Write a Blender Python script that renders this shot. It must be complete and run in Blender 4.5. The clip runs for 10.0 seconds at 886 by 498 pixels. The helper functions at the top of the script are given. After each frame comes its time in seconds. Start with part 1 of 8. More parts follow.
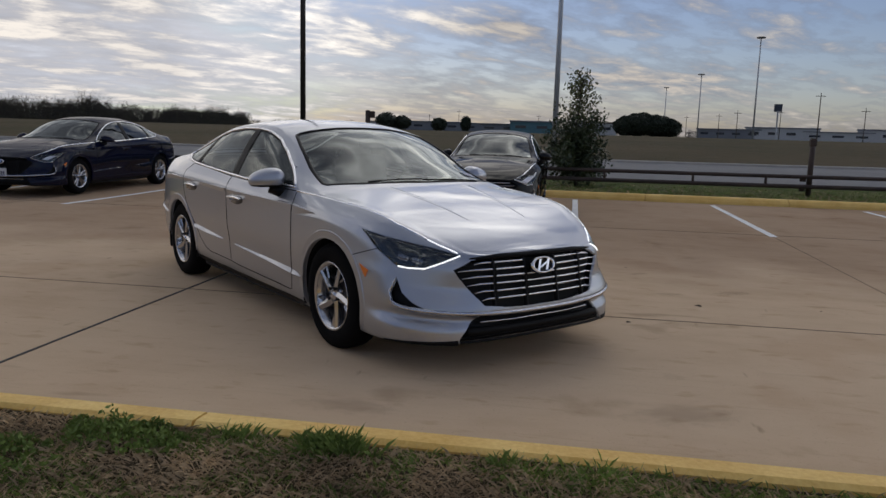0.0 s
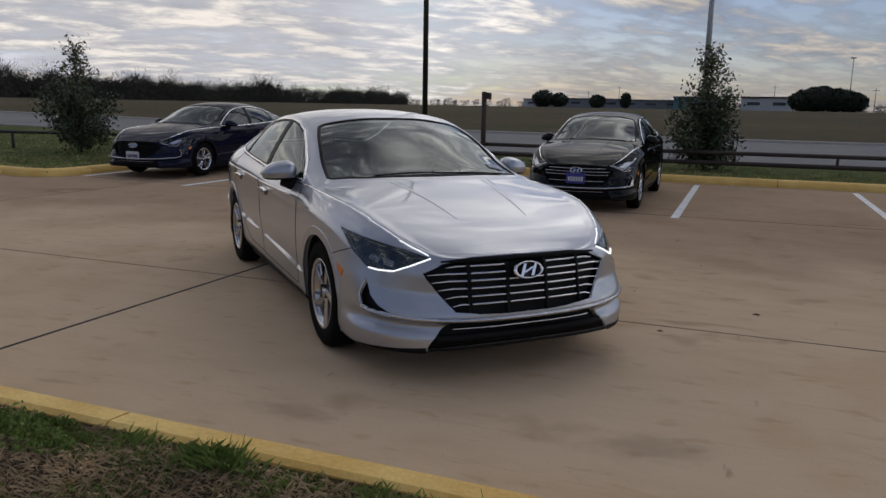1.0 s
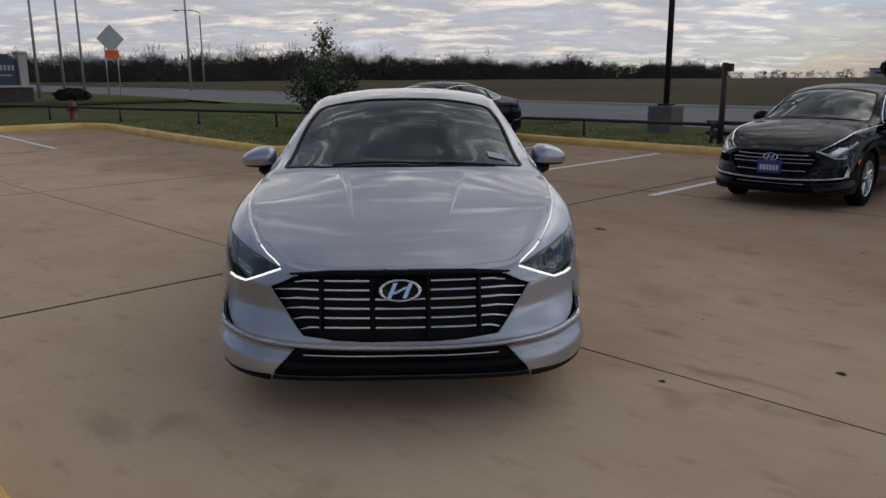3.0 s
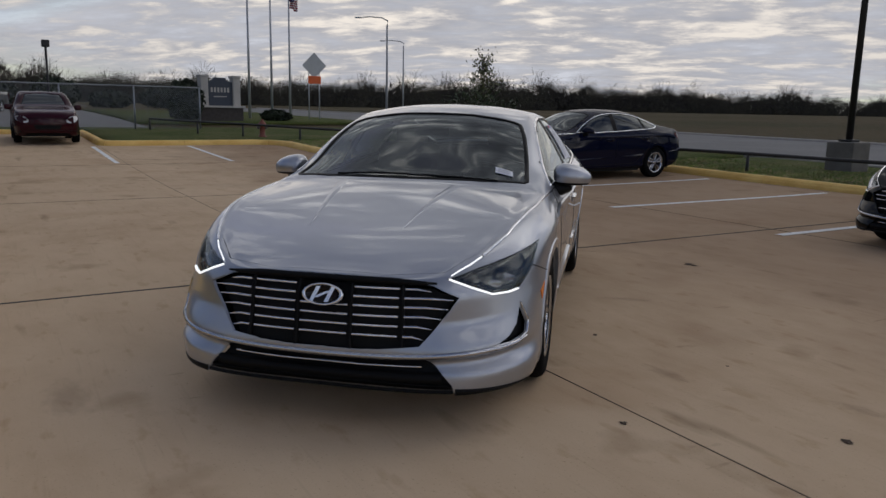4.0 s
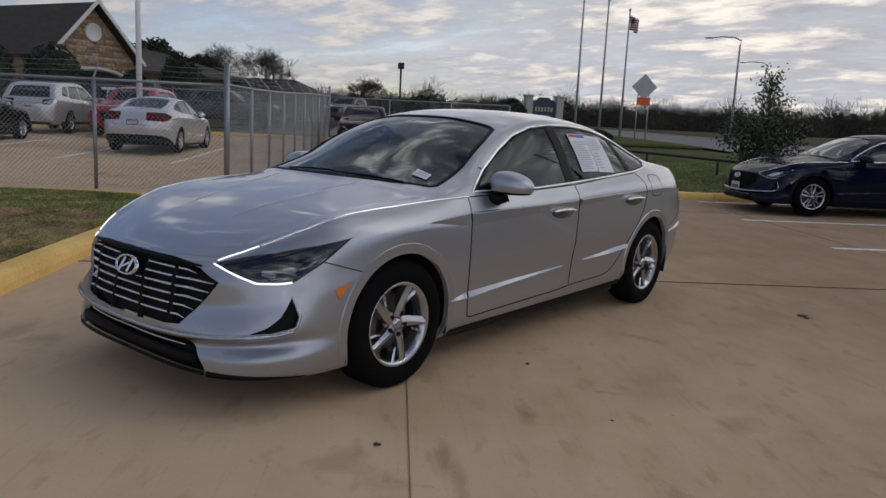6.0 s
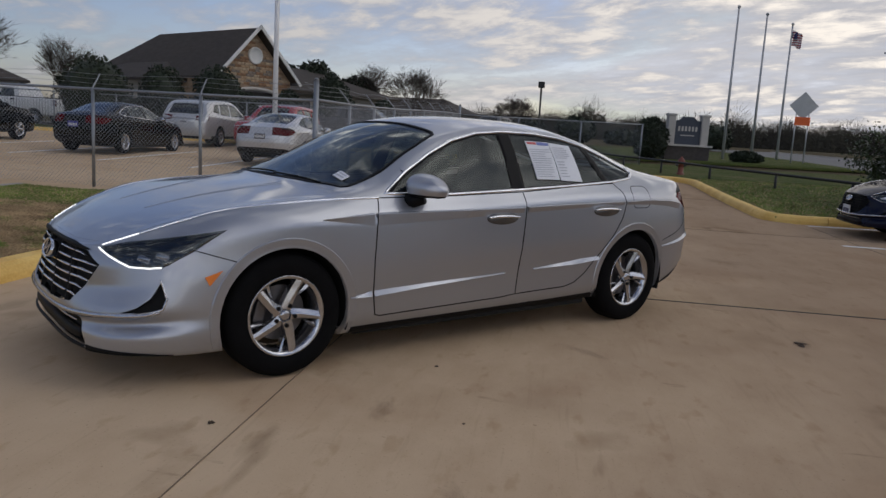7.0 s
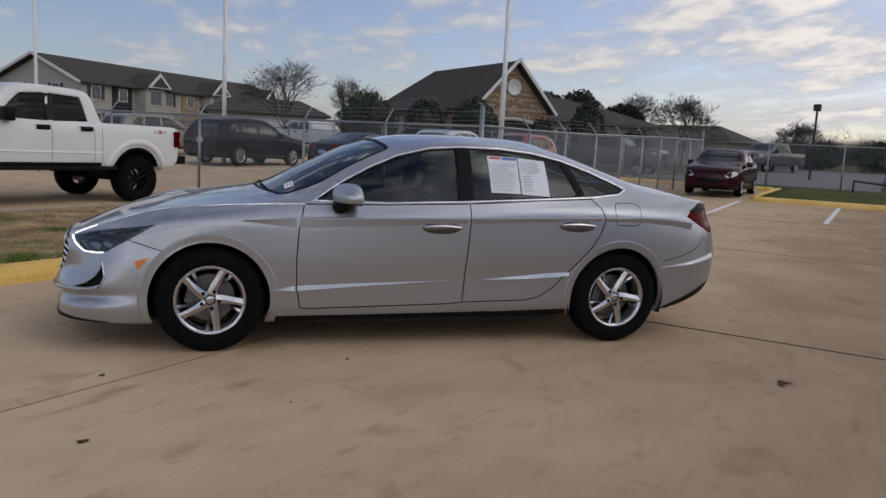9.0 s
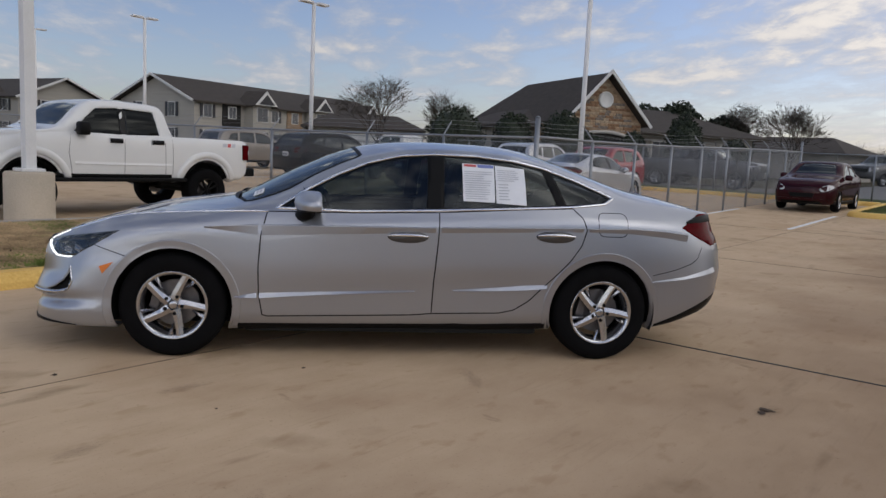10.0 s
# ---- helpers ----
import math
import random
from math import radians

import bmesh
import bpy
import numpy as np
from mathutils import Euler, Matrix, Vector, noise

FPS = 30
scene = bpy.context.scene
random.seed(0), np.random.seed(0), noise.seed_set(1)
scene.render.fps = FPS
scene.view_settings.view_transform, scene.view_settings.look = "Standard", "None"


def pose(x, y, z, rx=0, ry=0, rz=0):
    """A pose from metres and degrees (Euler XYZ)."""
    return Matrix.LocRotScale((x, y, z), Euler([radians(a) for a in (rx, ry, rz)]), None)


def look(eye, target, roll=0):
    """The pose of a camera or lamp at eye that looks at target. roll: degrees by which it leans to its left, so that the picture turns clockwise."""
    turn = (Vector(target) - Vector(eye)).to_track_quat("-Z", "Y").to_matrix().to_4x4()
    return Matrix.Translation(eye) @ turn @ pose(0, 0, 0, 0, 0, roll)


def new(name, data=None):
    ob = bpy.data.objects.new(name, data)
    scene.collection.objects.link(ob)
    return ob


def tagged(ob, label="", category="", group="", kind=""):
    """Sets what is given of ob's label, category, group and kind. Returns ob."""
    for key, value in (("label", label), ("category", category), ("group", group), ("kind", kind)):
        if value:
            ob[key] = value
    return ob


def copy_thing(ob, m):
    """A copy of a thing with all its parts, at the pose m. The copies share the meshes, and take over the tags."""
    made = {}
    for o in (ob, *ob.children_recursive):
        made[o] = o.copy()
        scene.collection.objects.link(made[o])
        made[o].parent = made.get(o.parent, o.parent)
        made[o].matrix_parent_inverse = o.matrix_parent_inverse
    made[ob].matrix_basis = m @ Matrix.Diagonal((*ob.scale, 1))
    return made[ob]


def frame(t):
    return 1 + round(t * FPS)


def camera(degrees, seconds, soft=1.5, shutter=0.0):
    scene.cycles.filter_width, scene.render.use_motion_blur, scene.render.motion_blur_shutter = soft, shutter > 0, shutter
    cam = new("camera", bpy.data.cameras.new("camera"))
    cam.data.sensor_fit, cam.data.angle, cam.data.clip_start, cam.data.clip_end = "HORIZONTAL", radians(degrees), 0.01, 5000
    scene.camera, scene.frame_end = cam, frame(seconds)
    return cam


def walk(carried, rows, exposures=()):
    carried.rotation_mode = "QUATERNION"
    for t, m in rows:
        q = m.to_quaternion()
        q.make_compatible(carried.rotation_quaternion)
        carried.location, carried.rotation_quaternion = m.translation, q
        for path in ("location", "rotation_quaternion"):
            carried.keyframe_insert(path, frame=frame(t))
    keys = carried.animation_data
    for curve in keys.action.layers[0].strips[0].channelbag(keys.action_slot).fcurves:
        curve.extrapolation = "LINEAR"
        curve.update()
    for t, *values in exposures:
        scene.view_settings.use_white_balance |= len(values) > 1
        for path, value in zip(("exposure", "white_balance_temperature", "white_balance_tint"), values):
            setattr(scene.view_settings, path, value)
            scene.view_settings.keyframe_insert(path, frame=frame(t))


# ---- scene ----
cam = camera(60.7, 10.0)
PATH = [
    (0, (5.566, -3.161, 1.379), (3.99, -1.968, 1.073), 1.6),
    (0.5, (5.829, -2.665, 1.398), (4.146, -1.631, 1.081), 1.4),
    (1, (5.867, -2.166, 1.49), (4.09, -1.328, 1.119), 1.0),
    (1.5, (5.845, -1.672, 1.525), (4.007, -1.006, 1.106), 0.7),
    (2, (5.714, -1.103, 1.541), (3.819, -0.638, 1.101), 0.4),
    (2.2, (5.685, -0.873, 1.519), (3.774, -0.478, 1.079), 0.3),
    (3.3, (5.537, 0.462, 1.505), (3.583, 0.384, 1.088), -0.2),
    (3.5, (5.515, 0.712, 1.497), (3.563, 0.535, 1.098), 0.1),
    (4, (5.393, 1.214, 1.413), (3.475, 0.781, 1.051), 1.1),
    (4.5, (5.256, 1.75, 1.375), (3.4, 1.092, 1.03), 2.1),
    (5, (4.977, 2.362, 1.365), (3.228, 1.453, 1.027), 2.5),
    (5.2, (4.871, 2.627, 1.39), (3.167, 1.639, 1.044), 2.5),
    (6.3, (3.876, 3.718, 1.357), (2.433, 2.372, 1.033), 3.0),
    (6.5, (3.704, 3.951, 1.355), (2.32, 2.543, 1.037), 3.1),
    (7, (3.207, 4.452, 1.345), (1.98, 2.903, 1.039), 3.3),
    (7.5, (2.833, 4.93, 1.358), (1.755, 3.274, 1.05), 3.2),
    (8, (2.353, 5.299, 1.354), (1.452, 3.538, 1.061), 3.3),
    (8.5, (1.886, 5.598, 1.367), (1.145, 3.762, 1.079), 3.2),
    (9, (1.365, 5.756, 1.371), (0.799, 3.857, 1.1), 3.0),
    (9.5, (0.889, 5.849, 1.375), (0.461, 3.913, 1.112), 2.9),
    (10, (0.451, 5.814, 1.366), (0.152, 3.852, 1.119), 2.8),
]
walk(cam, [(t, look(eye, target, roll)) for t, eye, target, roll in PATH],
     exposures=[(0, 0.1, 6750, 12), (1, 0.05, 6750, 12), (1.5, 0.0, 6750, 12), (2, 0.2, 6750, 12), (3.5, -0.1, 6750, 12), (5, 0.05, 6750, 12), (7.5, 0.17, 6800, 12), (10, 0.48, 6900, 12)])

# ---- sky, sun, exposure ----
SUN_ELEV, SUN_AZIM = radians(33), radians(188)      # azimuth counted from +x, counter-clockwise
SUN_DIR = Vector((math.cos(SUN_ELEV) * math.cos(SUN_AZIM), math.cos(SUN_ELEV) * math.sin(SUN_AZIM), math.sin(SUN_ELEV)))

world = bpy.data.worlds.new("world")
scene.world = world
world.use_nodes = True
wn, wl = world.node_tree.nodes, world.node_tree.links
wn.clear()


def wnode(kind, **kw):
    n = wn.new(kind)
    for k, v in kw.items():
        n.inputs[k].default_value = v
    return n


def wmath(op, a, b=None, clamp=False):
    n = wn.new("ShaderNodeMath")
    n.operation, n.use_clamp = op, clamp
    for i, v in enumerate((a, b)):
        if v is None:
            continue
        if isinstance(v, (int, float)):
            n.inputs[i].default_value = v
        else:
            wl.new(v, n.inputs[i])
    return n.outputs[0]


def wramp(fac, stops):
    n = wn.new("ShaderNodeValToRGB")
    els = n.color_ramp.elements
    while len(els) < len(stops):
        els.new(0.5)
    for e, (p, c) in zip(els, stops):
        e.position, e.color = p, (*c, 1)
    wl.new(fac, n.inputs[0])
    return n.outputs[0]


def wmix(fac, a, b):
    n = wn.new("ShaderNodeMix")
    n.data_type = "RGBA"
    wl.new(fac, n.inputs[0])
    wl.new(a, n.inputs[6])
    wl.new(b, n.inputs[7])
    return n.outputs[2]


sky = wn.new("ShaderNodeTexSky")
sky.sky_type, sky.sun_disc = "NISHITA", False
sky.sun_elevation, sky.sun_rotation = SUN_ELEV, radians(90) - SUN_AZIM
sky_dim = wn.new("ShaderNodeVectorMath")
sky_dim.operation = "MULTIPLY"
sky_dim.inputs[1].default_value = (0.071, 0.073, 0.089)
wl.new(sky.outputs[0], sky_dim.inputs[0])

# high thin cloud in streaks, laid on a flat layer so that it crowds towards the horizon
coord = wn.new("ShaderNodeTexCoord")
sep = wn.new("ShaderNodeSeparateXYZ")
wl.new(coord.outputs["Generated"], sep.inputs[0])
up = wmath("MAXIMUM", sep.outputs[2], 0.0)
lift = wmath("ADD", up, 0.15)
cu = wmath("DIVIDE", sep.outputs[0], lift)
cv = wmath("DIVIDE", sep.outputs[1], lift)
comb = wn.new("ShaderNodeCombineXYZ")
wl.new(wmath("MULTIPLY", cu, 1.25), comb.inputs[0])
wl.new(wmath("MULTIPLY", cv, 0.75), comb.inputs[1])
big = wnode("ShaderNodeTexNoise", Scale=1.25, Detail=10.0, Roughness=0.64, Distortion=0.15)
wl.new(comb.outputs[0], big.inputs["Vector"])
small = wnode("ShaderNodeTexNoise", Scale=5.0, Detail=9.0, Roughness=0.62, Distortion=0.3)
wl.new(comb.outputs[0], small.inputs["Vector"])
glow = wn.new("ShaderNodeVectorMath")
glow.operation = "DOT_PRODUCT"
glow.inputs[1].default_value = SUN_DIR
wl.new(coord.outputs["Generated"], glow.inputs[0])
near_sun = wmath("POWER", wmath("MAXIMUM", glow.outputs["Value"], 0.0), 3.4)
# more cover on the sun's side
cover = wmath("ADD", wmath("ADD", wmath("MULTIPLY", big.outputs[0], 0.75), wmath("MULTIPLY", small.outputs[0], 0.25)),
              wmath("SUBTRACT", wmath("MULTIPLY", near_sun, 0.20), 0.035))
cloud_mask = wramp(cover, [(0.42, (0, 0, 0)), (0.60, (1, 1, 1))])
tone = wmath("ADD", wmath("MULTIPLY", small.outputs[0], 0.45), wmath("MULTIPLY", big.outputs[0], 0.55))
cloud_far = wramp(tone, [(0.37, (0.21, 0.24, 0.31)), (0.50, (0.28, 0.31, 0.38)), (0.64, (0.42, 0.43, 0.45))])
cloud_sun = wramp(tone, [(0.38, (0.24, 0.26, 0.32)), (0.49, (0.58, 0.58, 0.60)), (0.59, (1.2, 1.13, 1.02))])
cloud_bank = wramp(tone, [(0.38, (0.10, 0.125, 0.185)), (0.50, (0.17, 0.19, 0.25)), (0.61, (0.52, 0.49, 0.45))])
broken = wnode("ShaderNodeTexNoise", Scale=5.0, Detail=9.0, Roughness=0.60, Distortion=0.2)
wl.new(comb.outputs[0], broken.inputs["Vector"])
cloud_high = wramp(broken.outputs[0], [(0.43, (0.09, 0.115, 0.17)), (0.54, (0.27, 0.31, 0.38)), (0.66, (1.35, 1.37, 1.38))])
cloud_fill = wramp(tone, [(0.36, (0.55, 0.60, 0.70)), (0.50, (1.75, 1.77, 1.80)), (0.62, (3.1, 3.1, 3.0))])
clouds = wmix(near_sun, cloud_far, cloud_sun)
# a heavy grey bank stands to the north, and the cloud overhead breaks up into bright and dark
bank = wn.new("ShaderNodeVectorMath")
bank.operation = "DOT_PRODUCT"
bank.inputs[1].default_value = (math.cos(radians(124)), math.sin(radians(124)), 0.0)
wl.new(coord.outputs["Generated"], bank.inputs[0])
front = wn.new("ShaderNodeVectorMath")
front.operation = "DOT_PRODUCT"
front.inputs[1].default_value = (math.cos(radians(92)), math.sin(radians(92)), 0.2)
wl.new(coord.outputs["Generated"], front.inputs[0])
bank_fac = wmath("MULTIPLY", wmath("SUBTRACT", wmath("SUBTRACT", bank.outputs["Value"], wmath("MULTIPLY", up, 0.25)), 0.78), 7.0, True)
high_fac = wmath("MULTIPLY", wmath("SUBTRACT", sep.outputs[2], 0.24), 5.0, True)
clouds = wmix(high_fac, clouds, cloud_high)
# unseen, extra-bright cloud added towards +y to light the car's side
clouds = wmix(wmath("MULTIPLY", wmath("SUBTRACT", front.outputs["Value"], 0.35), 2.0, True), clouds, cloud_fill)
clouds = wmix(bank_fac, clouds, cloud_bank)
haze = wn.new("ShaderNodeVectorMath")
haze.operation = "MINIMUM"
haze.inputs[1].default_value = (0.62, 0.66, 0.74)
wl.new(sky_dim.outputs[0], haze.inputs[0])
over = wmix(cloud_mask, haze.outputs[0], clouds)
back = wnode("ShaderNodeBackground", Strength=1.0)
wl.new(over, back.inputs[0])
wout = wn.new("ShaderNodeOutputWorld")
wl.new(back.outputs[0], wout.inputs[0])

sun = new("sun", bpy.data.lights.new("sun", "SUN"))
sun.data.energy, sun.data.angle, sun.data.color = 0.2, radians(80), (1.0, 0.97, 0.93)
sun.matrix_world = look(SUN_DIR * 50, (0, 0, 0))
scene.view_settings.exposure = 0.0

# ---- helpers of this scene ----
TURN = 43.3                                   # the parking lot's grid, against the silver car's axis
LOT = pose(0, 0, 0, 0, 0, TURN)
X, Y, Z = Vector((1, 0, 0)), Vector((0, 1, 0)), Vector((0, 0, 1))


def lot(a, b, z=0.0, turn=0.0):
    """A pose in the parking lot's grid."""
    return LOT @ pose(a, b, z, 0, 0, turn)


def mesh_of(bm, name, smooth=False):
    me = bpy.data.meshes.new(name)
    bmesh.ops.recalc_face_normals(bm, faces=bm.faces) if smooth is None else None
    for f in bm.faces:
        f.smooth = bool(smooth)
    bm.to_mesh(me)
    bm.free()
    return me


def part(name, bm, material, parent=None, label="", smooth=False, m=None):
    """Links a bmesh as one mesh object, under a thing or a part."""
    me = mesh_of(bm, name, smooth)
    for one in (material if isinstance(material, (list, tuple)) else [material]):
        me.materials.append(one)
    ob = new(name, me)
    if parent is not None:
        ob.parent = parent
    if m is not None:
        ob.matrix_basis = m
    return tagged(ob, label)


def thing(name, m, label, category, group="", kind=""):
    return_ob = new(name)
    return_ob.empty_display_size = 0.2
    return_ob.matrix_basis = m
    return tagged(return_ob, label, category, group, kind)


def share(name, me, parent, m):
    """One more object on a mesh that alike pieces share."""
    ob = new(name, me)
    ob.parent = parent
    ob.matrix_basis = m
    return ob


def add_box(bm, size, m=None, bevel=0.0, mat=0):
    r = bmesh.ops.create_cube(bm, size=1.0)
    vs = r["verts"]
    bmesh.ops.scale(bm, vec=size, verts=vs)
    if bevel:
        es = list({e for v in vs for e in v.link_edges})
        b = bmesh.ops.bevel(bm, geom=es, offset=bevel, segments=2, affect="EDGES", profile=0.6)
        vs = list({v for f in b["faces"] for v in f.verts} | {v for v in vs if v.is_valid})
    if mat:
        for f in {f for v in vs for f in v.link_faces}:
            f.material_index = mat
    if m is not None:
        bmesh.ops.transform(bm, matrix=m, verts=vs)
    return vs


def box(size, m=None, bevel=0.0):
    bm = bmesh.new()
    add_box(bm, size, m, bevel)
    return bm


def add_tube(bm, p, q, r1, r2=None, sides=10, caps=True):
    p, q = Vector(p), Vector(q)
    r2 = r1 if r2 is None else r2
    d = (q - p)
    turn = d.to_track_quat("Z", "Y").to_matrix().to_4x4()
    rings = []
    for c, r in ((p, r1), (q, r2)):
        rings.append([bm.verts.new(c + turn @ Vector((r * math.cos(2 * math.pi * i / sides), r * math.sin(2 * math.pi * i / sides), 0))) for i in range(sides)])
    for i in range(sides):
        j = (i + 1) % sides
        bm.faces.new((rings[0][i], rings[0][j], rings[1][j], rings[1][i]))
    if caps:
        bm.faces.new(rings[0][::-1])
        bm.faces.new(rings[1])


def tube(p, q, r1, r2=None, sides=10):
    bm = bmesh.new()
    add_tube(bm, p, q, r1, r2, sides)
    return bm


def add_sweep(bm, pts, r, sides=8, closed=False, radii=None):
    """A round pipe along a line of points."""
    pts = [Vector(p) for p in pts]
    n, rings = len(pts), []
    for i, p in enumerate(pts):
        a, b = pts[(i - 1) % n if closed else max(i - 1, 0)], pts[(i + 1) % n if closed else min(i + 1, n - 1)]
        turn = (b - a).to_track_quat("Z", "Y").to_matrix()
        rr = radii[i] if radii else r
        rings.append([bm.verts.new(p + turn @ Vector((rr * math.cos(2 * math.pi * k / sides), rr * math.sin(2 * math.pi * k / sides), 0))) for k in range(sides)])
    for i in range(n if closed else n - 1):
        u, v = rings[i], rings[(i + 1) % n]
        for k in range(sides):
            bm.faces.new((u[k], u[(k + 1) % sides], v[(k + 1) % sides], v[k]))
    if not closed:
        bm.faces.new(rings[0][::-1])
        bm.faces.new(rings[-1])


def add_lathe(bm, profile, m=None, sides=40, closed=False):
    """Turns a profile of (radius, height) round the z axis."""
    rings = [[bm.verts.new(Vector((r * math.cos(2 * math.pi * k / sides), r * math.sin(2 * math.pi * k / sides), h))) for k in range(sides)] for r, h in profile]
    for u, v in zip(rings, rings[1:] + ([rings[0]] if closed else [])):
        for k in range(sides):
            bm.faces.new((u[k], u[(k + 1) % sides], v[(k + 1) % sides], v[k]))
    if m is not None:
        bmesh.ops.transform(bm, matrix=m, verts=[v for r in rings for v in r])
    return rings


def add_prism(bm, poly, z0, z1, m=None):
    """A flat outline of (x, y), drawn up from z0 to z1."""
    lo = [bm.verts.new((x, y, z0)) for x, y in poly]
    hi = [bm.verts.new((x, y, z1)) for x, y in poly]
    n = len(poly)
    bm.faces.new(lo[::-1])
    bm.faces.new(hi)
    for i in range(n):
        bm.faces.new((lo[i], lo[(i + 1) % n], hi[(i + 1) % n], hi[i]))
    if m is not None:
        bmesh.ops.transform(bm, matrix=m, verts=lo + hi)
    return lo + hi


def prism(poly, z0, z1, m=None):
    bm = bmesh.new()
    add_prism(bm, poly, z0, z1, m)
    bmesh.ops.recalc_face_normals(bm, faces=bm.faces)
    return bm


def pchip(xs, ys):
    """A smooth curve through knots that never overshoots."""
    order = np.argsort(xs)
    x, y = np.array(xs, float)[order], np.array(ys, float)[order]
    h, d = np.diff(x), np.diff(y) / np.diff(x)
    m = np.zeros_like(y)
    m[0], m[-1] = d[0], d[-1]
    for i in range(1, len(x) - 1):
        if d[i - 1] * d[i] > 0:
            w1, w2 = 2 * h[i] + h[i - 1], h[i] + 2 * h[i - 1]
            m[i] = (w1 + w2) / (w1 / d[i - 1] + w2 / d[i])

    def at(q):
        q = np.clip(q, x[0], x[-1])
        i = np.clip(np.searchsorted(x, q) - 1, 0, len(x) - 2)
        t = (q - x[i]) / h[i]
        return ((2 * t**3 - 3 * t**2 + 1) * y[i] + (t**3 - 2 * t**2 + t) * h[i] * m[i]
                + (-2 * t**3 + 3 * t**2) * y[i + 1] + (t**3 - t**2) * h[i] * m[i + 1])
    return at


def spline(u, y):
    """The natural cubic spline through knots."""
    u, y = np.array(u, float), np.array(y, float)
    n, h = len(u), np.diff(u)
    a, r = np.eye(n), np.zeros(n)
    for i in range(1, n - 1):
        a[i, i - 1], a[i, i], a[i, i + 1] = h[i - 1], 2 * (h[i - 1] + h[i]), h[i]
        r[i] = 6 * ((y[i + 1] - y[i]) / h[i] - (y[i] - y[i - 1]) / h[i - 1])
    s = np.linalg.solve(a, r)

    def at(q):
        q = np.clip(q, u[0], u[-1])
        i = np.clip(np.searchsorted(u, q) - 1, 0, n - 2)
        p, t = u[i + 1] - q, q - u[i]
        return (s[i] * p**3 + s[i + 1] * t**3) / (6 * h[i]) + (y[i] / h[i] - s[i] * h[i] / 6) * p + (y[i + 1] / h[i] - s[i + 1] * h[i] / 6) * t
    return at


def inside(poly, p, q):
    hit = False
    n = len(poly)
    for i in range(n):
        (x1, y1), (x2, y2) = poly[i], poly[(i + 1) % n]
        if (y1 > q) != (y2 > q) and p < (x2 - x1) * (q - y1) / (y2 - y1) + x1:
            hit = not hit
    return hit


def carve(bm, poly, ax, ay, facing, limit=0.05, where=None):
    """Cuts an outline, seen along `facing`, into a skin. Returns the faces inside it."""
    lo = (min(p for p, _ in poly) - 0.03, min(q for _, q in poly) - 0.03)
    hi = (max(p for p, _ in poly) + 0.03, max(q for _, q in poly) + 0.03)

    def near():
        out = []
        for f in bm.faces:
            if f.normal.dot(facing) < limit or (where and not where(f.calc_center_median())):
                continue
            ps, qs = [v.co.dot(ax) for v in f.verts], [v.co.dot(ay) for v in f.verts]
            if max(ps) > lo[0] and min(ps) < hi[0] and max(qs) > lo[1] and min(qs) < hi[1]:
                out.append(f)
        return out
    n = len(poly)
    for i in range(n):
        (p1, q1), (p2, q2) = poly[i], poly[(i + 1) % n]
        dp, dq = p2 - p1, q2 - q1
        if abs(dp) + abs(dq) < 1e-6:
            continue
        fs = near()
        # only faces that this side's own stretch crosses
        pad = 0.02
        use = []
        for f in fs:
            ps, qs = [v.co.dot(ax) for v in f.verts], [v.co.dot(ay) for v in f.verts]
            if max(ps) > min(p1, p2) - pad and min(ps) < max(p1, p2) + pad and max(qs) > min(q1, q2) - pad and min(qs) < max(q1, q2) + pad:
                use.append(f)
        if not use:
            continue
        geom = list({v for f in use for v in f.verts}) + list({e for f in use for e in f.edges}) + use
        bmesh.ops.bisect_plane(bm, geom=geom, dist=1e-5, plane_co=ax * p1 + ay * q1, plane_no=(ax * dq - ay * dp).normalized())
    bm.normal_update()
    return [f for f in near() if inside(poly, f.calc_center_median().dot(ax), f.calc_center_median().dot(ay))]


def lift_off(bm, faces, keep=False):
    """Takes faces out of a skin into a bmesh of their own."""
    out, seen = bmesh.new(), {}
    for f in faces:
        vs = []
        for v in f.verts:
            if v not in seen:
                seen[v] = out.verts.new(v.co)
            vs.append(seen[v])
        out.faces.new(vs)
    if not keep:
        bmesh.ops.delete(bm, geom=faces, context="FACES")
    bmesh.ops.remove_doubles(out, verts=out.verts, dist=0.0045)
    out.normal_update()
    return out


def rim(bm, depth=0.02, gap=0.0, move=0.0):
    """Draws a skin's open edges in by a gap, sinks it, and folds its edges inwards, as sheet metal is."""
    bm.normal_update()
    if move:
        shift = {v: v.normal * move for v in bm.verts}
        for v, d in shift.items():
            v.co += d
    edges = [e for e in bm.edges if len(e.link_faces) == 1]
    if gap:
        pull = {}
        for e in edges:
            f = e.link_faces[0]
            c = f.calc_center_median()
            d = (e.verts[1].co - e.verts[0].co).normalized().cross(f.normal)
            if d.dot(c - e.verts[0].co) < 0:
                d = -d
            for v in e.verts:
                pull[v] = pull.get(v, Vector()) + d
        for v, d in pull.items():
            if d.length > 1e-6:
                v.co += d.normalized() * gap
    if depth:
        normals = {v: v.normal.copy() for e in edges for v in e.verts}
        made = {v: bm.verts.new(v.co - nn * depth) for v, nn in normals.items()}
        for e in edges:
            f = e.link_faces[0]
            a, b = e.verts
            for l in f.loops:
                if l.edge == e:
                    a, b = l.vert, l.link_loop_next.vert
            bm.faces.new((b, a, made[a], made[b]))
    return bm


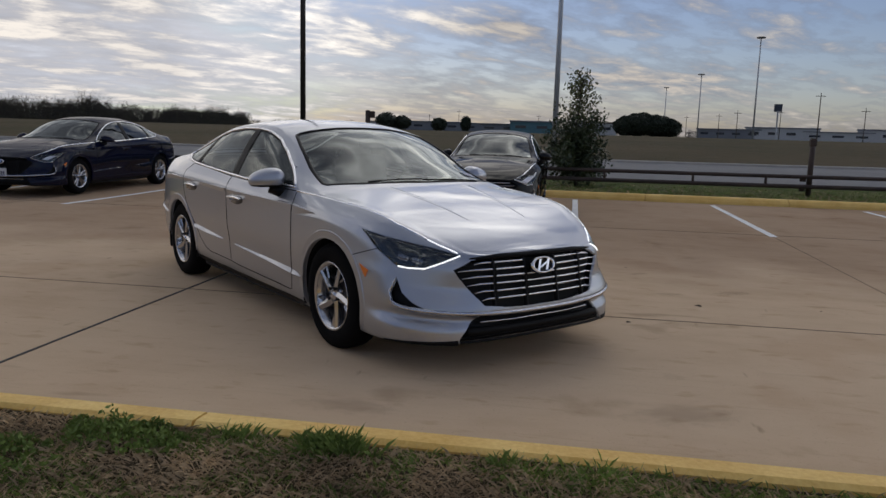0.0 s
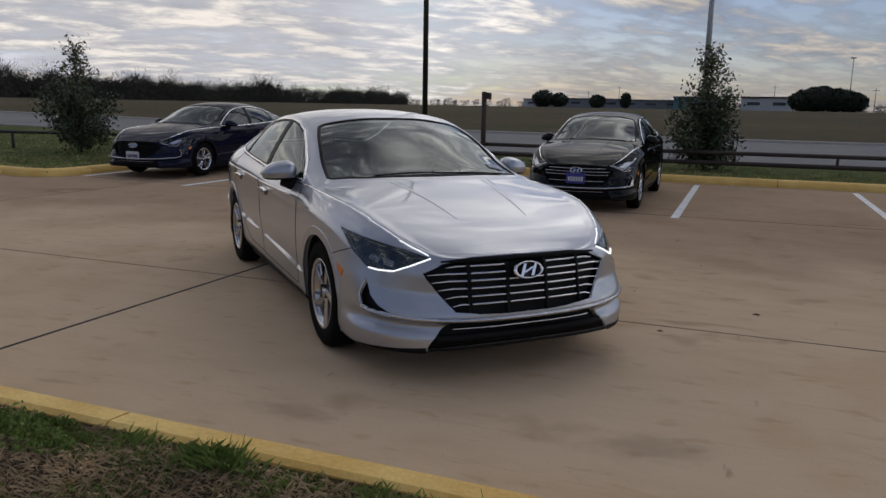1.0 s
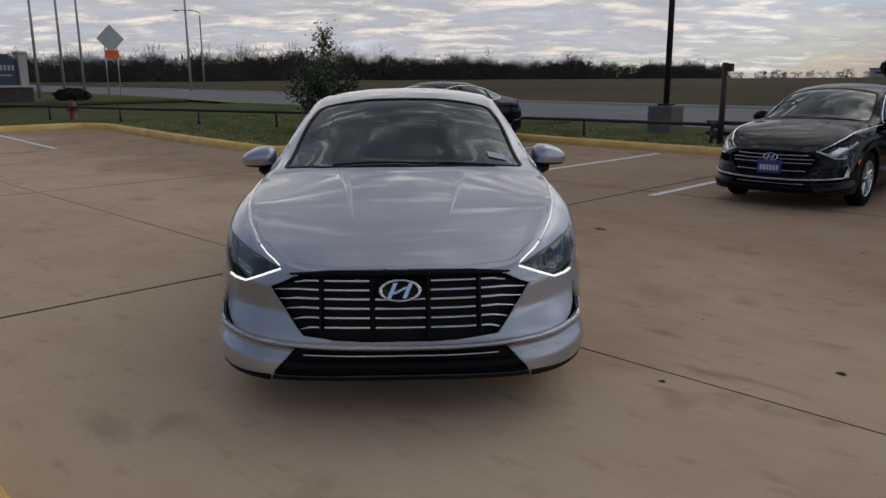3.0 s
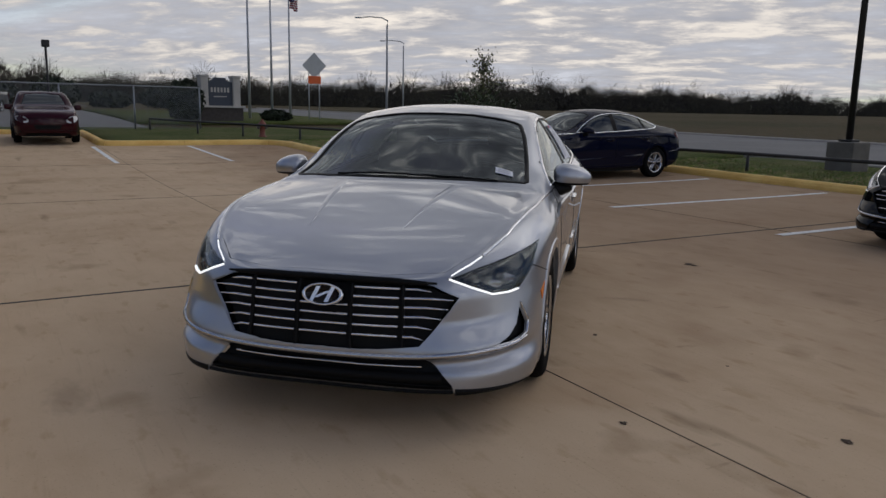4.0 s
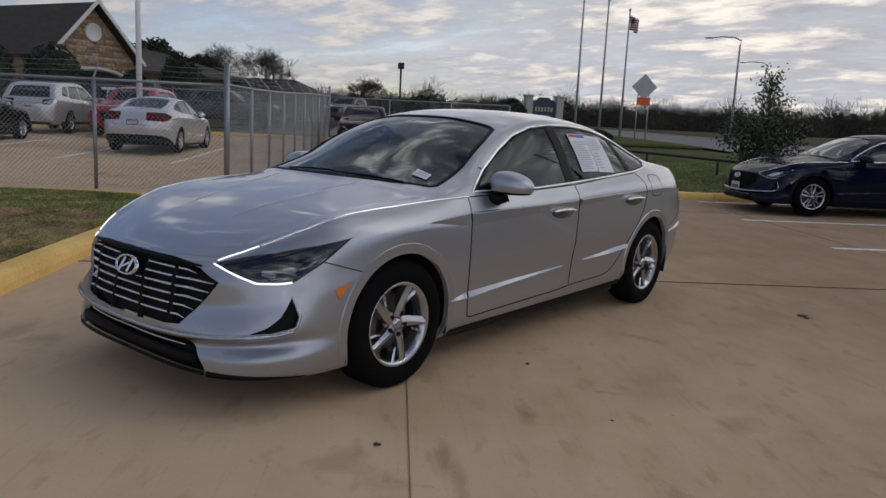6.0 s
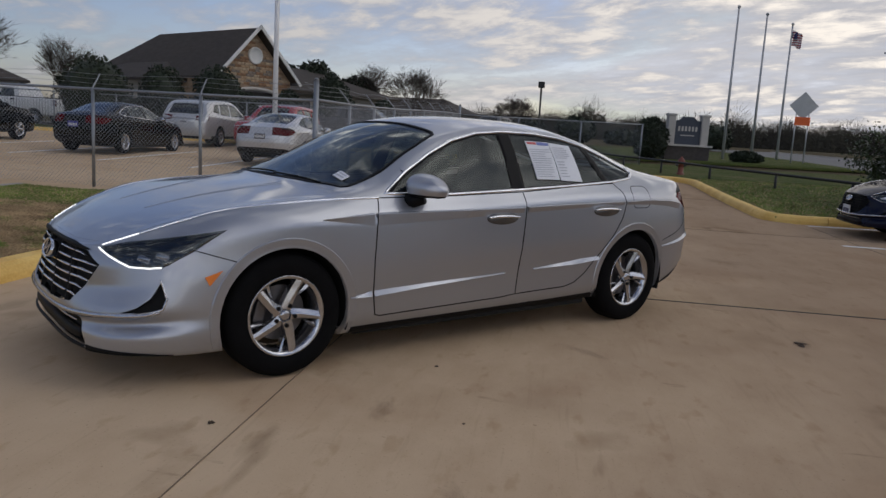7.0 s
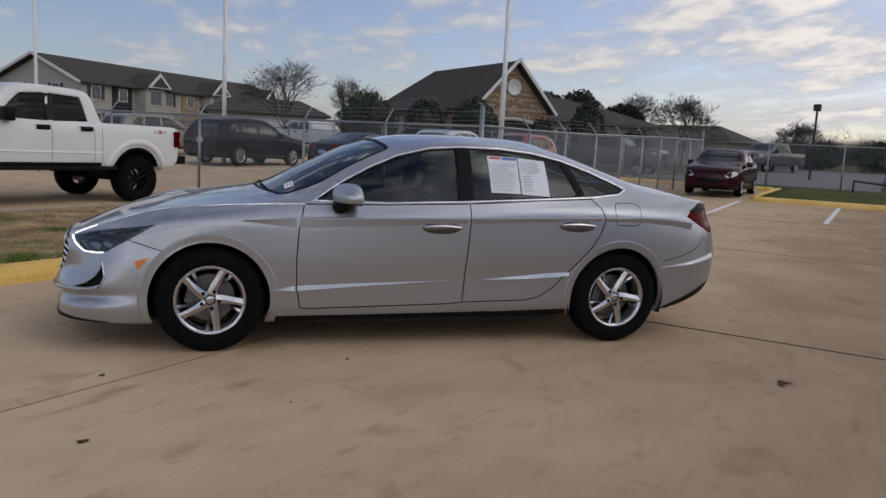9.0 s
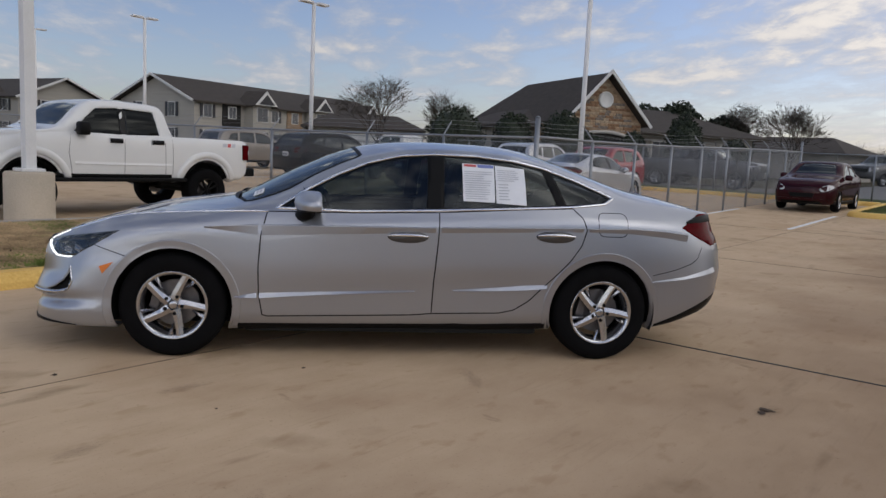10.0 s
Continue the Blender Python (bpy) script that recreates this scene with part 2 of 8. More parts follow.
def mirror(bm):
    """A copy on the other side of the y = 0 plane."""
    out = bm.copy()
    bmesh.ops.scale(out, vec=(1, -1, 1), verts=out.verts)
    bmesh.ops.reverse_faces(out, faces=out.faces)
    return out


# ---- materials ----
MATS = {}


def mat(name, col, rough=0.6, metal=0.0, var=0.15, scale=3.0, fine=60.0, bump=0.1, coat=0.0, emit=None, spec=0.5, tint=None, stretch=None, glass=0.0, alpha=1.0):
    """A surface with colour that varies at two scales, and fine relief."""
    if name in MATS:
        return MATS[name]
    m = bpy.data.materials.new(name)
    m.use_nodes = True
    nt = m.node_tree
    n, l = nt.nodes, nt.links
    b = n["Principled BSDF"]
    b.inputs["Roughness"].default_value, b.inputs["Metallic"].default_value = rough, metal
    b.inputs["Coat Weight"].default_value, b.inputs["Coat Roughness"].default_value = coat, 0.04
    b.inputs["Specular IOR Level"].default_value = spec
    b.inputs["Transmission Weight"].default_value = glass
    if emit:
        b.inputs["Emission Color"].default_value, b.inputs["Emission Strength"].default_value = (*emit[:3], 1), emit[3]
    if var <= 0:
        b.inputs["Base Color"].default_value = (*col, 1)
        MATS[name] = m
        return m
    tc = n.new("ShaderNodeTexCoord")
    vec = tc.outputs["Object"]
    if stretch:
        mp = n.new("ShaderNodeMapping")
        mp.inputs["Scale"].default_value = stretch
        l.new(vec, mp.inputs[0])
        vec = mp.outputs[0]
    n1, n2 = n.new("ShaderNodeTexNoise"), n.new("ShaderNodeTexNoise")
    for k, s, d in ((n1, scale, 5), (n2, fine, 4)):
        k.inputs["Scale"].default_value, k.inputs["Detail"].default_value = s, d
        l.new(vec, k.inputs["Vector"])
    mx = n.new("ShaderNodeMix")
    mx.data_type = "FLOAT"
    mx.inputs[0].default_value = 0.4
    l.new(n1.outputs[0], mx.inputs[2])
    l.new(n2.outputs[0], mx.inputs[3])
    ramp = n.new("ShaderNodeValToRGB")
    t = tint or col
    e = ramp.color_ramp.elements
    e[0].position, e[1].position = 0.32, 0.68
    e[0].color = (*[max(0, c * (1 - var)) for c in col], 1)
    e[1].color = (*[c * (1 + var) for c in t], 1)
    l.new(mx.outputs[0], ramp.inputs[0])
    l.new(ramp.outputs[0], b.inputs["Base Color"])
    if bump:
        bp = n.new("ShaderNodeBump")
        bp.inputs["Strength"].default_value, bp.inputs["Distance"].default_value = bump, 0.01
        l.new(n2.outputs[0], bp.inputs["Height"])
        l.new(bp.outputs[0], b.inputs["Normal"])
    MATS[name] = m
    return m


def glass_mat(name, col, rough=0.02, gloss=0.08):
    """Thin automotive glass: mirror gloss over a tinted see-through pane."""
    m = bpy.data.materials.new(name)
    m.use_nodes = True
    n, l = m.node_tree.nodes, m.node_tree.links
    n.clear()
    lw = n.new("ShaderNodeLayerWeight")
    lw.inputs[0].default_value = 0.5
    fr = None
    for op, k in (("POWER", 5.0), ("MULTIPLY", 0.9), ("ADD", gloss)):
        step = n.new("ShaderNodeMath")
        step.operation = op
        l.new(lw.outputs["Facing"] if fr is None else fr.outputs[0], step.inputs[0])
        step.inputs[1].default_value = k
        fr = step
    tr, gl, mx, out = n.new("ShaderNodeBsdfTransparent"), n.new("ShaderNodeBsdfGlossy"), n.new("ShaderNodeMixShader"), n.new("ShaderNodeOutputMaterial")
    tr.inputs[0].default_value = (*col, 1)
    gl.inputs["Roughness"].default_value = rough
    gl.inputs["Color"].default_value = (0.93, 0.99, 1.0, 1)
    l.new(fr.outputs[0], mx.inputs[0])
    l.new(tr.outputs[0], mx.inputs[1])
    l.new(gl.outputs[0], mx.inputs[2])
    l.new(mx.outputs[0], out.inputs[0])
    return m


def paint(name, col, metal=0.5, rough=0.35, coat=1.0):
    """Car paint: flakes under a clear coat."""
    m = mat(name, col, rough, metal, var=0.03, scale=1.2, fine=900, bump=0.0, coat=coat, spec=0.0)
    return m


SILVER = paint("silver_paint", (0.395, 0.41, 0.45), 0.80, 0.34)
SILVER.node_tree.nodes["Principled BSDF"].inputs["Coat IOR"].default_value = 1.5
flake, flake_bump = SILVER.node_tree.nodes.new("ShaderNodeTexVoronoi"), SILVER.node_tree.nodes.new("ShaderNodeBump")
flake_at = SILVER.node_tree.nodes.new("ShaderNodeTexCoord")
flake.inputs["Scale"].default_value = 420
flake_bump.inputs["Strength"].default_value, flake_bump.inputs["Distance"].default_value = 0.22, 0.0006
SILVER.node_tree.links.new(flake_at.outputs["Object"], flake.inputs["Vector"])
SILVER.node_tree.links.new(flake.outputs["Color"], flake_bump.inputs["Height"])
SILVER.node_tree.links.new(flake_bump.outputs[0], SILVER.node_tree.nodes["Principled BSDF"].inputs["Normal"])
NAVY = paint("navy_paint", (0.003, 0.005, 0.020), 0.0, 0.3, 0.5)
BLACKP = paint("black_paint", (0.003, 0.003, 0.0035), 0.0, 0.3, 0.5)
MAROON = paint("maroon_paint", (0.034, 0.005, 0.009), 0.2, 0.35, 0.5)
REDP = paint("red_paint", (0.32, 0.03, 0.04), 0.3, 0.35)
WHITEP = paint("white_paint", (0.74, 0.74, 0.73), 0.0, 0.3)
GREYP = paint("grey_paint", (0.09, 0.09, 0.095), 0.5, 0.35)
PALEP = paint("pale_silver_paint", (0.55, 0.55, 0.56), 0.6, 0.35)
TANP = paint("taupe_paint", (0.26, 0.23, 0.20), 0.5, 0.35)
CHROME = mat("chrome", (0.80, 0.80, 0.82), 0.10, 1.0, var=0.03, bump=0.0)
SATIN = mat("satin_silver_alloy", (0.50, 0.50, 0.52), 0.20, 0.95, var=0.05, scale=8, fine=200, bump=0.0)
RUBBER = mat("tyre_rubber", (0.0065, 0.0065, 0.007), 0.8, var=0.25, scale=9, fine=120, bump=0.15, spec=0.05)
PLASTIC = mat("black_plastic", (0.0045, 0.0045, 0.005), 0.5, var=0.2, fine=300, bump=0.05, spec=0.14)
GLOSSBLACK = mat("gloss_black", (0.006, 0.006, 0.007), 0.12, var=0.0, spec=0.25)
CLOTH = mat("dark_cloth", (0.022, 0.022, 0.025), 0.9, var=0.2, fine=250, bump=0.2, spec=0.2)
WELL = mat("wheel_well", (0.003, 0.003, 0.003), 0.9, var=0.2, bump=0.1)
IRON = mat("brake_iron", (0.16, 0.15, 0.15), 0.45, 0.8, var=0.2, bump=0.05)
GLASS = glass_mat("clear_glass", (0.30, 0.35, 0.34))
SIDEGLASS = glass_mat("side_glass", (0.29, 0.345, 0.33), 0.02, 0.05)
DARKGLASS = glass_mat("tinted_glass", (0.05, 0.055, 0.06))
BLACKGLASS = glass_mat("privacy_glass", (0.015, 0.016, 0.018), 0.02, 0.025)
LENS = glass_mat("lamp_lens", (0.62, 0.64, 0.67))
LIT = mat("lit_led", (0.9, 0.9, 0.9), 0.4, var=0.0, emit=(0.93, 0.97, 1.0, 1.05))
AMBER = mat("amber_plastic", (0.75, 0.20, 0.03), 0.25, var=0.08, fine=90, bump=0.1)
REDLENS = mat("red_lamp_plastic", (0.085, 0.002, 0.004), 0.10, var=0.3, scale=14, fine=120, bump=0.0, spec=0.04)
PAPER = mat("white_paper", (0.78, 0.79, 0.82), 0.7, var=0.04, bump=0.0)
INK = mat("grey_print", (0.50, 0.51, 0.55), 0.8, var=0.0)
BLUEINK = mat("blue_print", (0.16, 0.20, 0.46), 0.7, var=0.0)
REDINK = mat("red_print", (0.55, 0.10, 0.10), 0.7, var=0.0)

# ---- the ground and the lot ----
rise = pchip([0, 12, 17, 22, 28, 36, 45, 80, 250, 900], [0, 0, 0.07, 0.2, 0.32, 0.42, 0.6, 0.95, 1.75, 2.4])


def gz(a, b):
    """The ground's height: flat round the silver car, rising gently away from it."""
    return float(rise(math.hypot(a - 3.5, b + 1)))


def stuff_mat(name, cols, rough, scales, bump, dist=0.02, stops=(0.3, 0.5, 0.7), stretch=None, fine_amount=0.5, spots=None, spec=0.3):
    """A large ground surface: three colours mixed at two scales, with relief."""
    m = bpy.data.materials.new(name)
    m.use_nodes = True
    n, l = m.node_tree.nodes, m.node_tree.links
    b = n["Principled BSDF"]
    b.inputs["Roughness"].default_value = rough
    b.inputs["Specular IOR Level"].default_value = spec
    tc = n.new("ShaderNodeTexCoord")
    outs = []
    for i, s in enumerate(scales):
        k = n.new("ShaderNodeTexNoise")
        k.inputs["Scale"].default_value, k.inputs["Detail"].default_value, k.inputs["Roughness"].default_value = s, 7, 0.62
        v = tc.outputs["Object"]
        if stretch and i == 1:
            mp = n.new("ShaderNodeMapping")
            mp.inputs["Scale"].default_value = stretch
            l.new(v, mp.inputs[0])
            v = mp.outputs[0]
        l.new(v, k.inputs["Vector"])
        outs.append(k.outputs[0])
    mx = n.new("ShaderNodeMix")
    mx.data_type = "FLOAT"
    mx.inputs[0].default_value = fine_amount
    l.new(outs[0], mx.inputs[2])
    l.new(outs[1], mx.inputs[3])
    r = n.new("ShaderNodeValToRGB")
    e = r.color_ramp.elements
    e.new(0.5)
    for k, (p, c) in enumerate(zip(stops, cols)):
        e[k].position, e[k].color = p, (*c, 1)
    l.new(mx.outputs[0], r.inputs[0])
    col = r.outputs[0]
    for size, edge, shade, pull in spots or ():
        sn = n.new("ShaderNodeTexNoise")
        sn.inputs["Scale"].default_value, sn.inputs["Detail"].default_value = size, 5
        at = n.new("ShaderNodeMapping")
        at.inputs["Scale"].default_value = pull or (1, 1, 1)
        l.new(tc.outputs["Object"], at.inputs[0])
        l.new(at.outputs[0], sn.inputs["Vector"])
        sr = n.new("ShaderNodeValToRGB")
        sr.color_ramp.elements[0].position, sr.color_ramp.elements[1].position = edge, edge + 0.08
        l.new(sn.outputs[0], sr.inputs[0])
        mul = n.new("ShaderNodeMix")
        mul.data_type, mul.blend_type = "RGBA", "MULTIPLY"
        l.new(sr.outputs[0], mul.inputs[0])
        l.new(col, mul.inputs[6])
        mul.inputs[7].default_value = (*shade, 1)
        col = mul.outputs[2]
    l.new(col, b.inputs["Base Color"])
    bp = n.new("ShaderNodeBump")
    bp.inputs["Strength"].default_value, bp.inputs["Distance"].default_value = bump, dist
    l.new(outs[-1], bp.inputs["Height"])
    l.new(bp.outputs[0], b.inputs["Normal"])
    return m


CONCRETE = stuff_mat("worn_concrete", [(0.520, 0.370, 0.236), (0.605, 0.445, 0.292), (0.650, 0.488, 0.328)], 0.9, (0.3, 2.6, 70.0), 0.3, 0.004,
                     (0.36, 0.5, 0.64), stretch=(0.6, 1.3, 1), fine_amount=0.35, spots=((1.1, 0.62, (0.80, 0.78, 0.76), None), (1.6, 0.66, (0.70, 0.68, 0.66), (0.35, 1.5, 1)), (4.5, 0.70, (0.60, 0.57, 0.55), (1.7, 0.4, 1)), (26.0, 0.70, (0.62, 0.57, 0.53), None), (9.0, 0.60, (0.945, 0.94, 0.935), (0.16, 3.0, 1)), (6.0, 0.60, (0.90, 0.87, 0.84), (0.6, 1.3, 1)), (0.8, 0.56, (0.93, 0.90, 0.88), (1.0, 0.8, 1)), (75.0, 0.62, (0.84, 0.82, 0.80), None)), spec=0.02)
cn, cl = CONCRETE.node_tree.nodes, CONCRETE.node_tree.links
film_at = cn.new("ShaderNodeTexCoord")
film_sep = cn.new("ShaderNodeSeparateXYZ")
cl.new(film_at.outputs["Object"], film_sep.inputs[0])
film_noise = cn.new("ShaderNodeTexNoise")
film_noise.inputs["Scale"].default_value, film_noise.inputs["Detail"].default_value = 0.7, 6
cl.new(film_at.outputs["Object"], film_noise.inputs["Vector"])
film_add = cn.new("ShaderNodeMath")
film_add.operation = "MULTIPLY_ADD"
film_add.inputs[1].default_value = 4.0
cl.new(film_noise.outputs[0], film_add.inputs[0])
cl.new(film_sep.outputs[1], film_add.inputs[2])
film_edge = cn.new("ShaderNodeMapRange")
film_edge.inputs["From Min"].default_value, film_edge.inputs["From Max"].default_value = 2.7, 5.2
cl.new(film_add.outputs[0], film_edge.inputs["Value"])
film_mix = cn.new("ShaderNodeMix")
film_mix.data_type, film_mix.blend_type = "RGBA", "MULTIPLY"
film_mix.inputs[7].default_value = (0.68, 0.65, 0.645, 1)
cl.new(film_edge.outputs[0], film_mix.inputs[0])
slab = cn["Principled BSDF"].inputs["Base Color"]
cl.new(slab.links[0].from_socket, film_mix.inputs[6])
cl.new(film_mix.outputs[2], slab)
ASPHALT = stuff_mat("grey_road", [(0.13, 0.125, 0.12), (0.17, 0.165, 0.16), (0.21, 0.205, 0.20)], 0.85, (0.4, 8.0, 120.0), 0.3, 0.004)
FIELD = stuff_mat("winter_field", [(0.042, 0.045, 0.016), (0.080, 0.062, 0.031), (0.112, 0.084, 0.046)], 0.95, (0.03, 1.2, 6.0), 0.6, 0.1, (0.35, 0.5, 0.64), fine_amount=0.4, spec=0.1)
LAWN = stuff_mat("winter_lawn", [(0.052, 0.078, 0.018), (0.092, 0.108, 0.032), (0.165, 0.138, 0.070)], 0.95, (0.6, 9.0, 60.0), 0.9, 0.03, (0.36, 0.52, 0.66), fine_amount=0.5, spec=0.1)
SOIL = stuff_mat("thatch_soil", [(0.040, 0.034, 0.018), (0.085, 0.063, 0.036), (0.14, 0.105, 0.062)], 0.95, (1.5, 22.0, 90.0), 1.0, 0.03, spec=0.1)
YELLOW = mat("yellow_kerb_paint", (0.82, 0.47, 0.10), 0.7, var=0.16, scale=2.2, fine=45, bump=0.25, tint=(0.80, 0.56, 0.18))
WHITELINE = mat("white_line_paint", (0.78, 0.77, 0.74), 0.7, var=0.22, scale=6, fine=60, bump=0.1)
JOINT = mat("sawn_joint_dust", (0.21, 0.155, 0.10), 0.9, var=0.5, scale=1.3, fine=30, bump=0.1)
TAR = mat("joint_sealant", (0.030, 0.028, 0.026), 0.8, var=0.2, fine=80, bump=0.1)
BARE = mat("bare_kerb_concrete", (0.34, 0.31, 0.27), 0.8, var=0.15, fine=70, bump=0.2)

RINGS = [0, 4, 8, 12, 15, 18, 21, 24, 28, 33, 40, 50, 65, 85, 120, 170, 250, 400, 700, 1200, 2200]
bm = bmesh.new()
rows = []
for r in RINGS[1:]:
    rows.append([bm.verts.new((3.5 + r * math.cos(k * math.pi / 48), -1 + r * math.sin(k * math.pi / 48), float(rise(r)) - (0.05 if r < 70 else 0.0))) for k in range(96)])
mid = bm.verts.new((3.5, -1, -0.05))
for k in range(96):
    bm.faces.new((mid, rows[0][k], rows[0][(k + 1) % 96]))
for u, v in zip(rows, rows[1:]):
    for k in range(96):
        bm.faces.new((u[k], v[k], v[(k + 1) % 96], u[(k + 1) % 96]))
ground = part("ground", bm, FIELD, smooth=True, m=LOT)
tagged(ground, "flat winter field of brown and green grass", "ground", kind="structure")


def sheet(a0, a1, b0, b1, step, dz, hump=0.0, thick=0.0):
    """A stretch of the lot's grid that lies on the ground, with a hump and a skirt."""
    na, nb = max(1, round((a1 - a0) / step)), max(1, round((b1 - b0) / step))
    bm = bmesh.new()
    g = []
    for i in range(na + 1):
        a = a0 + (a1 - a0) * i / na
        row = []
        for j in range(nb + 1):
            b = b0 + (b1 - b0) * j / nb
            edge = min(a - a0, a1 - a, b - b0, b1 - b)
            z = gz(a, b) + dz + hump * (1 - math.exp(-max(edge, 0) / 0.8)) + (0.02 * noise.noise((a * 0.9, b * 0.9, 0)) if hump else 0)
            row.append(bm.verts.new((a, b, z)))
        g.append(row)
    for i in range(na):
        for j in range(nb):
            bm.faces.new((g[i][j], g[i + 1][j], g[i + 1][j + 1], g[i][j + 1]))
    if thick:
        es = [e for e in bm.edges if len(e.link_faces) == 1]
        r = bmesh.ops.extrude_edge_only(bm, edges=es)
        for v in r["geom"]:
            if isinstance(v, bmesh.types.BMVert):
                v.co.z -= thick
        bmesh.ops.recalc_face_normals(bm, faces=bm.faces)
    return bm


def laid(name, bm, material, label, category, smooth=True):
    return tagged(part(name, bm, material, smooth=smooth, m=LOT), label, category, kind="structure")


laid("pavement", sheet(-24.9, 45, -48, 10.9, 1.0, 0.0), CONCRETE, "stained tan concrete parking lot slab", "pavement")
laid("road", sheet(-90, 90, 15.9, 25.5, 2.0, 0.06), ASPHALT, "plain grey road beyond the verge", "road")
laid("road_street", sheet(-34, -28.6, -80, 3.0, 2.0, 0.05), ASPHALT, "grey side street behind the fenced yard", "road")
laid("road_drive", sheet(-62, -34, -4.0, 3.0, 2.0, 0.05), ASPHALT, "grey gravel drive off the side street", "road")
laid("verge_road", sheet(-9.25, 60, 11.1, 15.8, 0.5, 0.10, 0.07, 0.1), LAWN, "patchy green and brown grass verge", "verge")
laid("verge_corner", sheet(-19.12, -9.65, 5.15, 15.8, 0.5, 0.11, 0.05, 0.1), LAWN, "patchy green and brown grass verge", "verge")
laid("verge_lawn", sheet(-28.4, -19.1, -0.12, 15.8, 0.5, 0.10, 0.05, 0.1), LAWN, "green winter lawn behind the yellow kerb", "verge")
laid("verge_far_lawn", sheet(-60, -34.2, 3.2, 15.8, 1.0, 0.10, 0.04, 0.1), LAWN, "green lawn round the entrance sign", "verge")
laid("verge_back", sheet(-28.4, -25.15, -48, -0.14, 0.5, 0.10, 0.04, 0.1), LAWN, "green grass strip behind the fenced yard", "verge")
laid("verge_island", sheet(-5.55, 30, -7.4, -3.32, 0.25, 0.125, 0.03, 0.1), SOIL, "dry thatch and soil of the kerbed grass island", "verge")


def arc(cx, cy, r, d0, d1, n=7):
    return [(cx + r * math.cos(radians(d0 + (d1 - d0) * i / n)), cy + r * math.sin(radians(d0 + (d1 - d0) * i / n))) for i in range(n + 1)]


def resample(path, step):
    out = [Vector(path[0])]
    for p, q in zip(path, path[1:]):
        p, q = Vector(p), Vector(q)
        n = max(1, round((q - p).length / step))
        out += [p + (q - p) * (i + 1) / n for i in range(n)]
    return out


KERB = [(0.0, -0.03), (0.015, 0.06), (0.045, 0.115), (0.085, 0.145), (0.20, 0.152), (0.225, 0.135), (0.23, 0.0)]


def kerb(name, path, material, label, side, length=3.0):
    """A kerb of cast stones along a line; side +1 has its back to the left of the line."""
    root = thing(name, LOT, label, "kerb", kind="structure")
    pts = resample(path, 0.33)
    nor = []
    for i, p in enumerate(pts):
        d = (pts[min(i + 1, len(pts) - 1)] - pts[max(i - 1, 0)]).normalized()
        nor.append(Vector((-d.y, d.x)) * side)
    per = max(2, round(length / 0.33))
    for k in range(0, len(pts) - 1, per):
        ids = list(range(k, min(k + per, len(pts) - 1) + 1))
        bm = bmesh.new()
        rings = []
        for n_i, i in enumerate(ids):
            d = (pts[min(i + 1, len(pts) - 1)] - pts[max(i - 1, 0)]).normalized()
            cut = 0.006 if n_i == 0 else (-0.006 if n_i == len(ids) - 1 else 0)
            wob = 0.004 * noise.noise((pts[i].x, pts[i].y, 3.0))
            rings.append([bm.verts.new((*(pts[i] + d * cut + nor[i] * (o + wob)), gz(*pts[i]) + h + wob)) for o, h in KERB])
        for u, v in zip(rings, rings[1:]):
            for j in range(len(KERB) - 1):
                bm.faces.new((u[j], v[j], v[j + 1], u[j + 1]))
        bm.faces.new(rings[0])
        bm.faces.new(rings[-1][::-1])
        bmesh.ops.recalc_face_normals(bm, faces=bm.faces)
        ob = part("kerb_stone", bm, material, root, smooth=False)
    return root


FAR_KERB = [(45, 10.9), (-9.4, 10.9), (-9.4, 5.7)] + arc(-10.2, 5.7, 0.8, 0, -90)[1:] + [(-18.0, 4.9)] + arc(-18.0, 4.0, 0.9, 90, 180)[1:] + [(-18.9, 0.2)] + arc(-19.4, 0.2, 0.5, 0, -90)[1:] + [(-24.9, -0.3)]
kerb("kerb_far", FAR_KERB, YELLOW, "faded yellow painted concrete kerb", -1)
kerb("kerb_yard", [(-24.9, -0.33), (-24.9, -45)], YELLOW, "faded yellow painted concrete kerb", -1)
kerb("kerb_island", [(30, -3.1), (-4.9, -3.1)] + arc(-4.9, -3.95, 0.85, 90, 180)[1:] + [(-5.75, -5.5)], YELLOW, "yellow painted concrete kerb with worn edges", 1)
kerb("kerb_island_back", [(30, -7.62), (-5.6, -7.62)], BARE, "bare concrete kerb behind the grass island", -1)
kerb("kerb_road_near", [(90, 15.85), (-28, 15.85)], BARE, "low bare concrete road kerb", 1, 6.0)
kerb("kerb_road_far", [(90, 25.6), (-90, 25.6)], BARE, "low bare concrete road kerb", -1, 6.0)


def stripe(name, p, q, width, material, dz, label, category, group=""):
    """A painted or poured line that lies on the slab."""
    p, q = Vector(p), Vector(q)
    n = max(1, round((q - p).length))
    side = Vector((-(q - p).y, (q - p).x)).normalized() * width / 2
    bm = bmesh.new()
    last = None
    for i in range(n + 1):
        c = p + (q - p) * i / n
        w = [bm.verts.new((*(c + side * s), gz(*c) + dz + h)) for s, h in ((-1, -0.004), (-0.97, 0), (0.97, 0), (1, -0.004))]
        if last:
            for j in range(3):
                bm.faces.new((last[j], last[j + 1], w[j + 1], w[j]))
        last = w
    return tagged(part(name, bm, material, m=LOT), label, category, group, "structure")


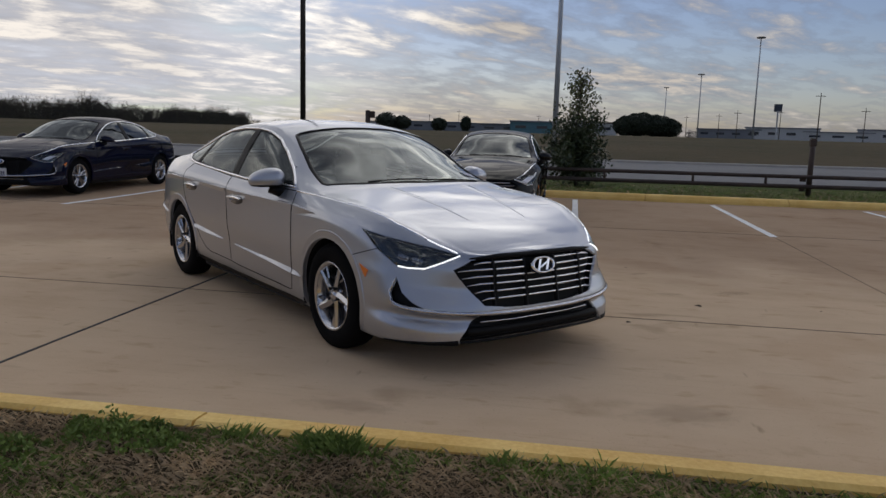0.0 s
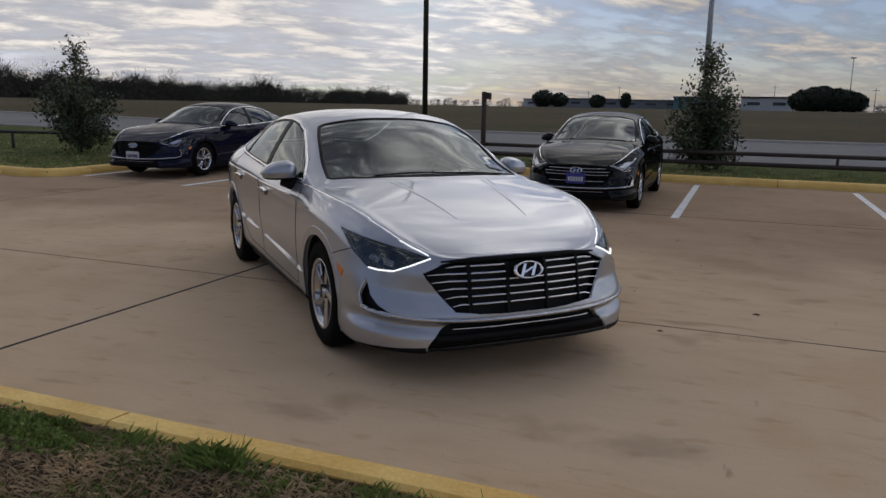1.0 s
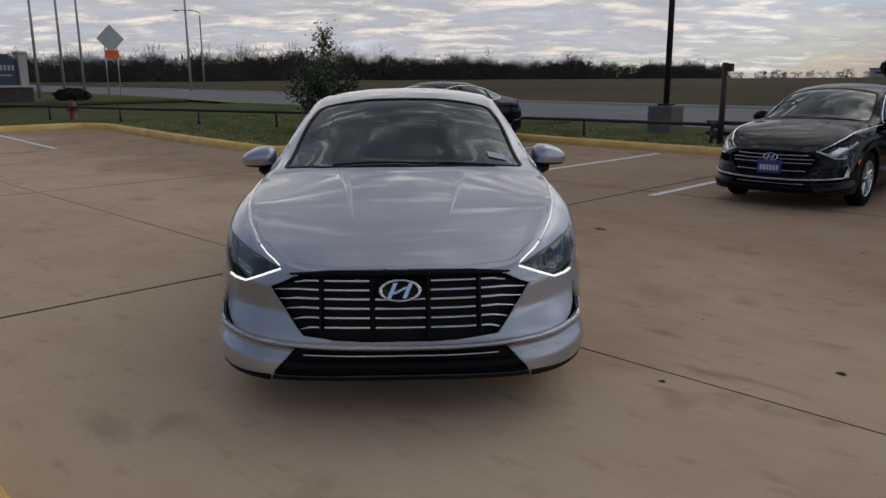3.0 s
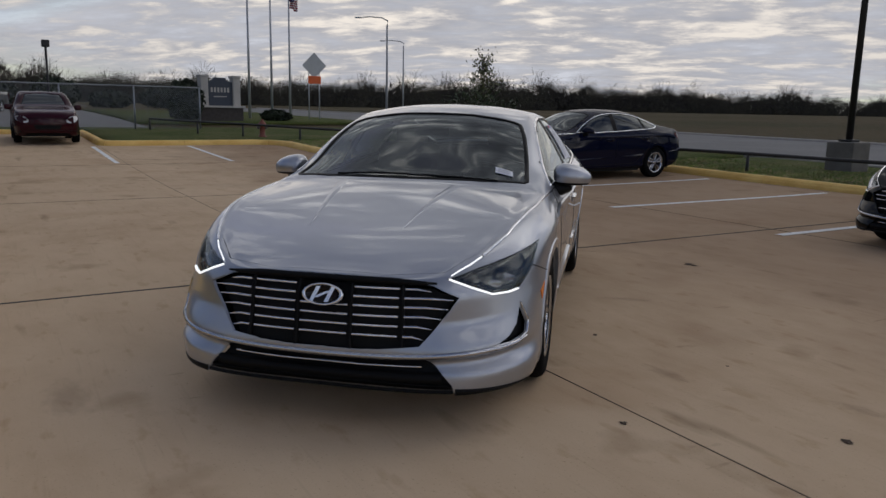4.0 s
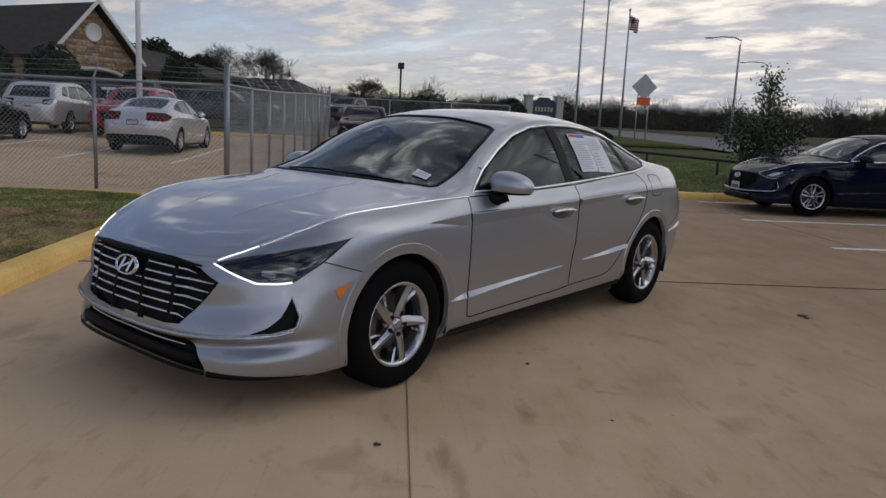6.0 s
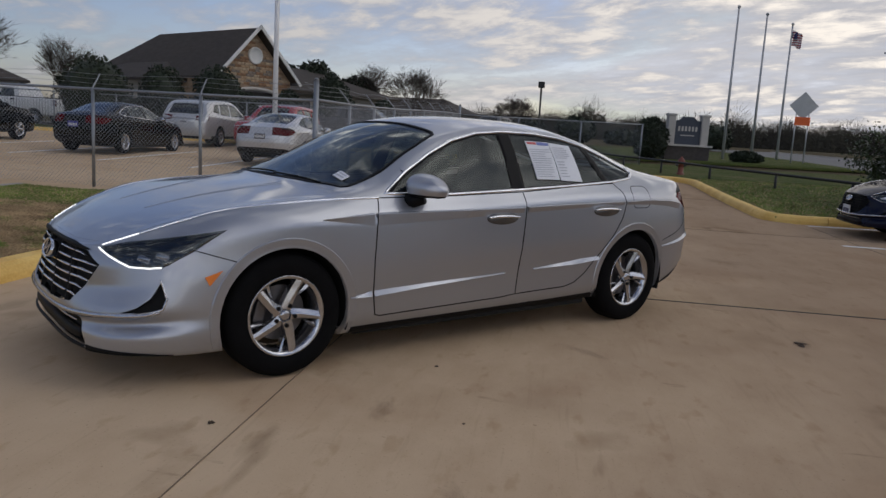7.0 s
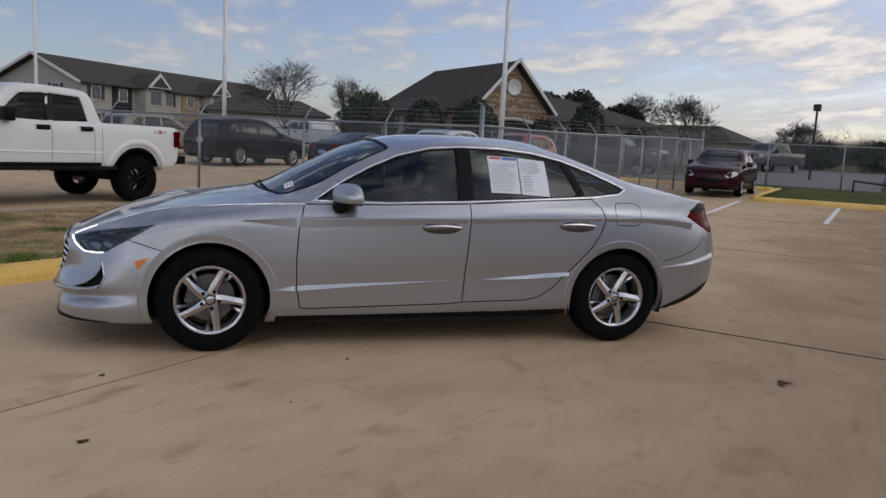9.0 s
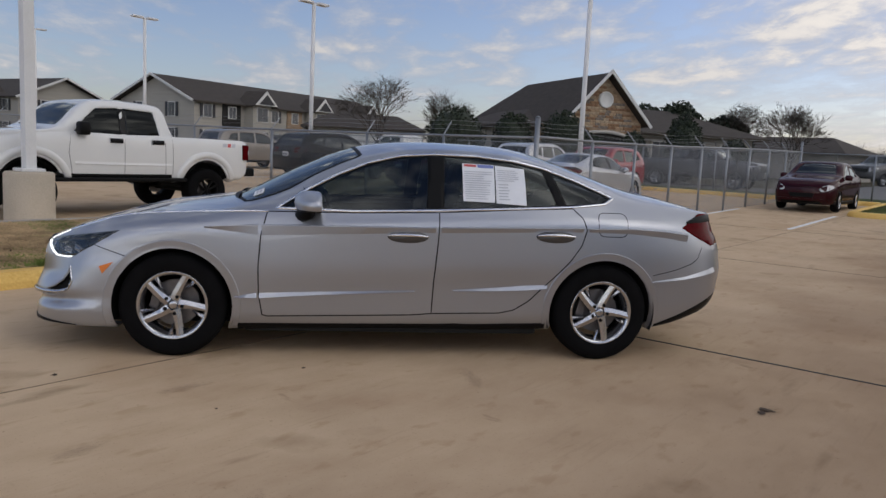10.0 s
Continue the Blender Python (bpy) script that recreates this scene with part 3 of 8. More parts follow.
for a, b0, b1 in ((-9.2, 5.6, 10.6), (-6.55, 5.3, 10.55), (-3.8, 5.2, 10.55), (-0.95, 5.25, 10.55), (1.95, 5.35, 10.55), (4.8, 5.4, 10.5), (7.8, 5.4, 10.5), (10.6, 5.4, 10.5)):
    stripe("trim_stall_line", (a, b0), (a, b1), 0.11, WHITELINE, 0.006, "worn white painted parking stall line", "stall line", "stall lines")
for b in (-3.05, -0.45, 2.15):
    stripe("trim_stall_line", (-13.8, b), (-18.7, b), 0.11, WHITELINE, 0.006, "worn white painted parking stall line", "stall line", "stall lines")
for b in (-5.6, -8.15, -10.7, -13.25, -15.8, -18.4, -21.0):
    stripe("trim_stall_line", (-12.6, b), (-18.0, b), 0.11, WHITELINE, 0.006, "worn white painted parking stall line", "stall line", "yard stall lines")
stripe("trim_stall_line", (-5.5, -8.35), (4, -8.35), 0.11, WHITELINE, 0.006, "worn white painted line beside the grass island", "stall line")
stripe("trim_joint", (-1.3, -3.1), (-1.3, 10.8), 0.022, TAR, 0.004, "dark sealed joint in the concrete slab", "joint")
stripe("trim_joint", (-24, -0.27), (28, -0.27), 0.005, JOINT, 0.004, "thin sawn joint in the concrete slab", "joint")
for a in (-7.4, -13.5, 4.8, 10.9):
    stripe("trim_joint", (a, -3.0), (a, 10.8), 0.005, JOINT, 0.004, "thin sawn joint in the concrete slab", "joint")
for b in (5.6,):
    stripe("trim_joint", (-9, b), (28, b), 0.005, JOINT, 0.004, "thin sawn joint in the concrete slab", "joint")


# ---- the sedan: a skin drawn through lines that run round the car ----
SIDE_X = [1.75, 1.42, 0.9, 0.35, -0.2, -0.8, -1.42, -1.85]


def line(front, rear, ys, zs):
    """A line round the half car, from the nose's middle to the tail's middle."""
    mid = [(x, y, z) for x, y, z in zip(SIDE_X, ys, zs)]
    return np.array(list(front) + mid + list(rear))


R1 = line([(2.385, 0, .20), (2.38, .34, .20), (2.31, .645, .195), (2.15, .808, .195), (1.965, .875, .19)], [(-2.15, .76, .30), (-2.38, .5, .345), (-2.42, 0, .345)],
          [.875, .87, .835, .830, .830, .832, .845, .84], [.185, .18, .18, .185, .19, .195, .21, .23])
R2 = line([(2.37, 0, .275), (2.368, .34, .275), (2.305, .655, .275), (2.152, .832, .285), (1.975, .903, .295)], [(-2.2, .80, .42), (-2.44, .52, .44), (-2.49, 0, .44)],
          [.908, .915, .90, .895, .895, .90, .91, .885], [.30, .30, .285, .285, .29, .30, .34, .38])
R3 = line([(2.412, 0, .360), (2.398, .34, .364), (2.306, .657, .380), (2.138, .823, .40), (1.957, .890, .42)], [(-2.2, .815, .60), (-2.46, .53, .615), (-2.515, 0, .62)],
          [.915, .928, .913, .908, .908, .912, .93, .90], [.45, .455, .43, .45, .47, .50, .53, .57])
R4 = line([(2.385, 0, .50), (2.366, .32, .50), (2.264, .615, .505), (2.108, .79, .525), (1.952, .878, .55)], [(-2.2, .805, .72), (-2.46, .50, .735), (-2.505, 0, .74)],
          [.912, .932, .922, .924, .926, .93, .937, .90], [.575, .62, .60, .62, .64, .66, .69, .70])
R5 = line([(2.372, 0, .605), (2.355, .30, .606), (2.27, .59, .612), (2.10, .76, .645), (1.93, .85, .70)], [(-2.16, .785, .91), (-2.40, .48, .90), (-2.45, 0, .90)],
          [.888, .915, .905, .915, .918, .92, .918, .875], [.76, .815, .815, .85, .885, .915, .935, .93])
R6 = line([(2.335, 0, .685), (2.322, .28, .685), (2.248, .54, .697), (2.08, .665, .775), (1.90, .735, .842)], [(-2.16, .70, 1.045), (-2.36, .45, 1.025), (-2.40, 0, 1.015)],
          [.772, .815, .843, .858, .865, .858, .825, .765], [.886, .925, .952, .968, .992, 1.03, 1.062, 1.06])
R0 = R1 * np.array([0.965, 0.86, 1.0]) + np.array([0, 0, -0.005])
R4B = R5 * 1.0
R4B[:, 2] = R5[:, 2] - 0.060
R4B[:, 1] = (R4[:, 1] + R5[:, 1]) / 2
R4B[:, 0] = (R4[:, 0] + R5[:, 0]) / 2
R4B[6:13, 1] = R4[6:13, 1] * 0.4 + R5[6:13, 1] * 0.6 + 0.004
R4B[:6, 2] = (R4[:6, 2] + R5[:6, 2]) / 2
R5[6:13, 1] += 0.006
R2B = (R2 + R3) / 2
R2B[:5] = [(2.374, 0, .322), (2.360, .34, .325), (2.270, .645, .335), (2.108, .806, .350), (1.952, .886, .365)]
LOWER = [R0, R1, R2, R2B, R3, R4, R4B, R5, R6]


def soft(f, width=0.09):
    """The same curve with its bends eased."""
    def at(q):
        q = np.asarray(q, float)
        return sum(w * f(q + d * width) for d, w in ((-1, .15), (-.5, .22), (0, .26), (.5, .22), (1, .15)))
    return at


TOP = soft(pchip([2.335, 2.25, 2.1, 1.9, 1.6, 1.3, 1.13, .9, .6, .4, .2, 0, -.3, -.75, -1.0, -1.27, -1.72, -2.09, -2.36, -2.4],
                 [.685, .735, .80, .86, .93, .985, 1.012, 1.125, 1.275, 1.36, 1.415, 1.442, 1.455, 1.447, 1.41, 1.335, 1.185, 1.105, 1.03, 1.015]))
RAIL_Z = soft(pchip([1.12, 1.0, .76, .54, .24, -.1, -.34, -.75, -1.05, -1.47, -1.72, -2.09, -2.3], [.97, .992, 1.065, 1.19, 1.315, 1.385, 1.398, 1.378, 1.325, 1.195, 1.125, 1.075, 1.045]), 0.06)
RAIL_Y = soft(pchip([1.12, 1.0, .76, .54, .24, -.1, -.34, -.75, -1.05, -1.47, -1.72, -2.09, -2.3], [.745, .735, .71, .675, .625, .60, .595, .60, .605, .625, .635, .62, .58]))


def sedan_rows(n=230):
    """All lines of the half skin, at n places each, from the sill to the roof's middle."""
    ref = R5
    u = np.concatenate([[0], np.cumsum(np.linalg.norm(np.diff(ref, axis=0), axis=1))])
    q = np.linspace(0, u[-1], n)
    rows = [np.stack([spline(u, r[:, k])(q) for k in range(3)], 1) for r in LOWER]
    for r in rows:
        r[0, 1] = r[-1, 1] = 0
        r[:, 1] = np.maximum(r[:, 1], 0)
    e = rows[-1]
    x, ye, ze = e[:, 0], e[:, 1], e[:, 2]
    zc = np.maximum(TOP(x), ze)
    hood = np.clip((x - 0.98) / 0.16, 0, 1)
    hood = hood * hood * (3 - 2 * hood)
    tail = np.clip((-1.95 - x) / 0.3, 0, 1)
    w = np.maximum(hood, tail)
    y8 = RAIL_Y(x) * (1 - w) + 0.88 * ye * w
    z8 = RAIL_Z(x) * (1 - w) + (zc - (zc - ze) * 0.88 ** 2.2) * w
    y8 = np.minimum(y8, 0.97 * ye)
    rows.append(np.stack([x, (ye + y8) / 2 + 0.022 * (1 - w), (ze + z8) / 2 + 0.003], 1))
    rows.append(np.stack([x, y8, z8], 1))
    for fr in (0.9, 0.66, 0.33, 0.0):
        rows.append(np.stack([x, y8 * fr, zc - (zc - z8) * fr ** 2.3], 1))
    return rows


def sedan_skin(n=230, sub=5):
    """The whole outer skin as one bmesh."""
    rows = sedan_rows(n)
    stack = np.array(rows)                        # rows, places, xyz
    k = len(rows)
    out = []
    gaps = np.linalg.norm(np.diff(stack, axis=0), axis=2).mean(axis=1)
    v = np.concatenate([[0], np.cumsum(gaps)])
    q = np.concatenate([np.linspace(v[i], v[i + 1], sub, endpoint=False) for i in range(k - 1)] + [[v[-1]]])
    fine = np.zeros((len(q), n, 3))
    for j in range(n):
        for c in range(3):
            fine[:, j, c] = pchip(v, stack[:, j, c])(q)
    bm = bmesh.new()
    m = len(q)
    left = [[bm.verts.new(fine[i, j]) for j in range(n)] for i in range(m)]
    right = [[bm.verts.new(fine[i, j] * np.array([1, -1, 1])) for j in range(n)] for i in range(m)]
    for i in range(m - 1):
        for j in range(n - 1):
            bm.faces.new((left[i][j], left[i][j + 1], left[i + 1][j + 1], left[i + 1][j]))
            bm.faces.new((right[i][j], right[i + 1][j], right[i + 1][j + 1], right[i][j + 1]))
    bmesh.ops.remove_doubles(bm, verts=bm.verts, dist=0.0008)
    bmesh.ops.dissolve_degenerate(bm, edges=bm.edges, dist=0.0005)
    bmesh.ops.recalc_face_normals(bm, faces=bm.faces)
    bm.normal_update()
    up = sum(f.normal.z for f in bm.faces if f.calc_center_median().z > 1.2)
    if up < 0:
        bmesh.ops.reverse_faces(bm, faces=bm.faces)
    bm.normal_update()
    return bm


from mathutils.bvhtree import BVHTree

PANEL = {}


class Skin:
    """A car's skin, and the means to lay things on it."""

    def __init__(self, bm):
        self.bm = bm
        bm.verts.index_update()
        bm.faces.ensure_lookup_table()
        self.tree = BVHTree.FromBMesh(bm)
        self.corner = [[(v.co.copy(), v.normal.copy()) for v in f.verts] for f in bm.faces]

    def eased(self, p):
        """The whole skin's smooth normal nearest to a place."""
        loc, nor, i, _ = self.tree.find_nearest(p)
        out = Vector()
        for c, nn in self.corner[i]:
            out += nn / ((c - loc).length_squared + 1e-6)
        return out.normalized()

    def polish(self, ob):
        """Shades a panel as one with the panels round it."""
        me = ob.data
        me.normals_split_custom_set_from_vertices([self.eased(v.co) for v in me.vertices])
        return ob

    def on(self, ax, ay, facing, p, q):
        o = ax * p + ay * q + facing * 6
        loc, nor, _, _ = self.tree.ray_cast(o, -facing)
        if loc is None:
            loc, nor, _, _ = self.tree.find_nearest(ax * p + ay * q + facing * 0.9)
        return loc, nor

    def ribbon(self, path, view, width, lift=0.004, sink=0.003, step=0.03, closed=False, taper=None, out=None, ridge=0):
        """A raised band that follows a path drawn on the skin."""
        ax, ay, facing = view
        pts = [Vector(p) for p in path] + ([Vector(path[0])] if closed else [])
        fine = resample(pts, step)
        if closed:
            fine = fine[:-1]
        hits = [self.on(ax, ay, facing, *p) for p in fine]
        bm = out or bmesh.new()
        n, rings = len(hits), []
        for i, (p, nn) in enumerate(hits):
            a, b = hits[(i - 1) % n if closed else max(i - 1, 0)][0], hits[(i + 1) % n if closed else min(i + 1, n - 1)][0]
            t = (b - a).normalized()
            s = nn.cross(t).normalized()
            w = width / 2 * (taper(i / (n - 1)) if taper else 1)
            rings.append([bm.verts.new(p + s * w * u + nn * h) for u, h in (((-1, -sink), (-0.75, lift), (0.75, lift), (1, -sink)) if not ridge else ((-1, -sink), (-0.72 * ridge - 0.05, lift), (-0.72 * ridge + 0.05, lift), (1, -sink)))])
        for i in range(n if closed else n - 1):
            u, v = rings[i], rings[(i + 1) % n]
            for j in range(3):
                bm.faces.new((u[j], u[j + 1], v[j + 1], v[j]))
        bmesh.ops.recalc_face_normals(bm, faces=bm.faces)
        return bm

    def plate(self, poly, view, lift=0.003, sink=0.004, step=0.04):
        """A thin plate of any outline, laid on the skin."""
        ax, ay, facing = view
        fine = resample([Vector(p) for p in poly] + [Vector(poly[0])], step)[:-1]
        bm = bmesh.new()
        top, low = [], []
        for p in fine:
            loc, nn = self.on(ax, ay, facing, *p)
            top.append(bm.verts.new(loc + nn * lift))
            low.append(bm.verts.new(loc - nn * sink))
        bm.faces.new(top)
        for i in range(len(top)):
            j = (i + 1) % len(top)
            bm.faces.new((low[i], low[j], top[j], top[i]))
        bmesh.ops.recalc_face_normals(bm, faces=bm.faces)
        return bm


def round_poly(poly, r=0.02, n=3):
    """The outline with its corners eased."""
    out, k = [], len(poly)
    for i in range(k):
        p, a, b = Vector(poly[i]), Vector(poly[i - 1]), Vector(poly[(i + 1) % k])
        ra, rb = min(r, (a - p).length * 0.45), min(r, (b - p).length * 0.45)
        s, e = p + (a - p).normalized() * ra, p + (b - p).normalized() * rb
        for j in range(n + 1):
            t = j / n
            out.append(tuple(s * (1 - t) ** 2 + p * 2 * t * (1 - t) + e * t * t))
    return out


def side_view(s):
    return X, Z, Y * s


def corner_view(s, sx=1):
    """Seen from a corner: the first axis grows towards the car's side."""
    d = Vector((sx, s, 0)).normalized()
    return Vector((-sx, s, 0)).normalized(), Z, d


FRONT_VIEW = (Y, Z, X)
TOP_VIEW = (X, Y, Z)


def inner_copy(bm, off, where=None):
    """A lining: the same skin, set inwards."""
    out = lift_off(bm, [f for f in bm.faces if where is None or where(f.calc_center_median())], keep=True)
    out.normal_update()
    sh = {v: v.normal * off for v in out.verts}
    for v, d in sh.items():
        v.co -= d
    bmesh.ops.reverse_faces(out, faces=out.faces)
    return out


# -- wheels --
def wheel_parts(style):
    """Meshes of one wheel, axis along y, its outer face towards +y: name, mesh, material, label."""
    if style in PANEL:
        return PANEL[style]
    lay = pose(0, 0, 0, -90)                     # turned profiles stand on z: lay them along y
    bits = []
    R, rr = (0.335, 0.213) if style != "truck" else (0.43, 0.235)
    w = 0.102 if style != "truck" else 0.15
    bm = bmesh.new()
    add_lathe(bm, [(rr, -w * 0.85), (rr + 0.02, -w), (R - 0.035, -w), (R - 0.012, -w * 0.86), (R, -w * 0.6), (R + 0.001, 0), (R, w * 0.6), (R - 0.012, w * 0.86), (R - 0.035, w * 0.99),
                   (R - 0.07, w * 1.03), (rr + 0.03, w), (rr + 0.012, w * 0.93), (rr, w * 0.85)], lay, 56)
    bits.append(("tyre", bm, RUBBER, "black rubber tyre", True))
    bm = bmesh.new()
    add_lathe(bm, [(rr + 0.004, -w * 0.9), (rr - 0.02, -w * 0.8), (rr - 0.03, -0.02), (rr - 0.022, w * 0.55), (rr - 0.010, w * 0.78), (rr + 0.004, w * 0.90), (rr + 0.008, w * 0.95), (rr + 0.002, w * 0.97),
                   (rr - 0.012, w * 0.86)], lay, 56)
    dark = style == "truck"
    bits.append(("rim", bm, PLASTIC if dark else SATIN, "gloss black rim" if dark else "silver alloy rim", True))
    n = {"plain": 5, "fan": 10, "truck": 8}[style]
    face = w * 0.72
    metal, word = (PLASTIC, "black spoke") if dark else (SATIN, "silver alloy spoke")
    k_r = rr / 0.213
    # each blade: left edge, ridge and right edge at four radii
    long_blade = [(-0.034, 0.034, -0.004, 0.024), (-0.030, 0.085, -0.002, 0.022), (-0.018, 0.150, 0.010, 0.027), (-0.006, 0.207, 0.022, 0.038)]
    short_blade = [(0.030, 0.118, 0.036, 0.042), (0.040, 0.140, 0.050, 0.058), (0.052, 0.165, 0.066, 0.076), (0.062, 0.194, 0.080, 0.096)]
    for k in range(n):
        m = lay @ pose(0, 0, 0, 0, 0, k * 360 / n + 17)
        if style == "plain":
            blades_ = (long_blade, short_blade)
        else:
            sg = 1 if k % 2 else -1
            blades_ = ([(-0.012, 0.045, 0.0, 0.012), (0.008 * sg - 0.013, 0.10, 0.008 * sg, 0.008 * sg + 0.013), (0.018 * sg - 0.014, 0.16, 0.018 * sg, 0.018 * sg + 0.014), (0.028 * sg - 0.016, 0.206, 0.028 * sg, 0.028 * sg + 0.016)],)
        for si, blade in enumerate(blades_):
            bm = bmesh.new()
            rings = []
            for x0, y, xm, x1 in blade:
                h = face + 0.002 - 0.010 * si + 0.012 * (y / 0.2) ** 2
                rings.append([bm.verts.new((x * k_r, y * k_r, z)) for x, z in ((x0, face - 0.045), (x0, h - 0.007), (xm, h + 0.004), (x1, h - 0.004), (x1, face - 0.045))])
            for u, v in zip(rings, rings[1:]):
                for j in range(4):
                    bm.faces.new((u[j], u[j + 1], v[j + 1], v[j]))
            bm.faces.new(rings[0])
            bm.faces.new(rings[-1][::-1])
            bmesh.ops.transform(bm, matrix=m, verts=bm.verts)
            bmesh.ops.recalc_face_normals(bm, faces=bm.faces)
            bits.append(("spoke", bm, metal, word, False))
    bm = bmesh.new()
    add_lathe(bm, [(0.0005, face + 0.012), (0.018, face + 0.012), (0.026, face + 0.008), (0.029, face - 0.004), (0.048, face - 0.012), (0.062, face - 0.022), (0.064, face - 0.04)], lay, 28)
    bits.append(("hub_cap", bm, PLASTIC if dark else SATIN, "round hub cap", True))
    for k in range(5):
        an = 2 * math.pi * (k + 0.62) / 5
        bm = bmesh.new()
        add_tube(bm, (0.056 * math.cos(an), face - 0.02, 0.056 * math.sin(an)), (0.056 * math.cos(an), face + 0.010, 0.056 * math.sin(an)), 0.0125, sides=6)
        bits.append(("lug_nut", bm, PLASTIC, "black lug nut", False))
    bm = bmesh.new()
    add_lathe(bm, [(0.0005, -0.005), (0.150, -0.005), (0.152, -0.012), (0.152, -0.030), (0.150, -0.034), (0.0005, -0.034)], lay, 40)
    add_box(bm, (0.06, 0.07, 0.13), pose(0.115, -0.01, 0.03, 0, -15, 0), 0.01)
    bits.append(("brake_disc", bm, IRON, "dull iron brake disc", False))
    out = []
    for nm, b, mt, lb, sm in bits:
        me = mesh_of(b, nm, sm)
        me.materials.append(mt)
        out.append((nm, me, lb))
    PANEL[style] = out
    return out


def add_wheel(car, x, y, z, style, scale=1.0):
    """One wheel under its car; the outer face looks away from the car's middle."""
    bits = wheel_parts(style)
    tyre = bits[0]
    root = new("wheel")
    root.empty_display_size = 0.1
    root.parent = car
    root.matrix_basis = pose(x, y, z, 0, 0, 0 if y > 0 else 180) @ Matrix.Diagonal((scale, 1, scale, 1))
    for nm, me, lb in bits:
        ob = share(nm, me, root, Matrix.Identity(4))
        tagged(ob, lb)
    return root


def bars_on(skin, view, x0, x1, y0, y1, rows, material, parent, name="print_line", fill=0.55, lift=0.0045, seed=1):
    """Lines of print that cannot be read, as plain bars."""
    rnd = random.Random(seed)
    bm = bmesh.new()
    for i in range(rows):
        y = y0 + (y1 - y0) * (i + 0.5) / rows
        h = abs(y1 - y0) / rows * 0.36
        xe = x0 + (x1 - x0) * (0.65 + 0.35 * rnd.random())
        ps = [skin.on(*view, x, yy) for x, yy in ((x0, y - h / 2), (xe, y - h / 2), (xe, y + h / 2), (x0, y + h / 2))]
        bm.faces.new([bm.verts.new(p + nn * lift) for p, nn in ps])
    return part(name, bm, material, parent)

DOOR_F = [(0.845, 0.952), (0.880, 0.80), (0.893, 0.60), (0.888, 0.42), (0.865, 0.285), (0.83, 0.275), (-0.10, 0.298), (-0.238, 0.31), (-0.245, 0.55), (-0.262, 0.80), (-0.268, 0.985), (0.30, 0.963)]
DOOR_R = [(-0.268, 0.985), (-0.262, 0.80), (-0.245, 0.55), (-0.238, 0.31), (-0.70, 0.322), (-0.80, 0.345), (-0.90, 0.41), (-0.985, 0.50), (-1.06, 0.575), (-1.17, 0.695), (-1.24, 0.80), (-1.272, 0.905), (-1.245, 0.985), (-1.185, 1.043), (-0.80, 1.022)]
WIN_F = [(0.735, 0.985), (0.60, 1.085), (0.40, 1.19), (0.20, 1.275), (-0.02, 1.330), (-0.20, 1.348), (-0.185, 1.005), (0.30, 0.983)]
WIN_R = [(-0.315, 1.352), (-0.55, 1.348), (-0.80, 1.326), (-1.00, 1.288), (-1.075, 1.062), (-0.80, 1.042), (-0.30, 1.016)]
WIN_Q = [(-1.075, 1.268), (-1.25, 1.208), (-1.42, 1.140), (-1.455, 1.118), (-1.40, 1.090), (-1.20, 1.070), (-1.145, 1.066)]
WIN_ALL = [(0.79, 0.975), (0.60, 1.100), (0.40, 1.207), (0.20, 1.292), (-0.02, 1.347), (-0.25, 1.367), (-0.55, 1.366), (-0.80, 1.344), (-1.02, 1.302), (-1.25, 1.226), (-1.44, 1.150), (-1.50, 1.118), (-1.42, 1.078), (-1.20, 1.053), (-0.80, 1.028), (-0.25, 0.997), (0.30, 0.972)]
HEAD = [(-1.228, 0.690), (-1.125, 0.648), (-1.025, 0.612), (-0.93, 0.612), (-0.865, 0.618), (-0.735, 0.700), (-0.610, 0.806), (-0.76, 0.780), (-0.93, 0.752), (-1.08, 0.728)]
FOG = [(-0.868, 0.555), (-0.832, 0.470), (-0.848, 0.422), (-0.925, 0.408), (-1.045, 0.400), (-0.965, 0.432), (-0.905, 0.478)]
GRILLE = [(0.0, 0.676), (0.30, 0.676), (0.475, 0.668), (0.590, 0.612), (0.545, 0.545), (0.49, 0.475), (0.435, 0.410), (0.25, 0.390), (0.0, 0.386)]
INTAKE = [(0.0, 0.350), (0.25, 0.352), (0.45, 0.357), (0.51, 0.310), (0.575, 0.235), (0.60, 0.17), (0.30, 0.16), (0.0, 0.16)]
TAIL = [(-1.985, 0.938), (-2.07, 0.985), (-2.16, 1.035), (-2.60, 1.035), (-2.60, 0.84), (-2.265, 0.808), (-2.13, 0.865)]
SHIELD = [(1.125, 0), (1.112, 0.25), (1.075, 0.48), (1.00, 0.695), (0.965, 0.712), (0.70, 0.676), (0.45, 0.626), (0.275, 0.574), (0.255, 0.53), (0.285, 0.30), (0.30, 0)]
BACKLIGHT = [(-0.98, 0), (-0.97, 0.28), (-0.94, 0.47), (-1.05, 0.52), (-1.45, 0.53), (-1.84, 0.50), (-1.87, 0.25), (-1.88, 0)]
HOODP = [(2.315, 0), (2.303, 0.27), (2.232, 0.515), (2.07, 0.645), (1.90, 0.718), (1.74, 0.757), (1.42, 0.800), (1.07, 0.822), (1.05, 0.74), (1.125, 0.48), (1.165, 0.25), (1.175, 0)]


def both(poly):
    """A half outline closed by its mirror image about the first axis being even or the second."""
    return poly + [(x, -y) for x, y in poly[::-1] if abs(y) > 1e-6]


def both_x(poly):
    return poly + [(-x, y) for x, y in poly[::-1] if abs(x) > 1e-6]


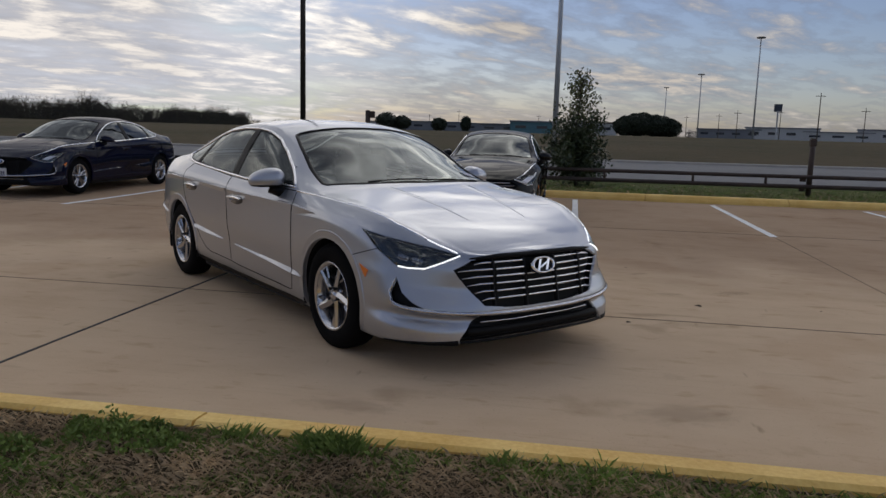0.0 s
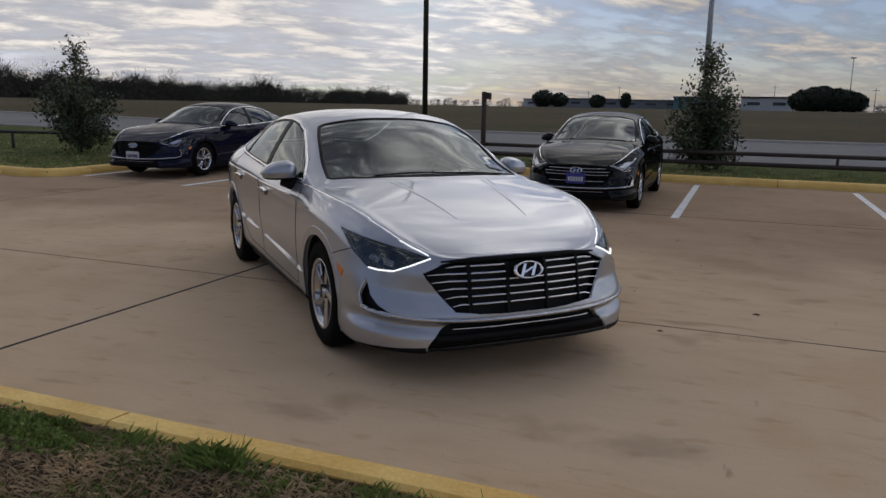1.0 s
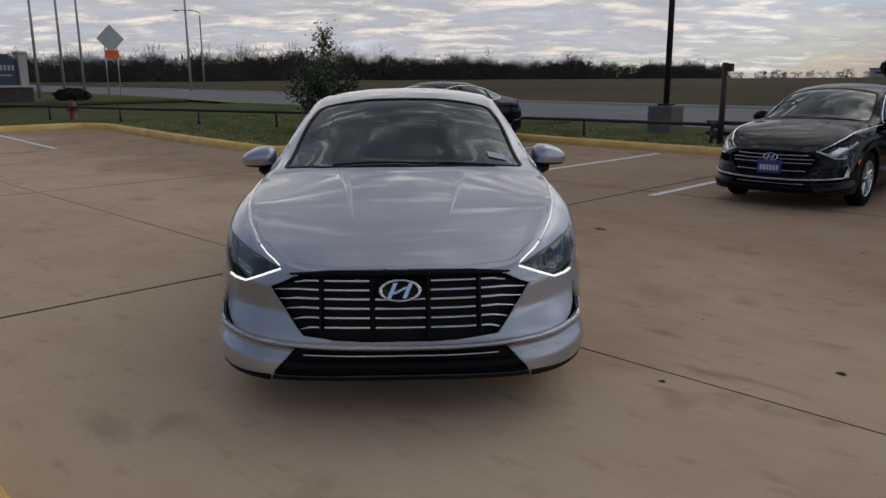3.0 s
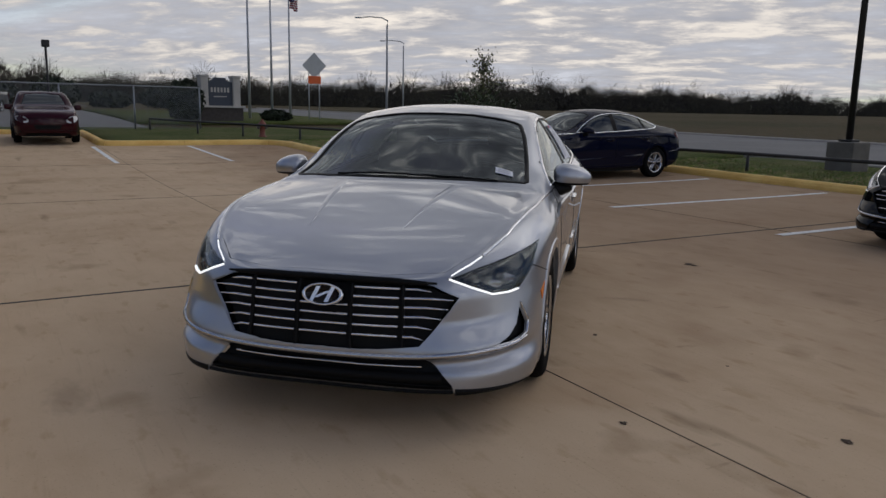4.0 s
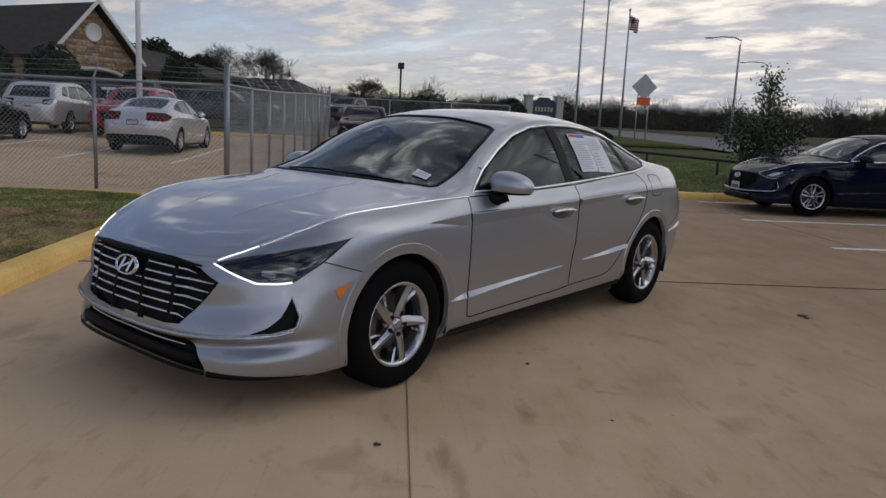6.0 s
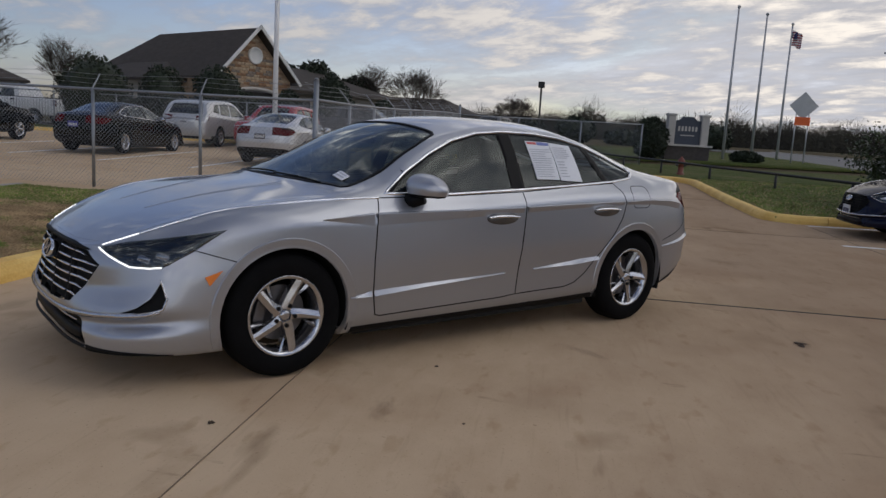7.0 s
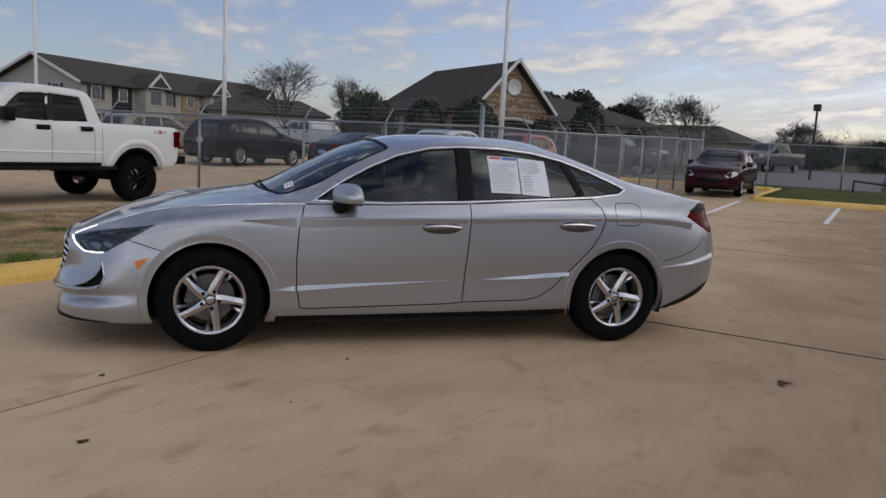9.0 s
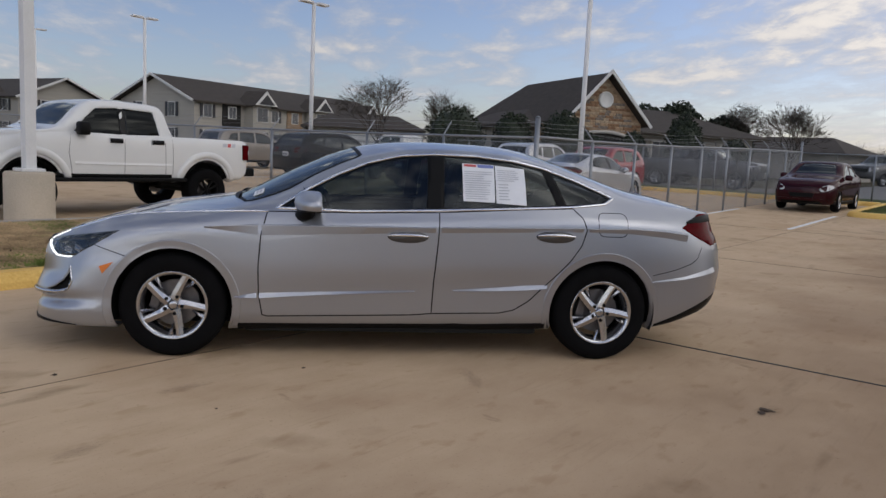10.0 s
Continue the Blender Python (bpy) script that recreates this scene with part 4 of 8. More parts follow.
def build_sedan(m, colour, label, wheels="plain", lit=True, tint=None, group="", dressed=True, darkface=False):
    """The fastback sedan with all its parts."""
    base = sedan_skin(230 if dressed else 150, 5 if dressed else 4)
    skin = Skin(base)
    bm = base
    car = thing("car", m, label, "car", group)
    glass = tint or SIDEGLASS

    def put(name, b, material, parent=None, lab="", smooth=True):
        return part(name, b, material, parent or car, lab, smooth)

    # wheel openings
    for s in (1, -1):
        for cx in (1.42, -1.42):
            poly = [(cx + 0.372 * math.cos(2 * math.pi * k / 40), 0.335 + 0.372 * math.sin(2 * math.pi * k / 40)) for k in range(40)]
            fs = carve(bm, poly, X, Z, Y * s, limit=-2.0, where=lambda c, s=s: c.y * s > 0.45)
            bmesh.ops.delete(bm, geom=fs, context="FACES")
            bm.normal_update()
    # glazing
    for s in (1, -1):
        for nm, poly, gl in (("side_window", WIN_F, glass), ("side_window", WIN_R, glass), ("quarter_window", WIN_Q, glass)):
            fs = carve(bm, poly, *side_view(s), limit=0.1, where=lambda c: c.z > 0.93)
            pane = rim(lift_off(bm, fs), 0.004, 0.001, -0.004)
            skin.polish(put(nm, pane, gl, lab="tinted side window glass"))
    fs = carve(bm, both(SHIELD), *TOP_VIEW, limit=0.1, where=lambda c: c.z > 0.95)
    skin.polish(put("windshield", rim(lift_off(bm, fs), 0.005, 0.001, -0.004), tint if tint is not None and not dressed else GLASS, lab="raked clear windshield"))
    fs = carve(bm, both(BACKLIGHT), *TOP_VIEW, limit=0.1, where=lambda c: c.z > 1.0)
    skin.polish(put("rear_window", rim(lift_off(bm, fs), 0.005, 0.001, -0.004), DARKGLASS, lab="sloping rear window"))
    # pillars between the panes are gloss black
    for s in (1, -1):
        band = round_poly(WIN_ALL, 0.012, 2)
        fs = carve(bm, band, *side_view(s), limit=0.1, where=lambda c: c.z > 0.93)
        put("pillar_trim", rim(lift_off(bm, fs), 0.01, 0.0, -0.002), PLASTIC, lab="black pillar trim")
        put("window_trim", skin.ribbon(WIN_ALL, side_view(s), 0.019, 0.006, 0.004, 0.03, True), CHROME, lab="bright chrome window surround")
    # lamps
    for s in (1, -1):
        cv = corner_view(s)
        fs = carve(bm, HEAD, *cv, limit=0.0)
        lens = lift_off(bm, fs)
        if not lens.faces:
            continue
        lamp = put("headlight", inner_copy(lens, 0.045), GLOSSBLACK, lab="wedge-shaped LED headlight")
        put("lens", rim(lens, 0.03, 0.002, -0.002), LENS, lamp)
        for h, z, w in ((-0.975, 0.662, 0.05), (-0.885, 0.678, 0.05)):
            p, nn = skin.on(*cv, h, z)
            b = box((0.03, 0.066, 0.034), Matrix.Translation(p - nn * 0.040) @ nn.to_track_quat("X", "Z").to_matrix().to_4x4() @ pose(0, 0, 0, -16, 18, 0), 0.010)
            put("projector", b, SATIN, lamp, "small bright reflector")
        glowm = LIT if lit else CHROME
        put("light_strip", skin.ribbon([(-1.218, 0.688), (-1.125, 0.650), (-1.025, 0.614), (-0.93, 0.613), (-0.870, 0.620)], cv, 0.0085, 0.005, 0.004, 0.02), glowm, lamp, "lit white light strip" if lit else "chrome strip")
        put("light_strip", skin.ribbon([(2.243, 0.542 * s), (2.16, 0.613 * s), (2.10, 0.651 * s)], TOP_VIEW, 0.0055, 0.004, 0.004, 0.03), glowm, lamp, "lit white light strip" if lit else "chrome strip")
        put("hood_trim", skin.ribbon([(2.095, 0.653 * s), (2.07, 0.667 * s), (1.985, 0.702 * s), (1.90, 0.735 * s), (1.74, 0.772 * s), (1.42, 0.814 * s), (1.05, 0.838 * s), (0.84, 0.846 * s)], TOP_VIEW, 0.014, 0.006, 0.004, 0.05), CHROME, lab="chrome strip along the hood's edge")
        fs = carve(bm, FOG, *cv, limit=0.0)
        vent = lift_off(bm, fs)
        put("bumper_vent", rim(vent, 0.0, 0.0, -0.03), PLASTIC, lab="black triangular bumper vent")
        put("vent_trim", skin.ribbon([(-0.866, 0.560), (-0.828, 0.475), (-0.842, 0.425), (-0.90, 0.405)], cv, 0.014, 0.006, 0.003, 0.02, taper=lambda t: 0.5 + t * 0.5), SATIN, lab="bright blade beside the vent")
        put("side_marker", skin.plate([(1.775, 0.605), (1.84, 0.530), (1.862, 0.575)], side_view(s), 0.004), AMBER, lab="orange side marker lamp", smooth=False)
        tv = corner_view(s, -1)
        fs = carve(bm, TAIL, *side_view(s), limit=-0.9, where=lambda c, s=s: c.x < -1.9 and c.y * s > 0.33)
        tl = lift_off(bm, fs)
        if tl.faces:
            lamp = put("tail_light", rim(tl, 0.02, 0.002, 0.002), REDLENS, lab="dark red wrap-around tail light")
            put("smoked_band", skin.ribbon([(-2.03, 0.972), (-2.13, 0.992), (-2.27, 1.002), (-2.33, 1.0)], side_view(s), 0.060, 0.004, 0.003, 0.03, taper=lambda t: 0.25 + 0.75 * min(1, 3 * t)), PLASTIC, lamp, "smoked black upper band")
    # face
    fs = carve(bm, both_x(GRILLE), *FRONT_VIEW, limit=0.1, where=lambda c: c.x > 1.9)
    g = lift_off(bm, fs)
    grille = put("grille", inner_copy(g, 0.05), WELL, lab="wide black cascading grille")
    g.free()
    for i, (z, w) in enumerate(((0.652, 0.47), (0.612, 0.565), (0.571, 0.545), (0.530, 0.515), (0.489, 0.480), (0.448, 0.445))):
        for a, b in ((-w, -0.36), (-0.335, -0.135), (-0.11, 0.11), (0.135, 0.335), (0.36, w)):
            if i < 2 and a == -0.11:
                continue
            sh = 0.035 if abs(a) == w or abs(b) == w else 0.0
            put("grille_bar", skin.ribbon([(a, z - (0.010 if a == -w else 0)), ((a + b) / 2, z), (b, z - (0.010 if b == w else 0))], FRONT_VIEW, 0.0105, -0.004, 0.02, 0.05,
                                          taper=(lambda t, a=a, b=b, w=w: min(1, 0.25 + (t if a == -w else 1 - t) * 1.6) if (a == -w or b == w) else 1)), CHROME if not darkface else PLASTIC, grille, "thin chrome grille bar")
    for y in (-0.348, -0.122, 0.122, 0.348):
        put("grille_divider", skin.ribbon([(y, 0.668), (y * 1.02, 0.53), (y * 1.04, 0.375)], FRONT_VIEW, 0.016, -0.006, 0.03, 0.04), PLASTIC, grille)
    put("grille_header", skin.ribbon([(-0.49, 0.672), (-0.30, 0.682), (0, 0.683), (0.30, 0.682), (0.49, 0.672)], FRONT_VIEW, 0.030, 0.006, 0.01, 0.04, taper=lambda t: 0.3 + 0.7 * min(1, 6 * t, 6 * (1 - t))), PLASTIC, grille)
    # mark: a plain oval with a slanted bar
    c, nn = skin.on(*FRONT_VIEW, 0, 0.61)
    tilt = Matrix.Translation(c + nn * 0.006) @ nn.to_track_quat("Z", "Y").to_matrix().to_4x4()
    b = bmesh.new()
    add_lathe(b, [(0.0005, 0.006), (0.82, 0.006), (0.84, 0.012), (0.97, 0.012), (1.0, 0.0), (1.0, -0.02)], None, 40)
    bmesh.ops.scale(b, vec=(0.094, 0.049, 1), verts=b.verts)
    em = put("emblem", b, GLOSSBLACK, lab="oval chrome emblem")
    em.matrix_basis = tilt
    b = bmesh.new()
    add_lathe(b, [(0.83, 0.010), (0.86, 0.016), (0.97, 0.016), (1.01, 0.004)], None, 40)
    bmesh.ops.scale(b, vec=(0.094, 0.049, 1), verts=b.verts)
    part("ring", b, CHROME, em, "chrome ring", True)
    b = bmesh.new()
    for x in (-0.034, 0.034):
        add_prism(b, [(x - 0.024, -0.034), (x - 0.006, -0.034), (x + 0.024, 0.034), (x + 0.006, 0.034)], 0.006, 0.013)
    add_prism(b, [(-0.040, -0.014), (-0.022, -0.016), (0.040, 0.014), (0.022, 0.016)], 0.006, 0.012)
    bmesh.ops.recalc_face_normals(b, faces=b.faces)
    part("mark", b, CHROME, em, "slanted chrome bars")
    fs = carve(bm, both_x(INTAKE), *FRONT_VIEW, limit=0.05, where=lambda c: c.x > 1.9)
    g = lift_off(bm, fs)
    intake = put("lower_intake", rim(g, 0.0, 0.0, -0.035), PLASTIC, lab="black lower bumper intake")
    put("intake_bar", skin.ribbon([(-0.44, 0.312), (-0.2, 0.306), (0, 0.305), (0.2, 0.306), (0.44, 0.312)], FRONT_VIEW, 0.010, -0.004, 0.02), CHROME, intake, "thin chrome intake bar")
    put("intake_bar", skin.ribbon([(-0.53, 0.262), (0, 0.256), (0.53, 0.262)], FRONT_VIEW, 0.05, 0.0, 0.02), PLASTIC, intake)
    for s in (1, -1):
        put("lip_trim", skin.ribbon([(0.0, 0.358), (0.25 * s, 0.360), (0.45 * s, 0.366), (0.62 * s, 0.376), (0.74 * s, 0.386), (0.80 * s, 0.392)], FRONT_VIEW, 0.024, 0.009, 0.004, 0.04), SATIN, lab="bright blade across the bumper")
        put("lip_trim", skin.ribbon([(-1.055, 0.385), (-0.93, 0.396), (-0.855, 0.410)], corner_view(s), 0.022, 0.010, 0.004, 0.03, taper=lambda t: 1 - 0.5 * t), SATIN, lab="bright blade across the bumper")
        put("lip", skin.ribbon([(0, 0.206), (0.3 * s, 0.206), (0.50 * s, 0.206), (0.58 * s, 0.206)], FRONT_VIEW, 0.016, 0.004, 0.006, 0.05), PLASTIC, lab="black front lip")
        put("lip", skin.ribbon([(-1.235, 0.206), (-1.10, 0.205), (-0.95, 0.203), (-0.80, 0.198)], corner_view(s), 0.034, 0.004, 0.006, 0.04, taper=lambda t: 1 - 0.8 * t), PLASTIC, lab="black front lip")
        # black sill edge, made wider so its colour also stands for the rocker's shade
        put("sill_trim", skin.ribbon([(1.02, 0.200), (0.5, 0.203), (-0.3, 0.212), (-1.03, 0.232)], side_view(s), 0.062, 0.003, 0.006, 0.1), PLASTIC, lab="black sill, widened to paint in the rocker's shade")
        fs = carve(bm, [(-1.80, 0.10), (-1.80, 0.243), (-2.0, 0.318), (-2.2, 0.402), (-2.36, 0.462), (-2.7, 0.50), (-2.7, 0.10)], *side_view(s), limit=-0.95, where=lambda c, s=s: c.x < -1.75 and c.y * s > 0.0)
        val = lift_off(bm, fs)
        if val.faces:
            put("rear_valance", rim(val, 0.01, 0.001, -0.004), PLASTIC, lab="black rear bumper valance")
        put("shut_line", skin.ribbon([(-2.165, 0.80), (-2.13, 0.725), (-2.08, 0.69), (-1.95, 0.645), (-1.775, 0.605)], side_view(s), 0.006, 0.0014, 0.001, 0.03), PLASTIC)
        put("bumper_crease", skin.ribbon([(-1.765, 0.560), (-2.02, 0.588), (-2.30, 0.640)], side_view(s), 0.048, 0.012, 0.002, 0.05, ridge=s, taper=lambda t: 0.1 + 0.9 * t), colour, smooth=False)
        put("fender_crease", skin.ribbon([(1.04, 0.402), (0.98, 0.406), (0.90, 0.411)], side_view(s), 0.040, 0.013, 0.001, 0.03, ridge=s, taper=lambda t: 0.1 + 0.9 * t), colour, smooth=False)
        put("shut_line", skin.ribbon([(1.90, 0.705), (1.78, 0.668), (1.668, 0.634)], side_view(s), 0.006, 0.0014, 0.001, 0.03), PLASTIC)
        # arch flare
        put("arch_flare", skin.ribbon([(1.42 + 0.397 * math.cos(radians(d)), 0.335 + 0.397 * math.sin(radians(d))) for d in range(-18, 199, 8)], side_view(s), 0.056, 0.0055, 0.002, 0.05, ridge=-s), colour, smooth=False)
        put("arch_flare", skin.ribbon([(-1.42 + 0.397 * math.cos(radians(d)), 0.335 + 0.397 * math.sin(radians(d))) for d in range(-18, 199, 8)], side_view(s), 0.056, 0.0055, 0.002, 0.05, ridge=-s), colour, smooth=False)
        put("shoulder_crease", skin.ribbon([(1.23, 0.842), (1.05, 0.840), (0.897, 0.838)], side_view(s), 0.075, 0.013, 0.0, 0.03, ridge=-s, taper=lambda t: 0.05 + 0.95 * t), colour, smooth=False)
        put("shoulder_crease", skin.ribbon([(-1.285, 0.905), (-1.6, 0.908), (-1.85, 0.892), (-2.03, 0.868)], side_view(s), 0.040, 0.012, 0.0, 0.04, ridge=-s, taper=lambda t: 0.6 + 0.8 * t), colour, smooth=False)
    # hood
    fs = carve(bm, both(HOODP), *TOP_VIEW, limit=0.1, where=lambda c: c.z > 0.6 and c.x > 1.0)
    hood = skin.polish(put("hood", rim(lift_off(bm, fs), 0.02, 0.0025), colour, lab="smooth painted hood"))
    for s in (1, -1):
        put("hood_crease", skin.ribbon([(1.20, 0.34 * s), (1.45, 0.30 * s), (1.70, 0.265 * s), (1.95, 0.235 * s)], TOP_VIEW, 0.070, 0.0022, 0.0012, 0.04, taper=lambda t: 1.0 - 0.985 * t), colour, hood)
    put("windshield_seal", skin.ribbon(both(SHIELD), TOP_VIEW, 0.030, 0.0025, 0.004, 0.04, True), PLASTIC, lab="black windshield seal")
    put("cowl", skin.ribbon([(1.02, -0.72), (1.10, -0.48), (1.145, -0.2), (1.15, 0), (1.145, 0.2), (1.10, 0.48), (1.02, 0.72)], TOP_VIEW, 0.055, -0.012, 0.03, 0.06), PLASTIC, lab="black plastic cowl")
    # doors
    for s in (1, -1):
        for nm, poly, hx in (("front_door", DOOR_F, -0.06), ("rear_door", DOOR_R, -1.055)):
            fs = carve(bm, poly, *side_view(s), limit=0.05)
            skin_part = lift_off(bm, fs)
            lining = inner_copy(skin_part, 0.09)
            door = skin.polish(put(nm, rim(skin_part, 0.02, 0.0028), colour, lab="painted car door"))
            put("door_lining", lining, CLOTH, door, "dark inner door lining")
            put("door_seal", skin.ribbon(poly, side_view(s), 0.0085, 0.0016, 0.001, 0.03, True), PLASTIC, door, "thin black door gap")
            up = [(0.875, 0.838), (0.35, 0.855), (-0.24, 0.873)] if nm == "front_door" else [(-0.28, 0.874), (-0.8, 0.892), (-1.245, 0.905)]
            put("shoulder_crease", skin.ribbon(up, side_view(s), 0.046, 0.013, 0.0, 0.05, ridge=-s, taper=lambda t, nm=nm: (1.62 - 0.85 * t) if nm == "front_door" else 0.85 - 0.25 * t), colour, door, smooth=False)
            hz = 0.826 if nm == "front_door" else 0.857
            el = [(hx + 0.135 * math.cos(2 * math.pi * k / 20), hz - 0.004 + 0.040 * math.sin(2 * math.pi * k / 20)) for k in range(20)]
            # no real hollow: on the dressed car the recess's shade is the plate's grey
            handle = put("handle", skin.plate(el, side_view(s), 0.0025, 0.01, 0.03), GREYP if dressed else colour, door, "flat plate standing for the shaded door pull recess")
            put("pull_bar", skin.ribbon([(hx + 0.13, hz + 0.004), (hx + 0.06, hz + 0.009), (hx, hz + 0.010), (hx - 0.06, hz + 0.009), (hx - 0.13, hz + 0.004)], side_view(s), 0.020, 0.026, 0.0, 0.03, taper=lambda t: 0.35 + 0.65 * math.sin(math.pi * t) ** 0.5), CHROME if dressed else colour, door, "bright pull bar")
            lo = [(0.885, 0.412), (0.5, 0.434), (-0.12, 0.462)] if nm == "front_door" else [(-0.38, 0.472), (-0.7, 0.487), (-1.02, 0.512)]
            put("door_crease", skin.ribbon(lo, side_view(s), 0.040, 0.013, 0.001, 0.05, ridge=s, taper=lambda t, nm=nm: (1 - 0.92 * t) if nm == "front_door" else 1.05 - 0.95 * abs(t - 0.75) / 0.75), colour, door, smooth=False)
    for s in (1,):
        fl = [(-1.46 + 0.105 * x, 0.945 + 0.078 * z) for x, z in ((1, 1), (-1, 1), (-1, -1), (1, -1))]
        put("fuel_door", skin.ribbon(round_poly(fl, 0.05, 4), side_view(s), 0.006, 0.0014, 0.001, 0.03, True), PLASTIC, lab="thin outline of the fuel door")
    # front bumper is a part of its own
    fs = [f for f in bm.faces if f.calc_center_median().x > 1.742 and f.calc_center_median().z < 0.80]
    skin.polish(put("front_bumper", rim(lift_off(bm, fs), 0.015, 0.0), colour, lab="painted front bumper"))
    put("headliner", inner_copy(bm, 0.03, lambda c: c.z > 0.97 and -1.95 < c.x < 1.12), CLOTH, lab="dark cabin lining")
    bm.normal_update()
    bmesh.ops.remove_doubles(bm, verts=bm.verts, dist=0.004)
    bm.normal_update()
    skin.polish(put("body", rim(bm, 0.03), colour, lab="painted steel body shell"))
    # underside, wheel wells
    put("underbody", box((3.8, 1.34, 0.10), pose(0.10, 0, 0.23), 0.02), WELL, lab="dark underbody", smooth=False)
    put("floor_pan", box((1.96, 1.70, 0.08), pose(0, 0, 0.205), 0.02), WELL, lab="dark underbody", smooth=False)
    for x in (1.42, -1.42):
        for s in (1, -1):
            b = bmesh.new()
            add_lathe(b, [(0.385, 0.0), (0.40, 0.28), (0.05, 0.30)], pose(x, s * 0.90, 0.335, 90 * s, 0, 0), 40)
            low = [f for f in b.faces if f.calc_center_median().z < 0.22]
            bmesh.ops.delete(b, geom=low, context="FACES")
            put("wheel_well", b, WELL, lab="dark wheel well")
            add_wheel(car, x, s * 0.805, 0.335, wheels)
    # mirrors
    for s in (1, -1):
        b = bmesh.new()
        bmesh.ops.create_uvsphere(b, u_segments=24, v_segments=14, radius=1)
        for v in b.verts:
            x, y, z = v.co
            x, y, z = (math.copysign(abs(q) ** 0.86, q) for q in (x, y, z))
            x, z = max(x, -0.55) * (1.0 - 0.22 * y), max(z, -0.70)
            v.co = Vector((0.560 + 0.105 * x - 0.02 * y, (0.950 + 0.118 * y) * s, 1.005 + (0.074 - 0.016 * y) * z + 0.012 * (1 - y)))
        if s < 0:
            bmesh.ops.reverse_faces(b, faces=b.faces)
        low = lift_off(b, [f for f in b.faces if f.calc_center_median().z < 0.978])
        mir = put("door_mirror", b, colour, lab="painted door mirror")
        put("mirror_shell", low, PLASTIC, mir, "black lower mirror shell")
        b = bmesh.new()
        add_sweep(b, [(0.645, 0.82 * s, 0.925), (0.618, 0.872 * s, 0.935), (0.580, 0.925 * s, 0.962)], 0.03, 10, radii=[0.046, 0.042, 0.044])
        put("mirror_foot", b, PLASTIC, mir, "black mirror foot")
        b = bmesh.new()
        add_lathe(b, [(0.0005, 0.002), (0.9, 0.002), (1, -0.004)], None, 24)
        bmesh.ops.scale(b, vec=(0.058, 0.090, 1), verts=b.verts)
        put("mirror_glass", b, CHROME, mir, "mirror glass").matrix_basis = pose(0.498, 0.95 * s, 1.012, 0, -90, 0)
    # cabin
    put("dashboard", box((0.45, 1.36, 0.30), pose(0.74, 0, 0.82), 0.08), PLASTIC, lab="dark dashboard")
    put("cabin_floor", box((2.6, 1.4, 0.06), pose(-0.5, 0, 0.36), 0.01), CLOTH, lab="dark cabin floor", smooth=False)
    b = bmesh.new()
    add_sweep(b, [(0.42 + 0.07 * math.sin(k * 0.3142), 0.37 + 0.18 * math.cos(k * 0.3142), 0.90 + 0.17 * math.sin(k * 0.3142)) for k in range(20)], 0.015, 8, True)
    add_sweep(b, [(0.44, 0.20, 0.90), (0.45, 0.37, 0.88), (0.44, 0.54, 0.90)], 0.02, 8)
    put("steering_wheel", b, PLASTIC, lab="black steering wheel")
    for y in (0.37, -0.37):
        seat = put("seat", box((0.50, 0.50, 0.16), pose(0.02, y, 0.56, 0, -8, 0), 0.05), CLOTH, lab="dark cloth front seat")
        put("backrest", box((0.15, 0.48, 0.62), pose(-0.30, y, 0.86, 0, -18, 0), 0.06), CLOTH, seat)
        put("headrest", box((0.09, 0.26, 0.17), pose(-0.44, y, 1.22, 0, -14, 0), 0.04), CLOTH, seat)
    bench = put("rear_seat", box((0.50, 1.25, 0.18), pose(-0.90, 0, 0.58, 0, -6, 0), 0.05), CLOTH, lab="dark cloth rear bench")
    put("backrest", box((0.14, 1.25, 0.55), pose(-1.25, 0, 0.85, 0, -28, 0), 0.05), CLOTH, bench)
    put("interior_mirror", box((0.03, 0.24, 0.06), pose(0.42, 0, 1.27), 0.012), PLASTIC, lab="interior mirror")
    for y0, y1, x0, x1 in ((0.55, 0.02, 1.075, 1.10), (0.02, -0.42, 1.10, 1.08)):
        p0, n0 = skin.on(*TOP_VIEW, x0 - 0.02, y0)
        p1, n1 = skin.on(*TOP_VIEW, x1 - 0.01, y1)
        b = bmesh.new()
        add_sweep(b, [p0 + n0 * 0.006, (p0 + p1) / 2 + n0 * 0.012, p1 + n1 * 0.006], 0.006, 6)
        put("wiper", b, PLASTIC, lab="black windshield wiper")
    return car, skin


HERO, HSKIN = build_sedan(pose(0, 0, 0), SILVER, "silver fastback sedan with lit white light strips")


def hero_bit(name, b, material, label="", parent=None):
    return part(name, b, material, parent or HERO, label)


SV = side_view(1)
# two printed sheets on the rear side window
ps = hero_bit("window_sheet", HSKIN.plate([(-0.435, 1.312), (-0.655, 1.308), (-0.645, 1.062), (-0.430, 1.064)], SV, 0.005, 0.0), PAPER, "white printed sheet with a blue and red heading")
bars_on(HSKIN, SV, -0.445, -0.64, 1.265, 1.075, 13, INK, ps, seed=2, lift=0.0065)
part("heading", HSKIN.plate([(-0.445, 1.306), (-0.530, 1.305), (-0.530, 1.291), (-0.445, 1.292)], SV, 0.0065, 0.0), REDINK, ps, "red heading bar")
part("heading", HSKIN.plate([(-0.540, 1.307), (-0.650, 1.304), (-0.650, 1.286), (-0.540, 1.288)], SV, 0.0065, 0.0), BLUEINK, ps, "blue heading bar")
ps = hero_bit("window_sheet", HSKIN.plate([(-0.662, 1.306), (-0.868, 1.290), (-0.862, 1.050), (-0.655, 1.058)], SV, 0.0045, 0.0), PAPER, "white printed sheet")
